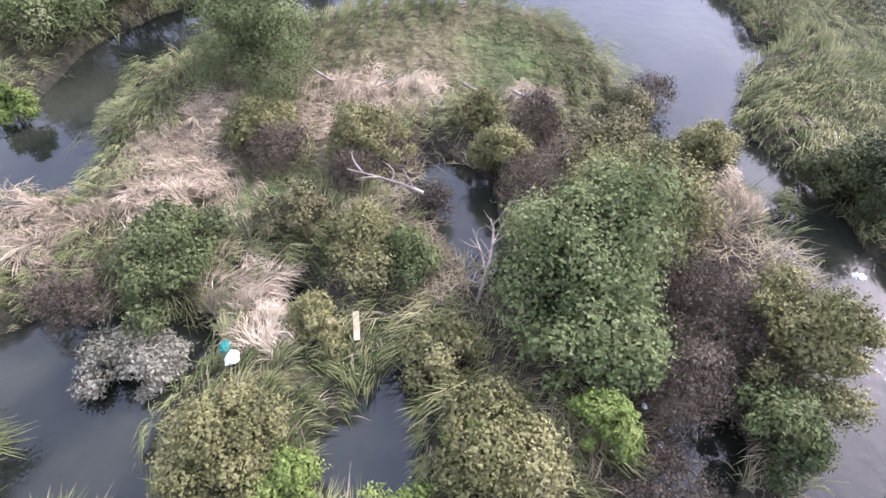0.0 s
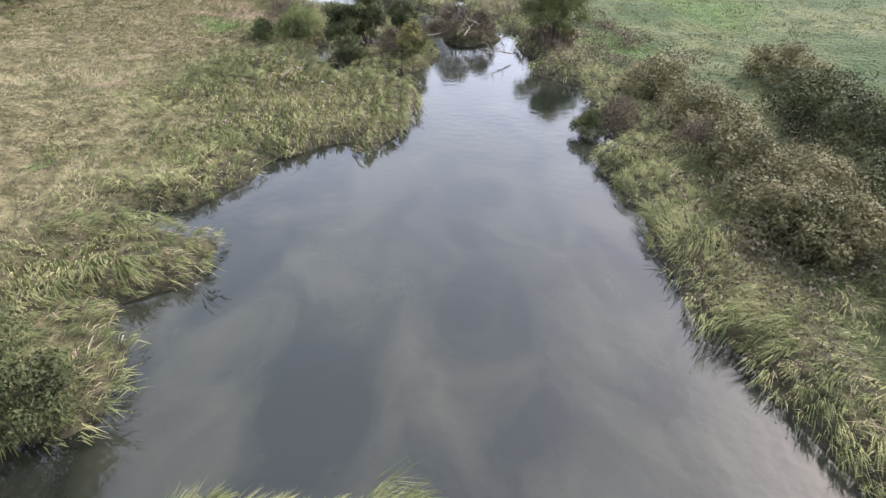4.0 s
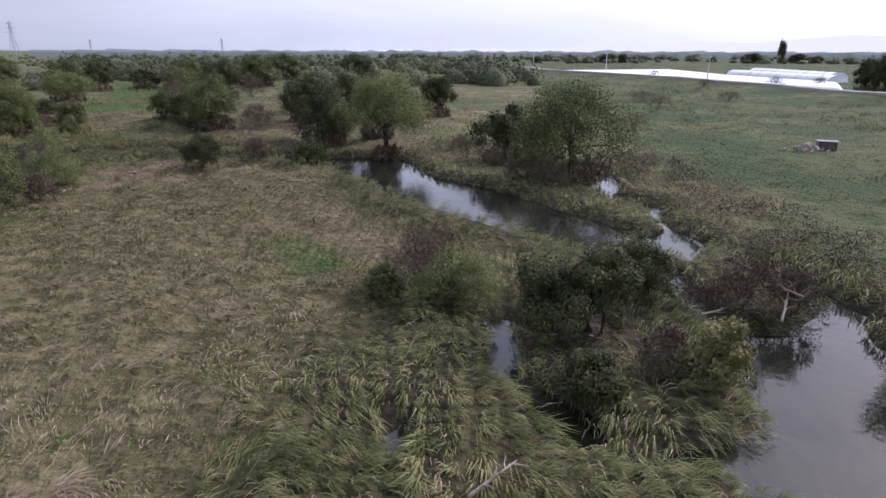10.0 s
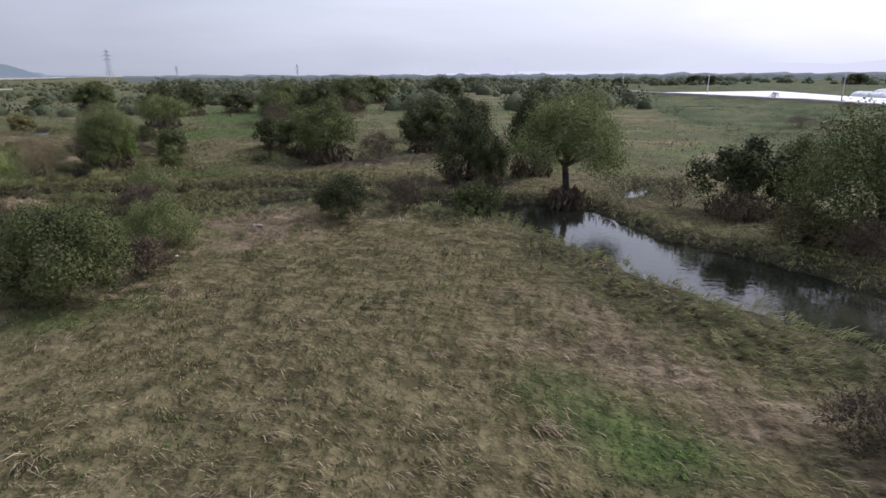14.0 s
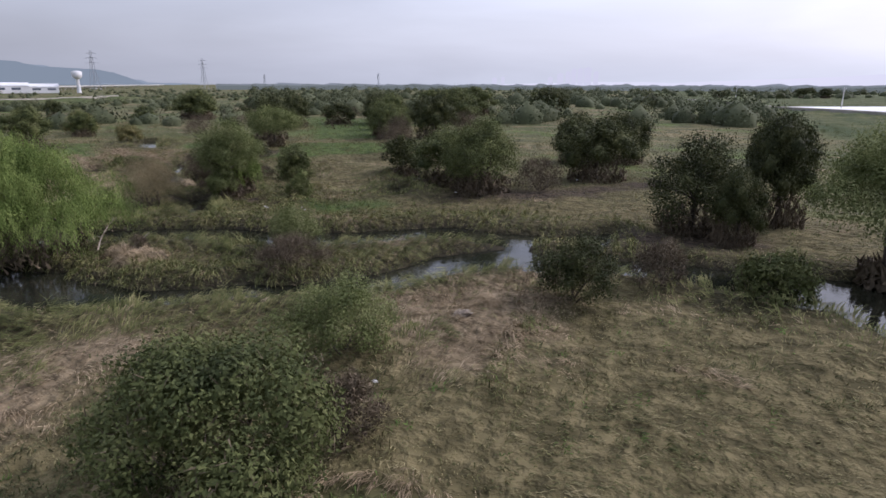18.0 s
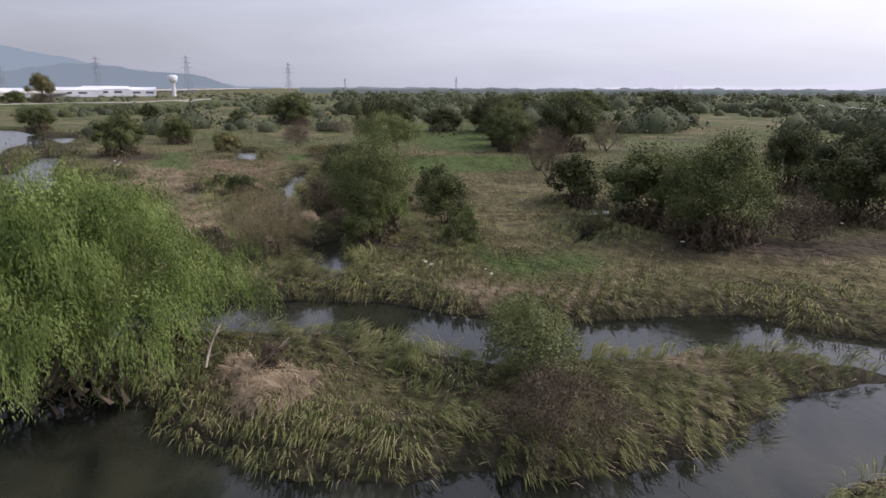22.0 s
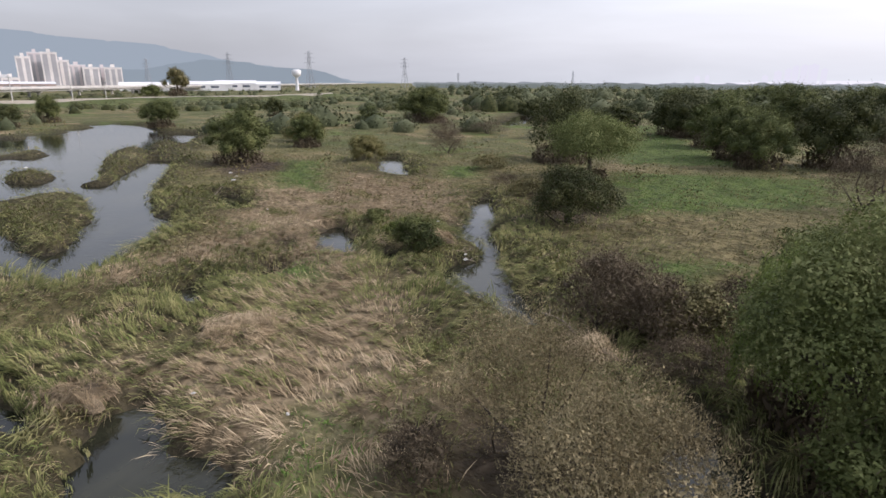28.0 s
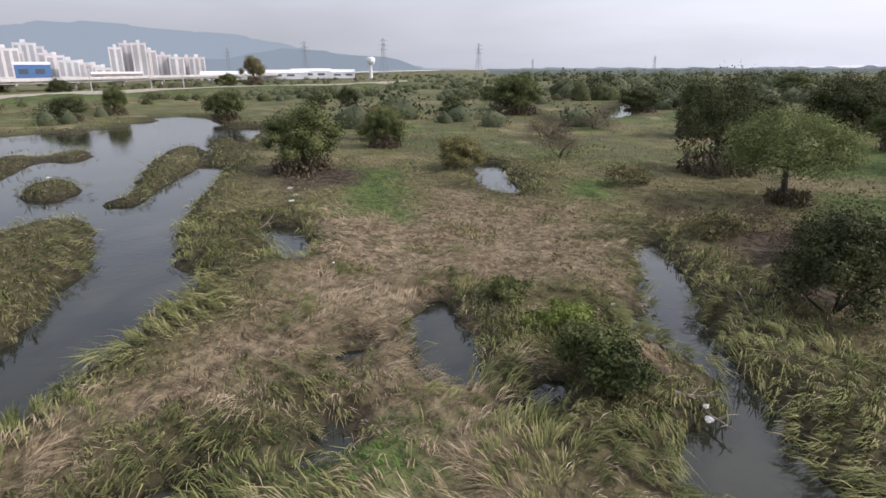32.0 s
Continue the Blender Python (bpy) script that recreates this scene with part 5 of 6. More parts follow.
near_plant('feather', -5.9, 16.9, 4.2, 2.4, 24000, 0.07)
near_plant('pale', -5.3, 13.8, 1.5, 1.3, 5850, 0.074)
near_plant('shrub', 10.4, 11.5, 2.0, 1.4, 8500, 0.081)
near_plant('brown', 4.3, 5.9, 1.3, 1.3, 5200, 0.118)
near_plant('brown', 5.6, 6.9, 1.5, 1, 3900, 0.118)
near_plant('brown', -2.4, 11.6, 1.2, 0.8, 2600, 0.111)
near_plant('brown', -0.4, 11, 1.2, 0.7, 2600, 0.111)
near_plant('pale', -2.6, 7, 0.8, 0.8, 3250, 0.074)
near_plant('bright', -2.7, 3.7, 1, 0.8, 2860, 0.074)
near_plant('bright', -0.8, 3.5, 1, 0.8, 2860, 0.074)
near_plant('shrub', 10.9, 42.9, 1.3, 1.1, 4550, 0.074)
near_plant('shrub', -6.9, 25.3, 3.5, 2.5, 15000, 0.085)
near_plant('fresh', -12.3, 23.4, 3.6, 2.9, 15000, 0.09)
near_plant('bright', -13.1, 15.3, 1.6, 0.8, 2600, 0.089)
near_plant('fresh', -14.2, 19.8, 3.0, 2.4, 10000, 0.09)
near_plant('fresh', -16.2, 22.6, 3.6, 2.6, 10000, 0.095)
near_plant('brown', -9.3, 25.3, 1.6, 1, 2600, 0.111)
near_plant('olive', 15.5, 47.1, 2.6, 2.2, 5850, 0.118)
near_plant('olive', 16, 42, 2.6, 2.3, 6500, 0.111)
near_plant('olive', 15.3, 37.3, 2.6, 2, 6500, 0.104)
near_plant('olive', 16.2, 34.2, 2.8, 2.3, 8450, 0.096)
near_plant('olive', 15.8, 31, 2.6, 2, 7800, 0.096)
near_plant('shrub', 22, 42.7, 3.2, 2.9, 7800, 0.126)
near_plant('olive', 23.9, 49.5, 2.6, 2.4, 5200, 0.133)
near_plant('shrub', 21.4, 38.3, 3.2, 2.6, 6500, 0.118)
near_plant('olive', 14.7, 32.6, 2.6, 2, 7150, 0.096)
near_plant('olive', 16.4, 28, 2.2, 1.5, 5850, 0.089)
near_plant('green', 20.8, 32.4, 2.6, 1.8, 6500, 0.096)
near_plant('brown', 12.3, 42.8, 1.9, 1.5, 3250, 0.133)
near_plant('brown', 14.3, 38.9, 1.6, 1.2, 2600, 0.133)
near_plant('shrub', 19.1, 33.4, 3, 2.5, 5850, 0.111)

# heaps of washed-up straw
straw_heap(-6.8, 11.1, 1.6, 0.7)
straw_heap(-9.8, 10.1, 1.2, 0.5)
straw_heap(-4.4, 8.3, 0.9, 0.5)
straw_heap(-3.5, 6.9, 0.7, 0.4)
straw_heap(-6.7, 14.7, 1.5, 0.7)
straw_heap(-2.6, 16.1, 1, 0.5)
straw_heap(-0.8, 16.1, 0.9, 0.5)
straw_heap(6.9, 10.7, 0.9, 0.8)
straw_heap(2.7, 15.5, 0.9, 0.5)
straw_heap(-2.9, 16.3, 1, 0.5)
straw_heap(-1.9, 9.8, 0.5, 0.6)
straw_heap(-52.1, 89.4, 1, 0.8)
straw_heap(-51.9, 89.9, 1.2, 0.8)
straw_heap(-77, 105.8, 1.3, 0.5)
straw_heap(-77, 106.4, 1.2, 0.5)
straw_heap(-77.4, 119.8, 0.9, 0.8)
straw_heap(-77.1, 100.2, 0.9, 0.5)
straw_heap(-32.5, 89.2, 1, 0.3)
straw_heap(-65.8, 111.1, 0.9, 0.9)
straw_heap(-53.7, 90.2, 1, 0.7)

# ---- far bank: flood wall road, viaduct, town ----
def along(line, step):
    """Places and headings at even steps along a line of the plan."""
    places, rest = [], 0.0
    for (ax, ay), (bx, by) in zip(line[:-1], line[1:]):
        n = math.hypot(bx - ax, by - ay)
        s = rest
        while s < n:
            places.append((ax + (bx - ax) * s / n, ay + (by - ay) * s / n, math.degrees(math.atan2(by - ay, bx - ax))))
            s += step
        rest = s - n
    return places


def viaduct_span(x, y, turn, length, deck_z, foot_z):
    root = thing("viaduct_span", (x, y, foot_z), "pale concrete span of an elevated road on round piers", "viaduct", "viaduct spans", turn)
    d = deck_z - foot_z
    part("girder", box(bmesh.new(), -0.02, length + 0.02, -5.2, 5.2, d - 1.5, d - 0.35), CONCRETE, root)
    part("road_slab", box(bmesh.new(), -0.02, length + 0.02, -6.4, 6.4, d - 0.35, d), CONCRETE, root)
    part("asphalt_surface", box(bmesh.new(), -0.02, length + 0.02, -6.0, 6.0, d + 0.004, d + 0.06), ASPHALT, root)
    for side in (-1, 1):
        part("parapet", box(bmesh.new(), -0.02, length + 0.02, side * 6.2 - 0.18, side * 6.2 + 0.18, d + 0.004, d + 0.95), CONCRETE, root)
    for side in (-2.6, 2.6):
        v, q = tube_arrays([(0.9, side, -1.0), (0.9, side, d - 2.3)], [0.75, 0.75], 10)
        child("pier", raw_mesh("pier", v, [q], CONCRETE), root)
    part("pier_cap", box(bmesh.new(), 0.0, 1.8, -4.6, 4.6, d - 2.3, d - 1.502, 0.12), CONCRETE, root)
    return root


BAY_GREY = plain("grey window bays", (0.40, 0.40, 0.42), rough=0.4, scale=0.05)


def apartment(x, y, turn, w, depth, floors, material, label):
    """A slab block of flats: walls, window bands between piers, roof box."""
    root = thing("apartment_block", (x, y, 0), label, "apartment block", "apartment blocks below the hills", turn)
    h = floors * 2.9
    part("wall", box(bmesh.new(), -w / 2, w / 2, -depth / 2, depth / 2, 0, h), material, root)
    bays = max(2, int(w / 7))
    for i in range(bays):
        bx = -w / 2 + (i + 0.5) * w / bays
        for side in (-1, 1):
            part("window_bay", box(bmesh.new(), bx - w / bays * 0.3, bx + w / bays * 0.3, side * depth / 2 - 0.15, side * depth / 2 + 0.15, 3, h - 2), BAY_GREY, root)
    part("roof", box(bmesh.new(), -w / 2 - 0.3, w / 2 + 0.3, -depth / 2 - 0.3, depth / 2 + 0.3, h + 0.004, h + 0.9), WALL_WHITE, root)
    part("stair_head", box(bmesh.new(), -w * 0.12, w * 0.12, -depth * 0.3, depth * 0.3, h + 0.904, h + 4.5), material, root)
    return root


def hall(x, y, turn, w, depth, h, material, label, name="factory_hall"):
    root = thing(name, (x, y, 0), label, "factory", "", turn)
    part("wall", box(bmesh.new(), -w / 2, w / 2, -depth / 2, depth / 2, 0, h), material, root)
    bm = bmesh.new()
    a = [bm.verts.new(p) for p in ((-w / 2 - 0.4, -depth / 2 - 0.4, h), (w / 2 + 0.4, -depth / 2 - 0.4, h), (w / 2 + 0.4, 0, h + depth * 0.12), (-w / 2 - 0.4, 0, h + depth * 0.12), (-w / 2 - 0.4, depth / 2 + 0.4, h), (w / 2 + 0.4, depth / 2 + 0.4, h))]
    for f in ((0, 1, 2, 3), (3, 2, 5, 4), (0, 3, 4), (1, 5, 2), (0, 4, 5, 1)):
        bm.faces.new([a[i] for i in f])
    part("roof", bm, WALL_WHITE, root)
    for i in range(int(w / 12)):
        bx = -w / 2 + 6 + i * 12
        part("window", box(bmesh.new(), bx - 3.5, bx + 3.5, -depth / 2 - 0.1, -depth / 2 + 0.1, h * 0.45, h * 0.75), GLASS_DARK, root)
    return root


def pylon(x, y, h, turn=0.0):
    root = thing("power_pylon", (x, y, 0), "tall steel lattice pylon in the haze", "pylon", "power pylons", turn)
    b, w = h * 0.10, h * 0.018
    for sx in (-1, 1):
        for sy in (-1, 1):
            tube("leg", [(sx * b, sy * b, 0), (sx * b * 0.45, sy * b * 0.45, h * 0.45), (sx * w, sy * w, h)], [0.3, 0.28, 0.22], STEEL, root, 4)
    for k in range(9):
        z0, z1 = h * k / 10, h * (k + 1) / 10
        f0, f1 = b * (1 - 0.92 * k / 10), b * (1 - 0.92 * (k + 1) / 10)
        for s in (-1, 1):
            tube("brace", [(-f0, s * f0, z0), (f1, s * f1, z1)], [0.14, 0.14], STEEL, root, 4)
            tube("brace", [(s * f0, f0, z0), (s * f1, -f1, z1)], [0.14, 0.14], STEEL, root, 4)
    for z, reach in ((0.68, 0.20), (0.80, 0.18), (0.92, 0.15)):
        tube("cross_arm", [(-h * reach, 0, h * z), (0, 0, h * z + 1.2), (h * reach, 0, h * z)], [0.15, 0.4, 0.15], STEEL, root, 4)
    return root


def power_pole(x, y, h, lean=0.0, turn=30.0):
    z = ground_z(x, y)
    root = thing("utility_pole", (x, y, z), "grey concrete utility pole with a crossarm beside the field road", "utility pole", "utility poles", turn)
    tube("post", [(0, 0, -0.5), (lean * 0.5, 0, h * 0.5), (lean, 0, h)], [0.20, 0.17, 0.13], CONCRETE, root, 8)
    part("crossarm", box(bmesh.new(), lean * 0.9 - 1.0, lean * 0.9 + 1.0, -0.08, 0.08, h * 0.90, h * 0.90 + 0.14, 0.02), STEEL, root)
    for s in (-0.8, 0.0, 0.8):
        tube("insulator", [(lean * 0.9 + s, 0, h * 0.90 + 0.144), (lean * 0.9 + s, 0, h * 0.90 + 0.40)], [0.07, 0.05], WALL_WHITE, root, 6)
    return root


def water_tower(x, y, h):
    root = thing("water_tower", (x, y, 0), "white mushroom-shaped water tower beside the factory", "water tower")
    tube("shaft", [(0, 0, 0), (0, 0, h * 0.6), (0, 0, h * 0.66)], [2.0, 1.6, 1.8], WALL_WHITE, root, 12)
    tube("tank", [(0, 0, h * 0.62), (0, 0, h * 0.72), (0, 0, h * 0.95), (0, 0, h)], [1.6, 4.4, 4.8, 2.5], WALL_WHITE, root, 16)
    return root


def tunnel_house(x, y, turn, length, w, h):
    """A film tunnel: ribbed half-round skin and end walls."""
    root = thing("tunnel_greenhouse", (x, y, ground_z(x, y)), "long white film tunnel greenhouse", "greenhouse", "tunnel greenhouses", turn)
    a = np.linspace(0, math.pi, 13)
    n = int(length / 1.5)
    v = np.array([[i * length / n, -math.cos(t) * w / 2, math.sin(t) ** 0.7 * h * (1.0 if i % 2 else 1.03) - 0.05] for i in range(n + 1) for t in a])
    i, j = np.meshgrid(np.arange(n), np.arange(12), indexing="ij")
    q = np.stack([i * 13 + j, i * 13 + j + 1, (i + 1) * 13 + j + 1, (i + 1) * 13 + j], -1).reshape(-1, 4)
    child("film_skin", raw_mesh("film_skin", v, [q], FILM), root)
    for k in (0, n):
        bm = bmesh.new()
        bm.faces.new([bm.verts.new(p) for p in v[k * 13:k * 13 + 13]])
        part("end_wall", bm, FILM, root)
    for k in range(0, n + 1, 4):
        pts = v[k * 13:k * 13 + 13] * np.array([1, 1.004, 1.012])
        tube("hoop", pts, np.full(13, 0.06), STEEL, root, 4)
    return root


def shed(x, y):
    """A leaning plank shed with rubble heaped before it."""
    z = ground_z(x, y)
    root = thing("shed", (x, y, z), "small dark plank shed with a flat roof in the pasture", "shed", turn=-20)
    for k in range(8):
        part("plank", box(bmesh.new(), -1.6 + k * 0.4, -1.22 + k * 0.4, -1.05, -1.0, -0.1, 1.55 + 0.04 * (k % 3), 0.01), BOARD_DARK, root)
        part("plank", box(bmesh.new(), -1.6 + k * 0.4, -1.22 + k * 0.4, 1.0, 1.05, -0.1, 1.55 + 0.04 * (k % 2), 0.01), BOARD_DARK, root)
    for sx in (-1.6, 1.56):
        part("side_wall", box(bmesh.new(), sx, sx + 0.04, -0.99, 0.99, -0.1, 1.55), BOARD_DARK, root)
    part("roof", box(bmesh.new(), -1.85, 1.85, -1.3, 1.3, 1.67, 1.76, 0.02), ROOF_GREY, root)
    rng = np.random.default_rng(8)
    heap = thing("rubble_heap", (x - 2.6, y - 1.2, ground_z(x - 2.6, y - 1.2)), "heap of reddish rubble and scrap beside the shed", "rubble heap")
    root.matrix_basis = root.matrix_basis @ Matrix.Diagonal((0.55, 0.55, 0.6, 1))
    for k in range(40):
        a, d, s = rng.uniform(0, 6.3), abs(rng.normal(0, 1.1)), rng.uniform(0.15, 0.4)
        bm = box(bmesh.new(), -s / 2, s / 2, -s / 2, s / 2, -s / 3, s / 3, s * 0.15)
        ob = part("rubble_piece", bm, (RUBBLE, LITTER_WHITE, BOARD_DARK)[k % 3 if k % 5 == 0 else 0], heap)
        ob.matrix_basis = pose(d * math.cos(a), d * math.sin(a), max(0.05, 0.7 - 0.4 * d), *rng.uniform(0, 360, 3))


# self-lit backdrop colours, with the haze of each distance painted in
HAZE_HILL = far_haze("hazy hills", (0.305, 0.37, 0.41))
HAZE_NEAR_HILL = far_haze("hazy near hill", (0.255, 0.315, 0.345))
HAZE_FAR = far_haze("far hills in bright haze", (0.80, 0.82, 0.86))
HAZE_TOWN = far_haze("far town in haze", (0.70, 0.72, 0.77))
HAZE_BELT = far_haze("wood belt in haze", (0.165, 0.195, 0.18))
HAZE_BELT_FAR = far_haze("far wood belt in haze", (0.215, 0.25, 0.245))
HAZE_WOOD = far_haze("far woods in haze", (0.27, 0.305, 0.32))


def ridge(name, crest, label, material, teeth=0.018, fine=24):
    """A distant ridge: a crest line with small tree-top teeth, closed down to the plain."""
    p = np.array(crest, float)
    t = np.linspace(0, len(p) - 1, len(p) * fine)
    x, y, z = (np.interp(t, np.arange(len(p)), p[:, i]) for i in range(3))
    z = z + (np.sin(t * 5.1) + np.sin(t * 11.3 + 1) * 0.6 + np.sin(t * 23.7) * 0.35) * teeth * p[:, 2].max()
    top, foot = np.stack([x, y, np.maximum(z, 0) + 6], 1), np.stack([x, y, np.full(len(x), -8.0)], 1)
    back = top + np.array([0, 250, -6.0])
    n = len(x)
    v = np.vstack([foot, top, back])
    i = np.arange(n - 1)
    q = np.vstack([np.stack([i, i + 1, n + i + 1, n + i], 1), np.stack([n + i, n + i + 1, 2 * n + i + 1, 2 * n + i], 1)])
    return tagged(new(name, raw_mesh(name, v, [q], material)), label, "hills", kind="structure")


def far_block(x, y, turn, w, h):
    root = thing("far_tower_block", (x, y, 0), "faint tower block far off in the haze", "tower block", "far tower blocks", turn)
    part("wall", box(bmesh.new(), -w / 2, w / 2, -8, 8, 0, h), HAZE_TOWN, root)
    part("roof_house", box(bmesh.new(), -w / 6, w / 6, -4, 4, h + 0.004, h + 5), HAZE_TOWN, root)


def domes(name, rng, cx, cy, h, r, material, label, clump, shut=False):
    """Many small bushes, joined: each a lumpy dome of leaf clumps."""
    n = len(cx)
    z = relief(cx, cy)
    v = rng.normal(0, 1, (n, clump, 3))
    v /= np.linalg.norm(v, axis=2)[:, :, None]
    v[:, :, 2] = np.abs(v[:, :, 2])
    lump = (1 + 0.3 * np.sin(v[:, :, 0] * 4 + cx[:, None]) * np.sin(v[:, :, 1] * 5 + cy[:, None])) * rng.uniform(0.72, 1.04, (n, clump))
    c = np.stack([cx[:, None] + v[:, :, 0] * r[:, None] * lump, cy[:, None] + v[:, :, 1] * r[:, None] * lump, z[:, None] + (0.05 + 0.92 * v[:, :, 2] * lump) * h[:, None]], 2)
    m = n * clump
    size = np.repeat(np.minimum(r, h * 1.1), clump) * rng.uniform(0.08, 0.17, m)
    k = len(BALL_V)
    heart = BALL_V[None] * rng.uniform(0.62, 0.88, (n, k, 1)) * np.stack([r, r, h * 0.95], 1)[:, None]
    heart += np.stack([cx, cy, z - 0.02], 1)[:, None]
    core = (heart.reshape(-1, 3), (np.arange(n)[:, None, None] * k + BALL_F[None]).reshape(-1, 3)) if shut else None
    me = leaf_quads(rng, c.reshape(-1, 3), rng.normal(0, 0.5, (m, 3)), size, size * 0.8, material, name, facing=v.reshape(-1, 3) + rng.normal(0, 0.5, (m, 3)), core=core)
    tagged(new(name, me), label, "trees" if h.mean() > 2 else "scrub", kind="stuff")


def woods(name, seed, count, near, far, spread, tall, material, label, clump=240):
    """Far scrub and trees of the plain, joined: each a small dome of leaf clumps."""
    rng = np.random.default_rng(seed)
    d = near * (far / near) ** rng.uniform(0, 1, count)
    a = np.radians(rng.uniform(*spread, count))
    cx, cy = -40 + d * np.sin(a), 85 + d * np.cos(a)
    keep = wet(cx, cy) > 3
    keep &= (shore_line(cx, cy, DIKE_WEST) > 16) & (shore_line(cx, cy, DIKE_EAST) > 12)
    keep &= (waves(cx, cy, 60, 71) + 0.5 * waves(cx, cy, 22, 72) > -0.15) & (shore(cx, cy, FILM_FIELD) > 25)
    keep &= ~((cx > 15) & (cy < 560))
    west = (cx < -150) & (a < radians(-33))
    cx, cy, d = cx[keep], cy[keep], d[keep]
    n = len(cx)
    h = tall * rng.uniform(0.35, 1.0, n) * np.clip(1.15 + 0.5 * waves(cx, cy, 45, 73), 0.5, 1.8)
    h = np.minimum(np.where(west[keep], np.minimum(h, 3.0), h), 7.6)
    r = h * rng.uniform(0.6, 1.15, n)
    domes(name, rng, cx, cy, h, r, material, label, clump, tall > 3)


for i in range(-4, 24):
    viaduct_span(-391 + -0.5640 * 40 * i, 188 + 0.8258 * 40 * i, 124.33, 40, 4.6, -0.2)
for i in range(8, 16):
    viaduct_span(-391 + -0.5640 * 120 * i, 188 + 0.8258 * 120 * i, 124.33, 120, 4.6, -0.2)
apartment(-931, 461, 67.4164, 16, 12, 13, WALL_CREAM, 'tall cream slab of flats below the hills')
apartment(-944, 481, 66.5851, 16, 12, 15, WALL_ROSE, 'tall rose grey slab of flats below the hills')
apartment(-919, 487, 65.6562, 18, 12, 15, WALL_CREAM, 'tall cream slab of flats below the hills')
apartment(-941, 511, 64.8849, 18, 12, 12, WALL_CREAM, 'cream slab of flats below the hills')
apartment(-934, 526, 63.9286, 22, 12, 10, WALL_ROSE, 'lower rose grey block of flats below the hills')
apartment(-918, 537, 62.9131, 20, 12, 9, WALL_CREAM, 'lower cream block of flats below the hills')
apartment(-929, 558, 62.0621, 18, 12, 9, WALL_ROSE, 'lower rose grey block of flats below the hills')
apartment(-905, 560, 61.2917, 22, 12, 9, WALL_CREAM, 'lower cream block of flats below the hills')
apartment(-864, 316, 75.0339, 30, 12, 11, WALL_CREAM, 'broad cream block of flats below the hills')
apartment(-890, 334, 74.3285, 18, 12, 10, WALL_ROSE, 'rose grey block of flats below the hills')
apartment(-935, 358, 73.6108, 22, 12, 14, WALL_WHITE, 'white block of flats below the hills')
apartment(-961, 377, 72.9542, 20, 12, 13, WALL_WHITE, 'white block of flats below the hills')
apartment(-929, 378, 72.2875, 18, 12, 10, WALL_ROSE, 'rose grey block of flats below the hills')
apartment(-907, 380, 71.6864, 20, 12, 9, WALL_CREAM, 'cream block of flats below the hills')
apartment(-884, 386, 70.8466, 22, 12, 7, WALL_WHITE, 'low white town block below the hills')
apartment(-880, 398, 70.0306, 24, 12, 6, WALL_ROSE, 'low rose grey town block below the hills')
apartment(-876, 410, 69.1608, 22, 12, 5, WALL_WHITE, 'low white town block below the hills')
apartment(-853, 412, 68.4782, 18, 12, 4, WALL_CREAM, 'low cream town block below the hills')
apartment(-877, 305, 76.0008, 26, 12, 12, WALL_CREAM, 'cream block of flats below the hills')
apartment(-900, 297, 76.8442, 26, 12, 11, WALL_WHITE, 'white block of flats below the hills')
hall(-685, 288, 73.2473, 26, 20, 14, WALL_BLUE, "blue clad works hall behind the viaduct", "works_hall")
hall(-645, 341, 67.54, 40, 16, 6, RUBBLE, "low red-brown works hall behind the viaduct", "works_hall")
hall(-574, 467, 54.0998, 46, 24, 6, WALL_WHITE, "long white factory hall behind the viaduct")
hall(-574, 501, 51.6981, 40, 24, 7, WALL_WHITE, "long white factory hall behind the viaduct")
hall(-565, 528, 49.3031, 36, 24, 6, WALL_WHITE, "long white factory hall behind the viaduct")
hall(-587, 411, 59.1652, 40, 24, 5, WALL_WHITE, "long white factory hall behind the viaduct")
water_tower(-534, 547, 21)
pylon(-708, 740, 52, 9.99201)
pylon(-662, 911, 48, 1.17412)
pylon(-821, 687, 50, 17.1017)
pylon(-597, 1509, 36, -14.5187)
pylon(-1012, 675, 45, 23.7422)
pylon(-952, 1558, 34, -3.80113)
power_pole(-292, 186, 9)
power_pole(-338, 242, 9)
power_pole(-335, 226, 16)
far_plant('tall', -398, 318, 18, 9)
far_plant('mid', -355, 274, 8, 7)
far_plant('dark', -300, 179, 7, 5)
FILM_FIELD = [(40.4, 348.8), (93.0, 202.5), (109.1, 232.0), (102.1, 294.4), (101.1, 370.8)]
tunnel_house(119.7, 250.9, 96.3, 65, 7, 2.3)
tunnel_house(132.4, 272.6, 90.5, 65, 7, 2.6)
power_pole(75.2, 248.9, 9, 0)
power_pole(102.2, 212.1, 10, 1.2)
power_pole(60.1, 334.2, 9, 0)
power_pole(31.1, 385.7, 9, 0)
far_plant('dark', 92.1, 193.1, 9, 4)
far_plant('dark', 93.9, 189.1, 11, 4)
far_plant('dark', 95.5, 185.3, 9, 5)
far_plant('brown', 101.3, 229.2, 3, 2.5)
far_plant('brown', 63.5, 218.7, 2.6, 3)
far_plant('brown', 76.7, 206.1, 2.5, 3)
far_plant('brown', 62.3, 264.9, 2.5, 2)
far_plant('brown', 30.5, 166.3, 2.6, 4)
far_plant('brown', 31.1, 155.5, 2.4, 3)
far_plant('brown', 17.3, 121.6, 2.4, 2.4)
far_plant('brown', 48.6, 166.9, 2.6, 3)
far_plant('dark', 116.5, 585.2, 9, 8)
far_plant('dark', 130.2, 586.2, 8, 6)
far_plant('dark', 54.8, 580.6, 6, 7)
far_plant('dark', 245.3, 594.8, 10, 12)
far_plant('dark', 286.8, 598, 9, 10)
far_plant('mid', 302.5, 599.1, 7, 9)
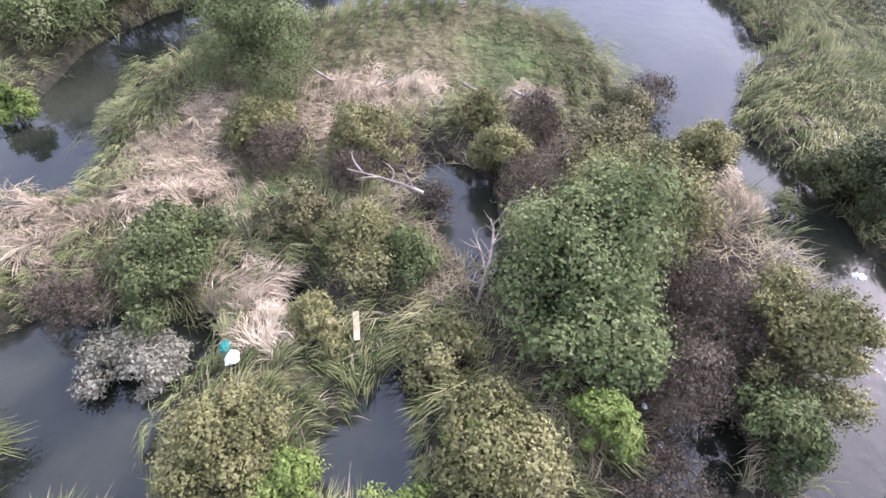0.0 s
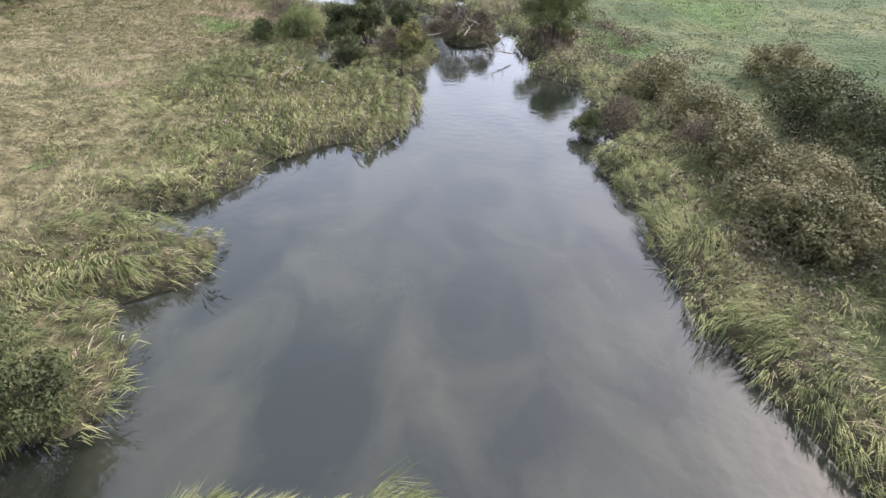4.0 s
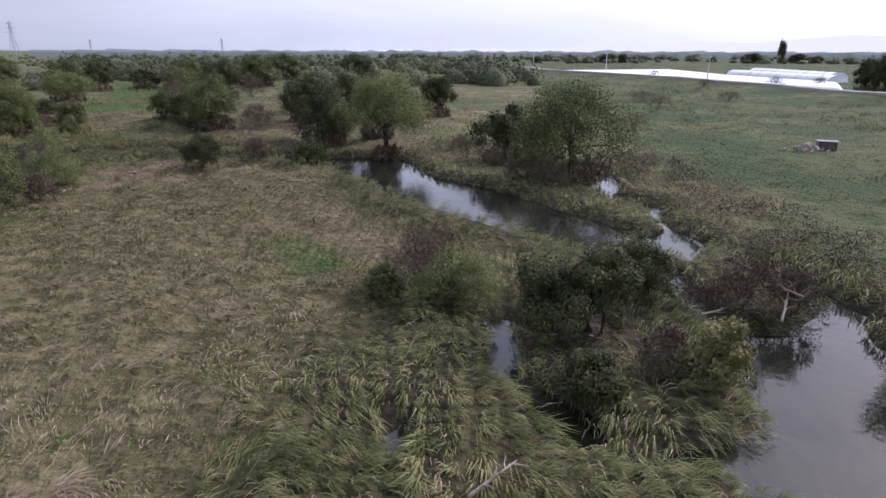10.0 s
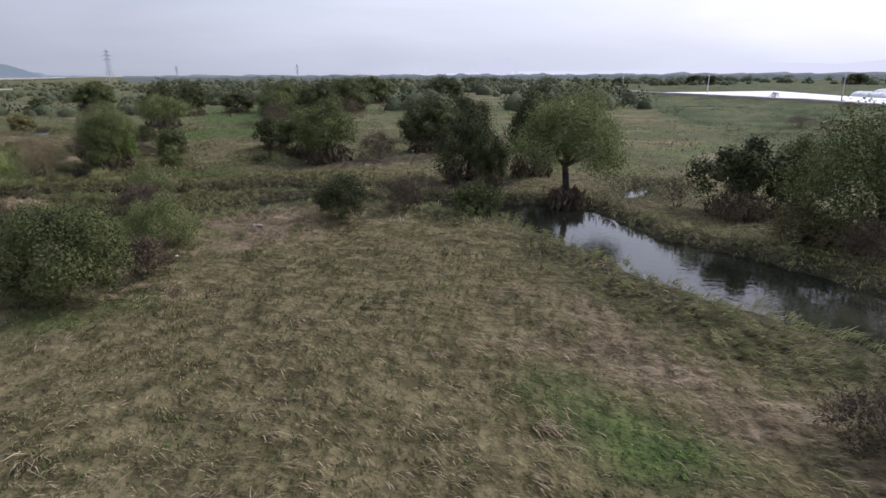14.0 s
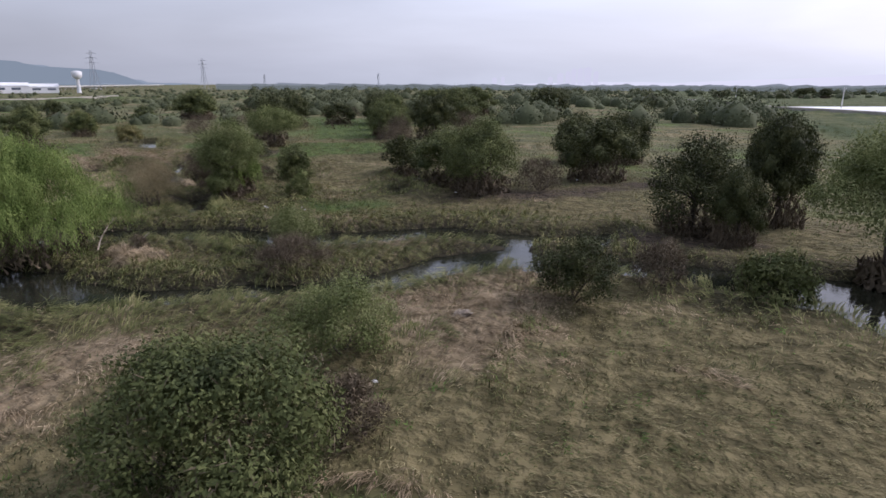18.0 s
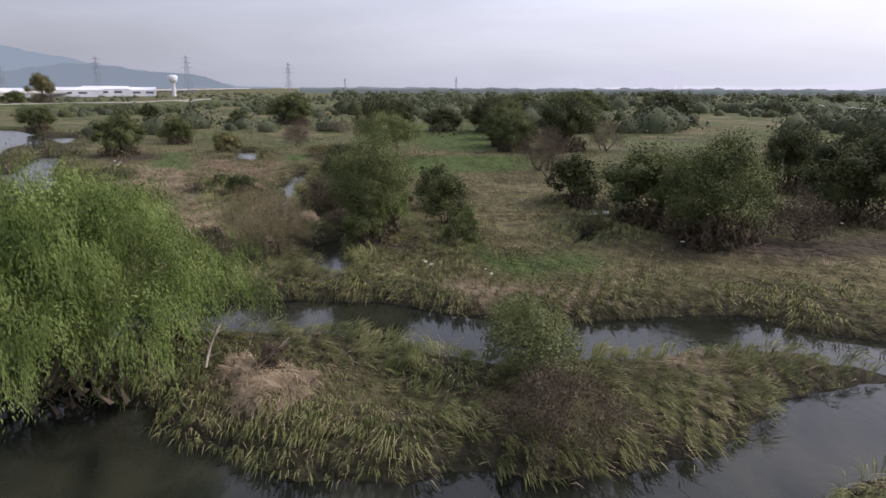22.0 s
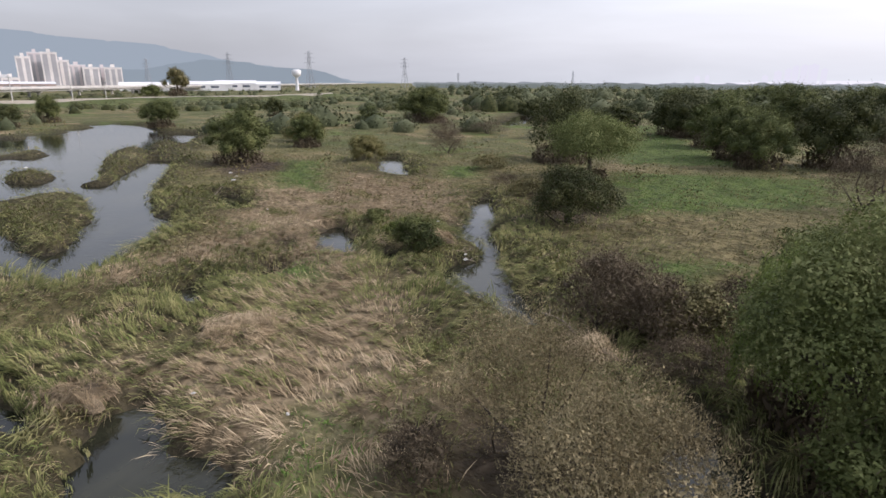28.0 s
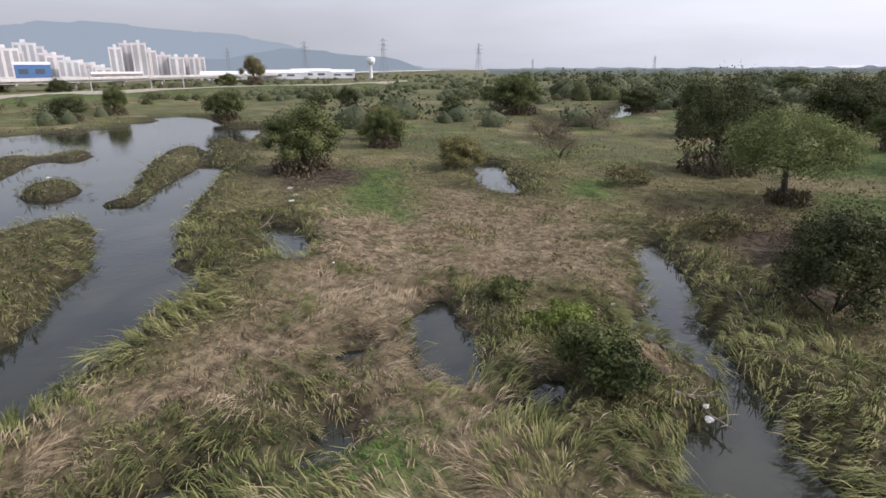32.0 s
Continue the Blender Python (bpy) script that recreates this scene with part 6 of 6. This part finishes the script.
far_plant("dark", 271.2, 596.8, 22, 4.5)
shed(33.1, 104.7)
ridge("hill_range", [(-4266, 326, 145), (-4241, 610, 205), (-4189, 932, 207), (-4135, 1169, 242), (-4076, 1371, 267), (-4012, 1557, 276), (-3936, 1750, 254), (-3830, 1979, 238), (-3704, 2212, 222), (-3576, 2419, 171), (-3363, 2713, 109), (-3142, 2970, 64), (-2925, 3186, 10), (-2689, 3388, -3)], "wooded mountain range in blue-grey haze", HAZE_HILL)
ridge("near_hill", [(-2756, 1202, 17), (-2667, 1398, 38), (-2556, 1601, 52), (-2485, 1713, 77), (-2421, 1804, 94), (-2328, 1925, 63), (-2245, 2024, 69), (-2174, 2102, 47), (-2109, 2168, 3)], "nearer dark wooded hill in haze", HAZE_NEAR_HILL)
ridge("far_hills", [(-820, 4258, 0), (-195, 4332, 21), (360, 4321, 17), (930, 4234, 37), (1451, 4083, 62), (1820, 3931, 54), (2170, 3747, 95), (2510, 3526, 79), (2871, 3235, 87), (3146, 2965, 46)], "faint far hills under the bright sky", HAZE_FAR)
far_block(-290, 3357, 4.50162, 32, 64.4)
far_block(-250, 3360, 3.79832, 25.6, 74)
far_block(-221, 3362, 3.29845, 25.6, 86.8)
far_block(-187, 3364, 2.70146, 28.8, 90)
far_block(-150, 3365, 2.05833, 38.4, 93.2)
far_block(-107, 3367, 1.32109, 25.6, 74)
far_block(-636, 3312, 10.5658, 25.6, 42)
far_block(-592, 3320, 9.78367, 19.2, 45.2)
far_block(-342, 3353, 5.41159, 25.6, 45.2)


film_me = bpy.data.meshes.new("film_cover")
bm = bmesh.new()
low = [bm.verts.new((x, y, ground_z(x, y) + 0.02)) for x, y in FILM_FIELD]
cx, cy = sum(p[0] for p in FILM_FIELD) / 5, sum(p[1] for p in FILM_FIELD) / 5
high = [bm.verts.new((x + (cx - x) * 0.03, y + (cy - y) * 0.03, ground_z(x, y) + 0.9)) for x, y in FILM_FIELD]
bm.faces.new(high)
for i in range(5):
    bm.faces.new((low[i], low[(i + 1) % 5], high[(i + 1) % 5], high[i]))
bm.to_mesh(film_me)
bm.free()
film_me.materials.append(FILM)
tagged(new("film_cover", film_me), "wide white film cover over low field rows", "field cover")
# far_woods and plain_woods carry their haze in the leaf colour
woods("far_woods", 61, 760, 130, 900, (-80, 42), 6.6, LEAF_HAZED, "far willows and scrub of the river plain")
woods("far_dark_woods", 62, 560, 180, 1500, (-80, 42), 7.5, LEAF_DARK, "far dark trees of the river plain")
woods("far_scrub", 63, 520, 110, 500, (-78, 42), 2.2, LEAF_BROWN, "brown scrub of the river plain", 110)
woods("plain_woods", 66, 1300, 230, 1200, (-58, 46), 6.2, LEAF_HAZED, "scattered trees of the far plain", 110)
woods("dike_trees", 64, 300, 230, 420, (-80, -38), 3.2, LEAF_DARK, "dark trees below the viaduct", 140)
woods("river_scrub", 65, 900, 60, 450, (-75, 44), 1.5, LEAF_OLIVE, "low olive scrub of the river flat", 70)
rng = np.random.default_rng(91)
for name, n, tall, material, label, clump, lo, hi, near_bank in (
        ("pasture_scrub", 1300, 0.5, PASTURE, "low green weeds and bushes of the pasture", 110, (15, 24), (112, 240), False),
        ("pasture_dark_scrub", 620, 0.75, LEAF_MID, "low dark bushes of the pasture", 120, (15, 24), (112, 240), False),
        ("tussocks", 1900, 0.42, LEAF_OLIVE, "olive tussocks and low weeds of the marsh", 90, (-150, 95), (-22, 240), False),
        ("bank_scrub", 1300, 0.7, LEAF_BROWN, "brown weeds and dead stalks along the river bank", 150, (8, 20), (34, 115), True)):
    x, y = rng.uniform(lo[0], hi[0], n), rng.uniform(lo[1], hi[1], n)
    d = wet(x, y)
    keep = (d > 0.8) & (d < 8.5) if near_bank else (d > 2) & (waves(x, y, 14, 93) + 0.5 * waves(x, y, 5, 94) > -0.2) & (shore_line(x, y, DIKE_EAST) > 6)
    x, y = x[keep], y[keep]
    h = tall * rng.uniform(0.45, 1.4, len(x))
    domes(name, rng, x, y, h, h * rng.uniform(0.9, 1.7, len(x)), material, label, clump)

# the concrete field road on the flood bank
def bank_road(line, rise, half, material, label):
    bm, rows = bmesh.new(), []
    for x, y, turn in along(line, 12.0):
        a = radians(turn + 90)
        z = ground_z(x, y)
        rows.append([bm.verts.new((x + math.cos(a) * s, y + math.sin(a) * s, z + q)) for s, q in ((-half - 0.3, -1.2), (-half, rise), (half, rise), (half + 0.3, -1.2))])
    for a, b in zip(rows[:-1], rows[1:]):
        for i in range(3):
            bm.faces.new((a[i], b[i], b[i + 1], a[i + 1]))
    me = bpy.data.meshes.new("field_road")
    bm.to_mesh(me)
    bm.free()
    me.materials.append(material)
    tagged(new("field_road", me), label, "road", kind="structure")


bank_road(DIKE_EAST, 0.22, 1.6, TRACK_DIRT, "narrow pale concrete road along the flood bank")
bank_road(DIKE_WEST, 0.2, 0.8, TRACK_DIRT, "pale concrete path on the green flood bank below the viaduct")
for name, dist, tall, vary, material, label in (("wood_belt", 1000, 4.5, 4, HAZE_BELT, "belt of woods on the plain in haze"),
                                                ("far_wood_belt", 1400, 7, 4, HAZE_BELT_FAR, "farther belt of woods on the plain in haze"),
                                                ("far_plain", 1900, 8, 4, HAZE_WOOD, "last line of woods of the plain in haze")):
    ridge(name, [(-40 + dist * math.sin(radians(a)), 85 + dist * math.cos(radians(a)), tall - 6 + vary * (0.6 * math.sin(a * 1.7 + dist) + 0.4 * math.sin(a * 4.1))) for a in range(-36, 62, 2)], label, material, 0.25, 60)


# ---- driftwood, litter and dead branches ----
def fallen_branch(x, y, z, length, turn, seed, label, name="fallen_branch", material=None, fans=5, thick=0.05, tilt=8):
    """A bleached branch: a bent stem with side twigs."""
    rng = np.random.default_rng(seed)
    root = thing(name, (x, y, max(ground_z(x, y), WATER_Z) + z), label, "branch", turn=turn)
    m = material or DEAD_WOOD
    rise = math.sin(radians(tilt)) * length
    stem = limb_path(rng, (-length / 2, 0, 0), (length / 2, 0, rise), 0.07, 7)
    tube("stem", stem, thick * np.linspace(1.0, 0.3, 7), m, root, 6)
    for k in range(fans):
        i = 1 + k % 5
        side = 1 if k % 2 else -1
        end = stem[i] + np.array([rng.uniform(0.15, 0.4), side * rng.uniform(0.2, 0.5), rng.uniform(0.05, 0.4)]) * length * 0.6
        tube("twig", limb_path(rng, stem[i], end, 0.1), thick * np.array([0.5, 0.42, 0.34, 0.22, 0.1]), m, root, 5)
    return root


def litter_bag(x, y, size, material, label, seed, z=0.0):
    """A crumpled bag or sheet lying on the ground."""
    rng = np.random.default_rng(seed)
    bm = bmesh.new()
    bmesh.ops.create_icosphere(bm, subdivisions=3, radius=1.0)
    for v in bm.verts:
        n = noise.noise(v.co * 2.3 + Vector((seed, 0, 0))) * 0.5 + noise.noise(v.co * 6 + Vector((0, seed, 0))) * 0.18
        v.co = v.co * (1 + n)
        v.co = Vector((v.co.x * size, v.co.y * size * 0.7, max(-0.02, v.co.z * size * 0.4)))
    me = bpy.data.meshes.new("litter_bag")
    bm.to_mesh(me)
    bm.free()
    me.materials.append(material)
    ob = new("litter_bag", me)
    ob.matrix_basis = pose(x, y, max(ground_z(x, y), WATER_Z) + z, 0, 0, rng.uniform(0, 360))
    return tagged(ob, label, "litter", "litter on the banks")


fallen_branch(-2.7, 16.4, 0.5, 3, -15, 301, 'long bleached driftwood branch on flood straw', tilt=6)
fallen_branch(1.8, 15.5, 0.6, 2.6, -12, 302, 'bare pale driftwood pole on the heap', tilt=4)
fallen_branch(2.7, 14.8, 0.5, 1.8, -40, 303, 'bleached driftwood branch among straw', tilt=10)
fallen_branch(-1.4, 10.5, 0.8, 1.8, 170, 304, 'bare pale dead branch over a bush', tilt=15)
fallen_branch(0.9, 9.1, 0.3, 2.2, 80, 305, 'grey dead stick in the dark gap', tilt=12)
fallen_branch(0.8, 9.4, 0.2, 1.6, 100, 306, 'brown dead sticks in the dark gap', tilt=8)
fallen_branch(1.2, 9.6, 0.2, 1.4, 70, 307, 'brown dead sticks in the dark gap', tilt=14)
fallen_branch(4.8, 61.2, 0.9, 2.6, 20, 308, 'bleached dead branch over the islet', tilt=20)
fallen_branch(6.4, 61.7, 1, 2.4, 150, 309, 'bleached dead branch over the islet', tilt=24)
fallen_branch(6.8, 61.1, 0.7, 2.2, 60, 310, 'bleached dead branch over the islet', tilt=18)
fallen_branch(8.3, 56.8, 0.4, 2, 200, 311, 'dark branch trailing in the water', tilt=15)
fallen_branch(-4.6, 51.4, 0.3, 1.5, 40, 312, 'dead reed stick by the water', tilt=10)
fallen_branch(-54.8, 90.6, 0.4, 1.8, 100, 313, 'thin bare dead sapling on the bank', tilt=55)
fallen_branch(-75, 119.1, 0.1, 1.6, -35, 314, 'half-sunken dark log in the stream', tilt=5)
fallen_branch(-101.7, 123.4, 0.1, 1.2, 80, 315, 'dark dead stump branch in the pool', tilt=45)
fallen_branch(-52.8, 90.7, 0.3, 1.4, 60, 316, 'splintered dead stump branch', tilt=50)
fallen_branch(-67.1, 111.8, 0.2, 1.6, 160, 317, 'bleached dead branch by the thicket', tilt=12)
fallen_branch(-75.5, 119.3, 0.1, 1.2, 20, 318, 'drift stick caught in the stream', tilt=8)
litter_bag(-4.1, 6.2, 0.17, LITTER_WHITE, 'crumpled white plastic bag on the straw', 319, 0.35)
litter_bag(-4.4, 6.6, 0.16, LITTER_TEAL, 'torn teal plastic sheet by the water', 320, 0.35)
litter_bag(3.9, 4.7, 0.06, LITTER_WHITE, 'small white litter scrap', 321, 0.35)
litter_bag(3.6, 5.2, 0.06, LITTER_WHITE, 'small white litter scrap', 322, 0.35)
litter_bag(-5.5, 14.7, 0.06, LITTER_WHITE, 'white litter scrap in the grass', 323, 0.35)
litter_bag(-3.9, 4.8, 0.05, LITTER_WHITE, 'white litter scrap in the grass', 324, 0.35)
litter_bag(9.4, 8.7, 0.15, LITTER_WHITE, 'white plastic scrap by the water', 325, 0.35)
litter_bag(-5.4, 14.8, 0.07, LITTER_WHITE, 'white litter scrap in the grass', 326, 0.35)
litter_bag(-2.2, 9.8, 0.12, LITTER_WHITE, 'pale cloth scrap in the bush', 327, 0.35)
litter_bag(-2.6, 49.5, 0.07, LITTER_WHITE, 'white litter scrap on the reeds', 328, 0.35)
litter_bag(-1.6, 58.6, 0.10, LITTER_WHITE, 'white litter scrap on the mud bank', 329, 0.35)
litter_bag(-2.2, 58.7, 0.09, LITTER_WHITE, 'white litter scrap on the mud bank', 330, 0.35)
litter_bag(-2.3, 58.8, 0.12, LITTER_WHITE, 'white litter sheet on the mud bank', 331, 0.35)
litter_bag(-1.3, 59.1, 0.08, LITTER_WHITE, 'white litter scrap on the mud bank', 332, 0.35)
litter_bag(-0.9, 58.8, 0.07, LITTER_WHITE, 'white litter scrap on the mud bank', 333, 0.35)
litter_bag(-34.5, 80.7, 0.10, LITTER_WHITE, 'white litter scrap in the brown grass', 334, 0.35)
litter_bag(-30.3, 124.2, 0.15, LITTER_WHITE, 'heap of white litter by the trees', 335, 0.35)
litter_bag(-40.5, 115.2, 0.12, LITTER_WHITE, 'white litter under the trees', 336, 0.35)
litter_bag(-53, 104.4, 0.12, LITTER_WHITE, 'white litter scrap in the grass', 337, 0.35)
litter_bag(-49.3, 103.5, 0.09, LITTER_WHITE, 'white litter scrap in the grass', 338, 0.35)
litter_bag(-53.6, 105, 0.12, LITTER_WHITE, 'white paper litter on the flattened grass', 339, 0.35)
litter_bag(-49.8, 104, 0.06, LITTER_WHITE, 'small white litter scrap', 340, 0.35)
litter_bag(-108.4, 130.1, 0.19, LITTER_WHITE, 'white litter below the trees', 341, 0.35)
litter_bag(-104.7, 127.6, 0.14, LITTER_WHITE, 'white litter on the bank', 342, 0.35)
litter_bag(-75, 118.7, 0.15, LITTER_WHITE, 'white litter on the stream bank', 343, 0.35)
litter_bag(-104.7, 127.5, 0.19, LITTER_WHITE, 'white litter on the bank', 344, 0.35)
litter_bag(-105.5, 128.5, 0.15, LITTER_WHITE, 'white litter on the bank', 345, 0.35)
litter_bag(-92, 120.4, 0.07, LITTER_WHITE, 'small white litter scrap', 346, 0.35)
litter_bag(-75.2, 119, 0.10, LITTER_WHITE, 'white litter on the drift log', 347, 0.35)
litter_bag(-79.8, 123.4, 0.09, LITTER_WHITE, 'white litter on the stream bank', 348, 0.35)
litter_bag(-126.5, 119.9, 0.19, LITTER_WHITE, 'white litter on the islet', 349, 0.35)
litter_bag(-70.9, 102.6, 0.06, LITTER_WHITE, 'small white litter scrap', 350, 0.35)
litter_bag(-73.9, 101.9, 0.06, LITTER_WHITE, 'small white litter scrap', 351, 0.35)
board = new("loose_board")
board.matrix_basis = pose(-1.8, 7, ground_z(-1.8, 7) + 0.25, 12, 4, 8)
tagged(board, "pale loose plank lying on green grass", "plank")
part("plank", box(bmesh.new(), -0.065, 0.065, -0.32, 0.32, 0, 0.03, 0.006), BOARD, board)
stone = litter_bag(-33.1, 87.3, 0.4, DEAD_WOOD, "pale flat stone slab in the dry grass", 777, 0.1)
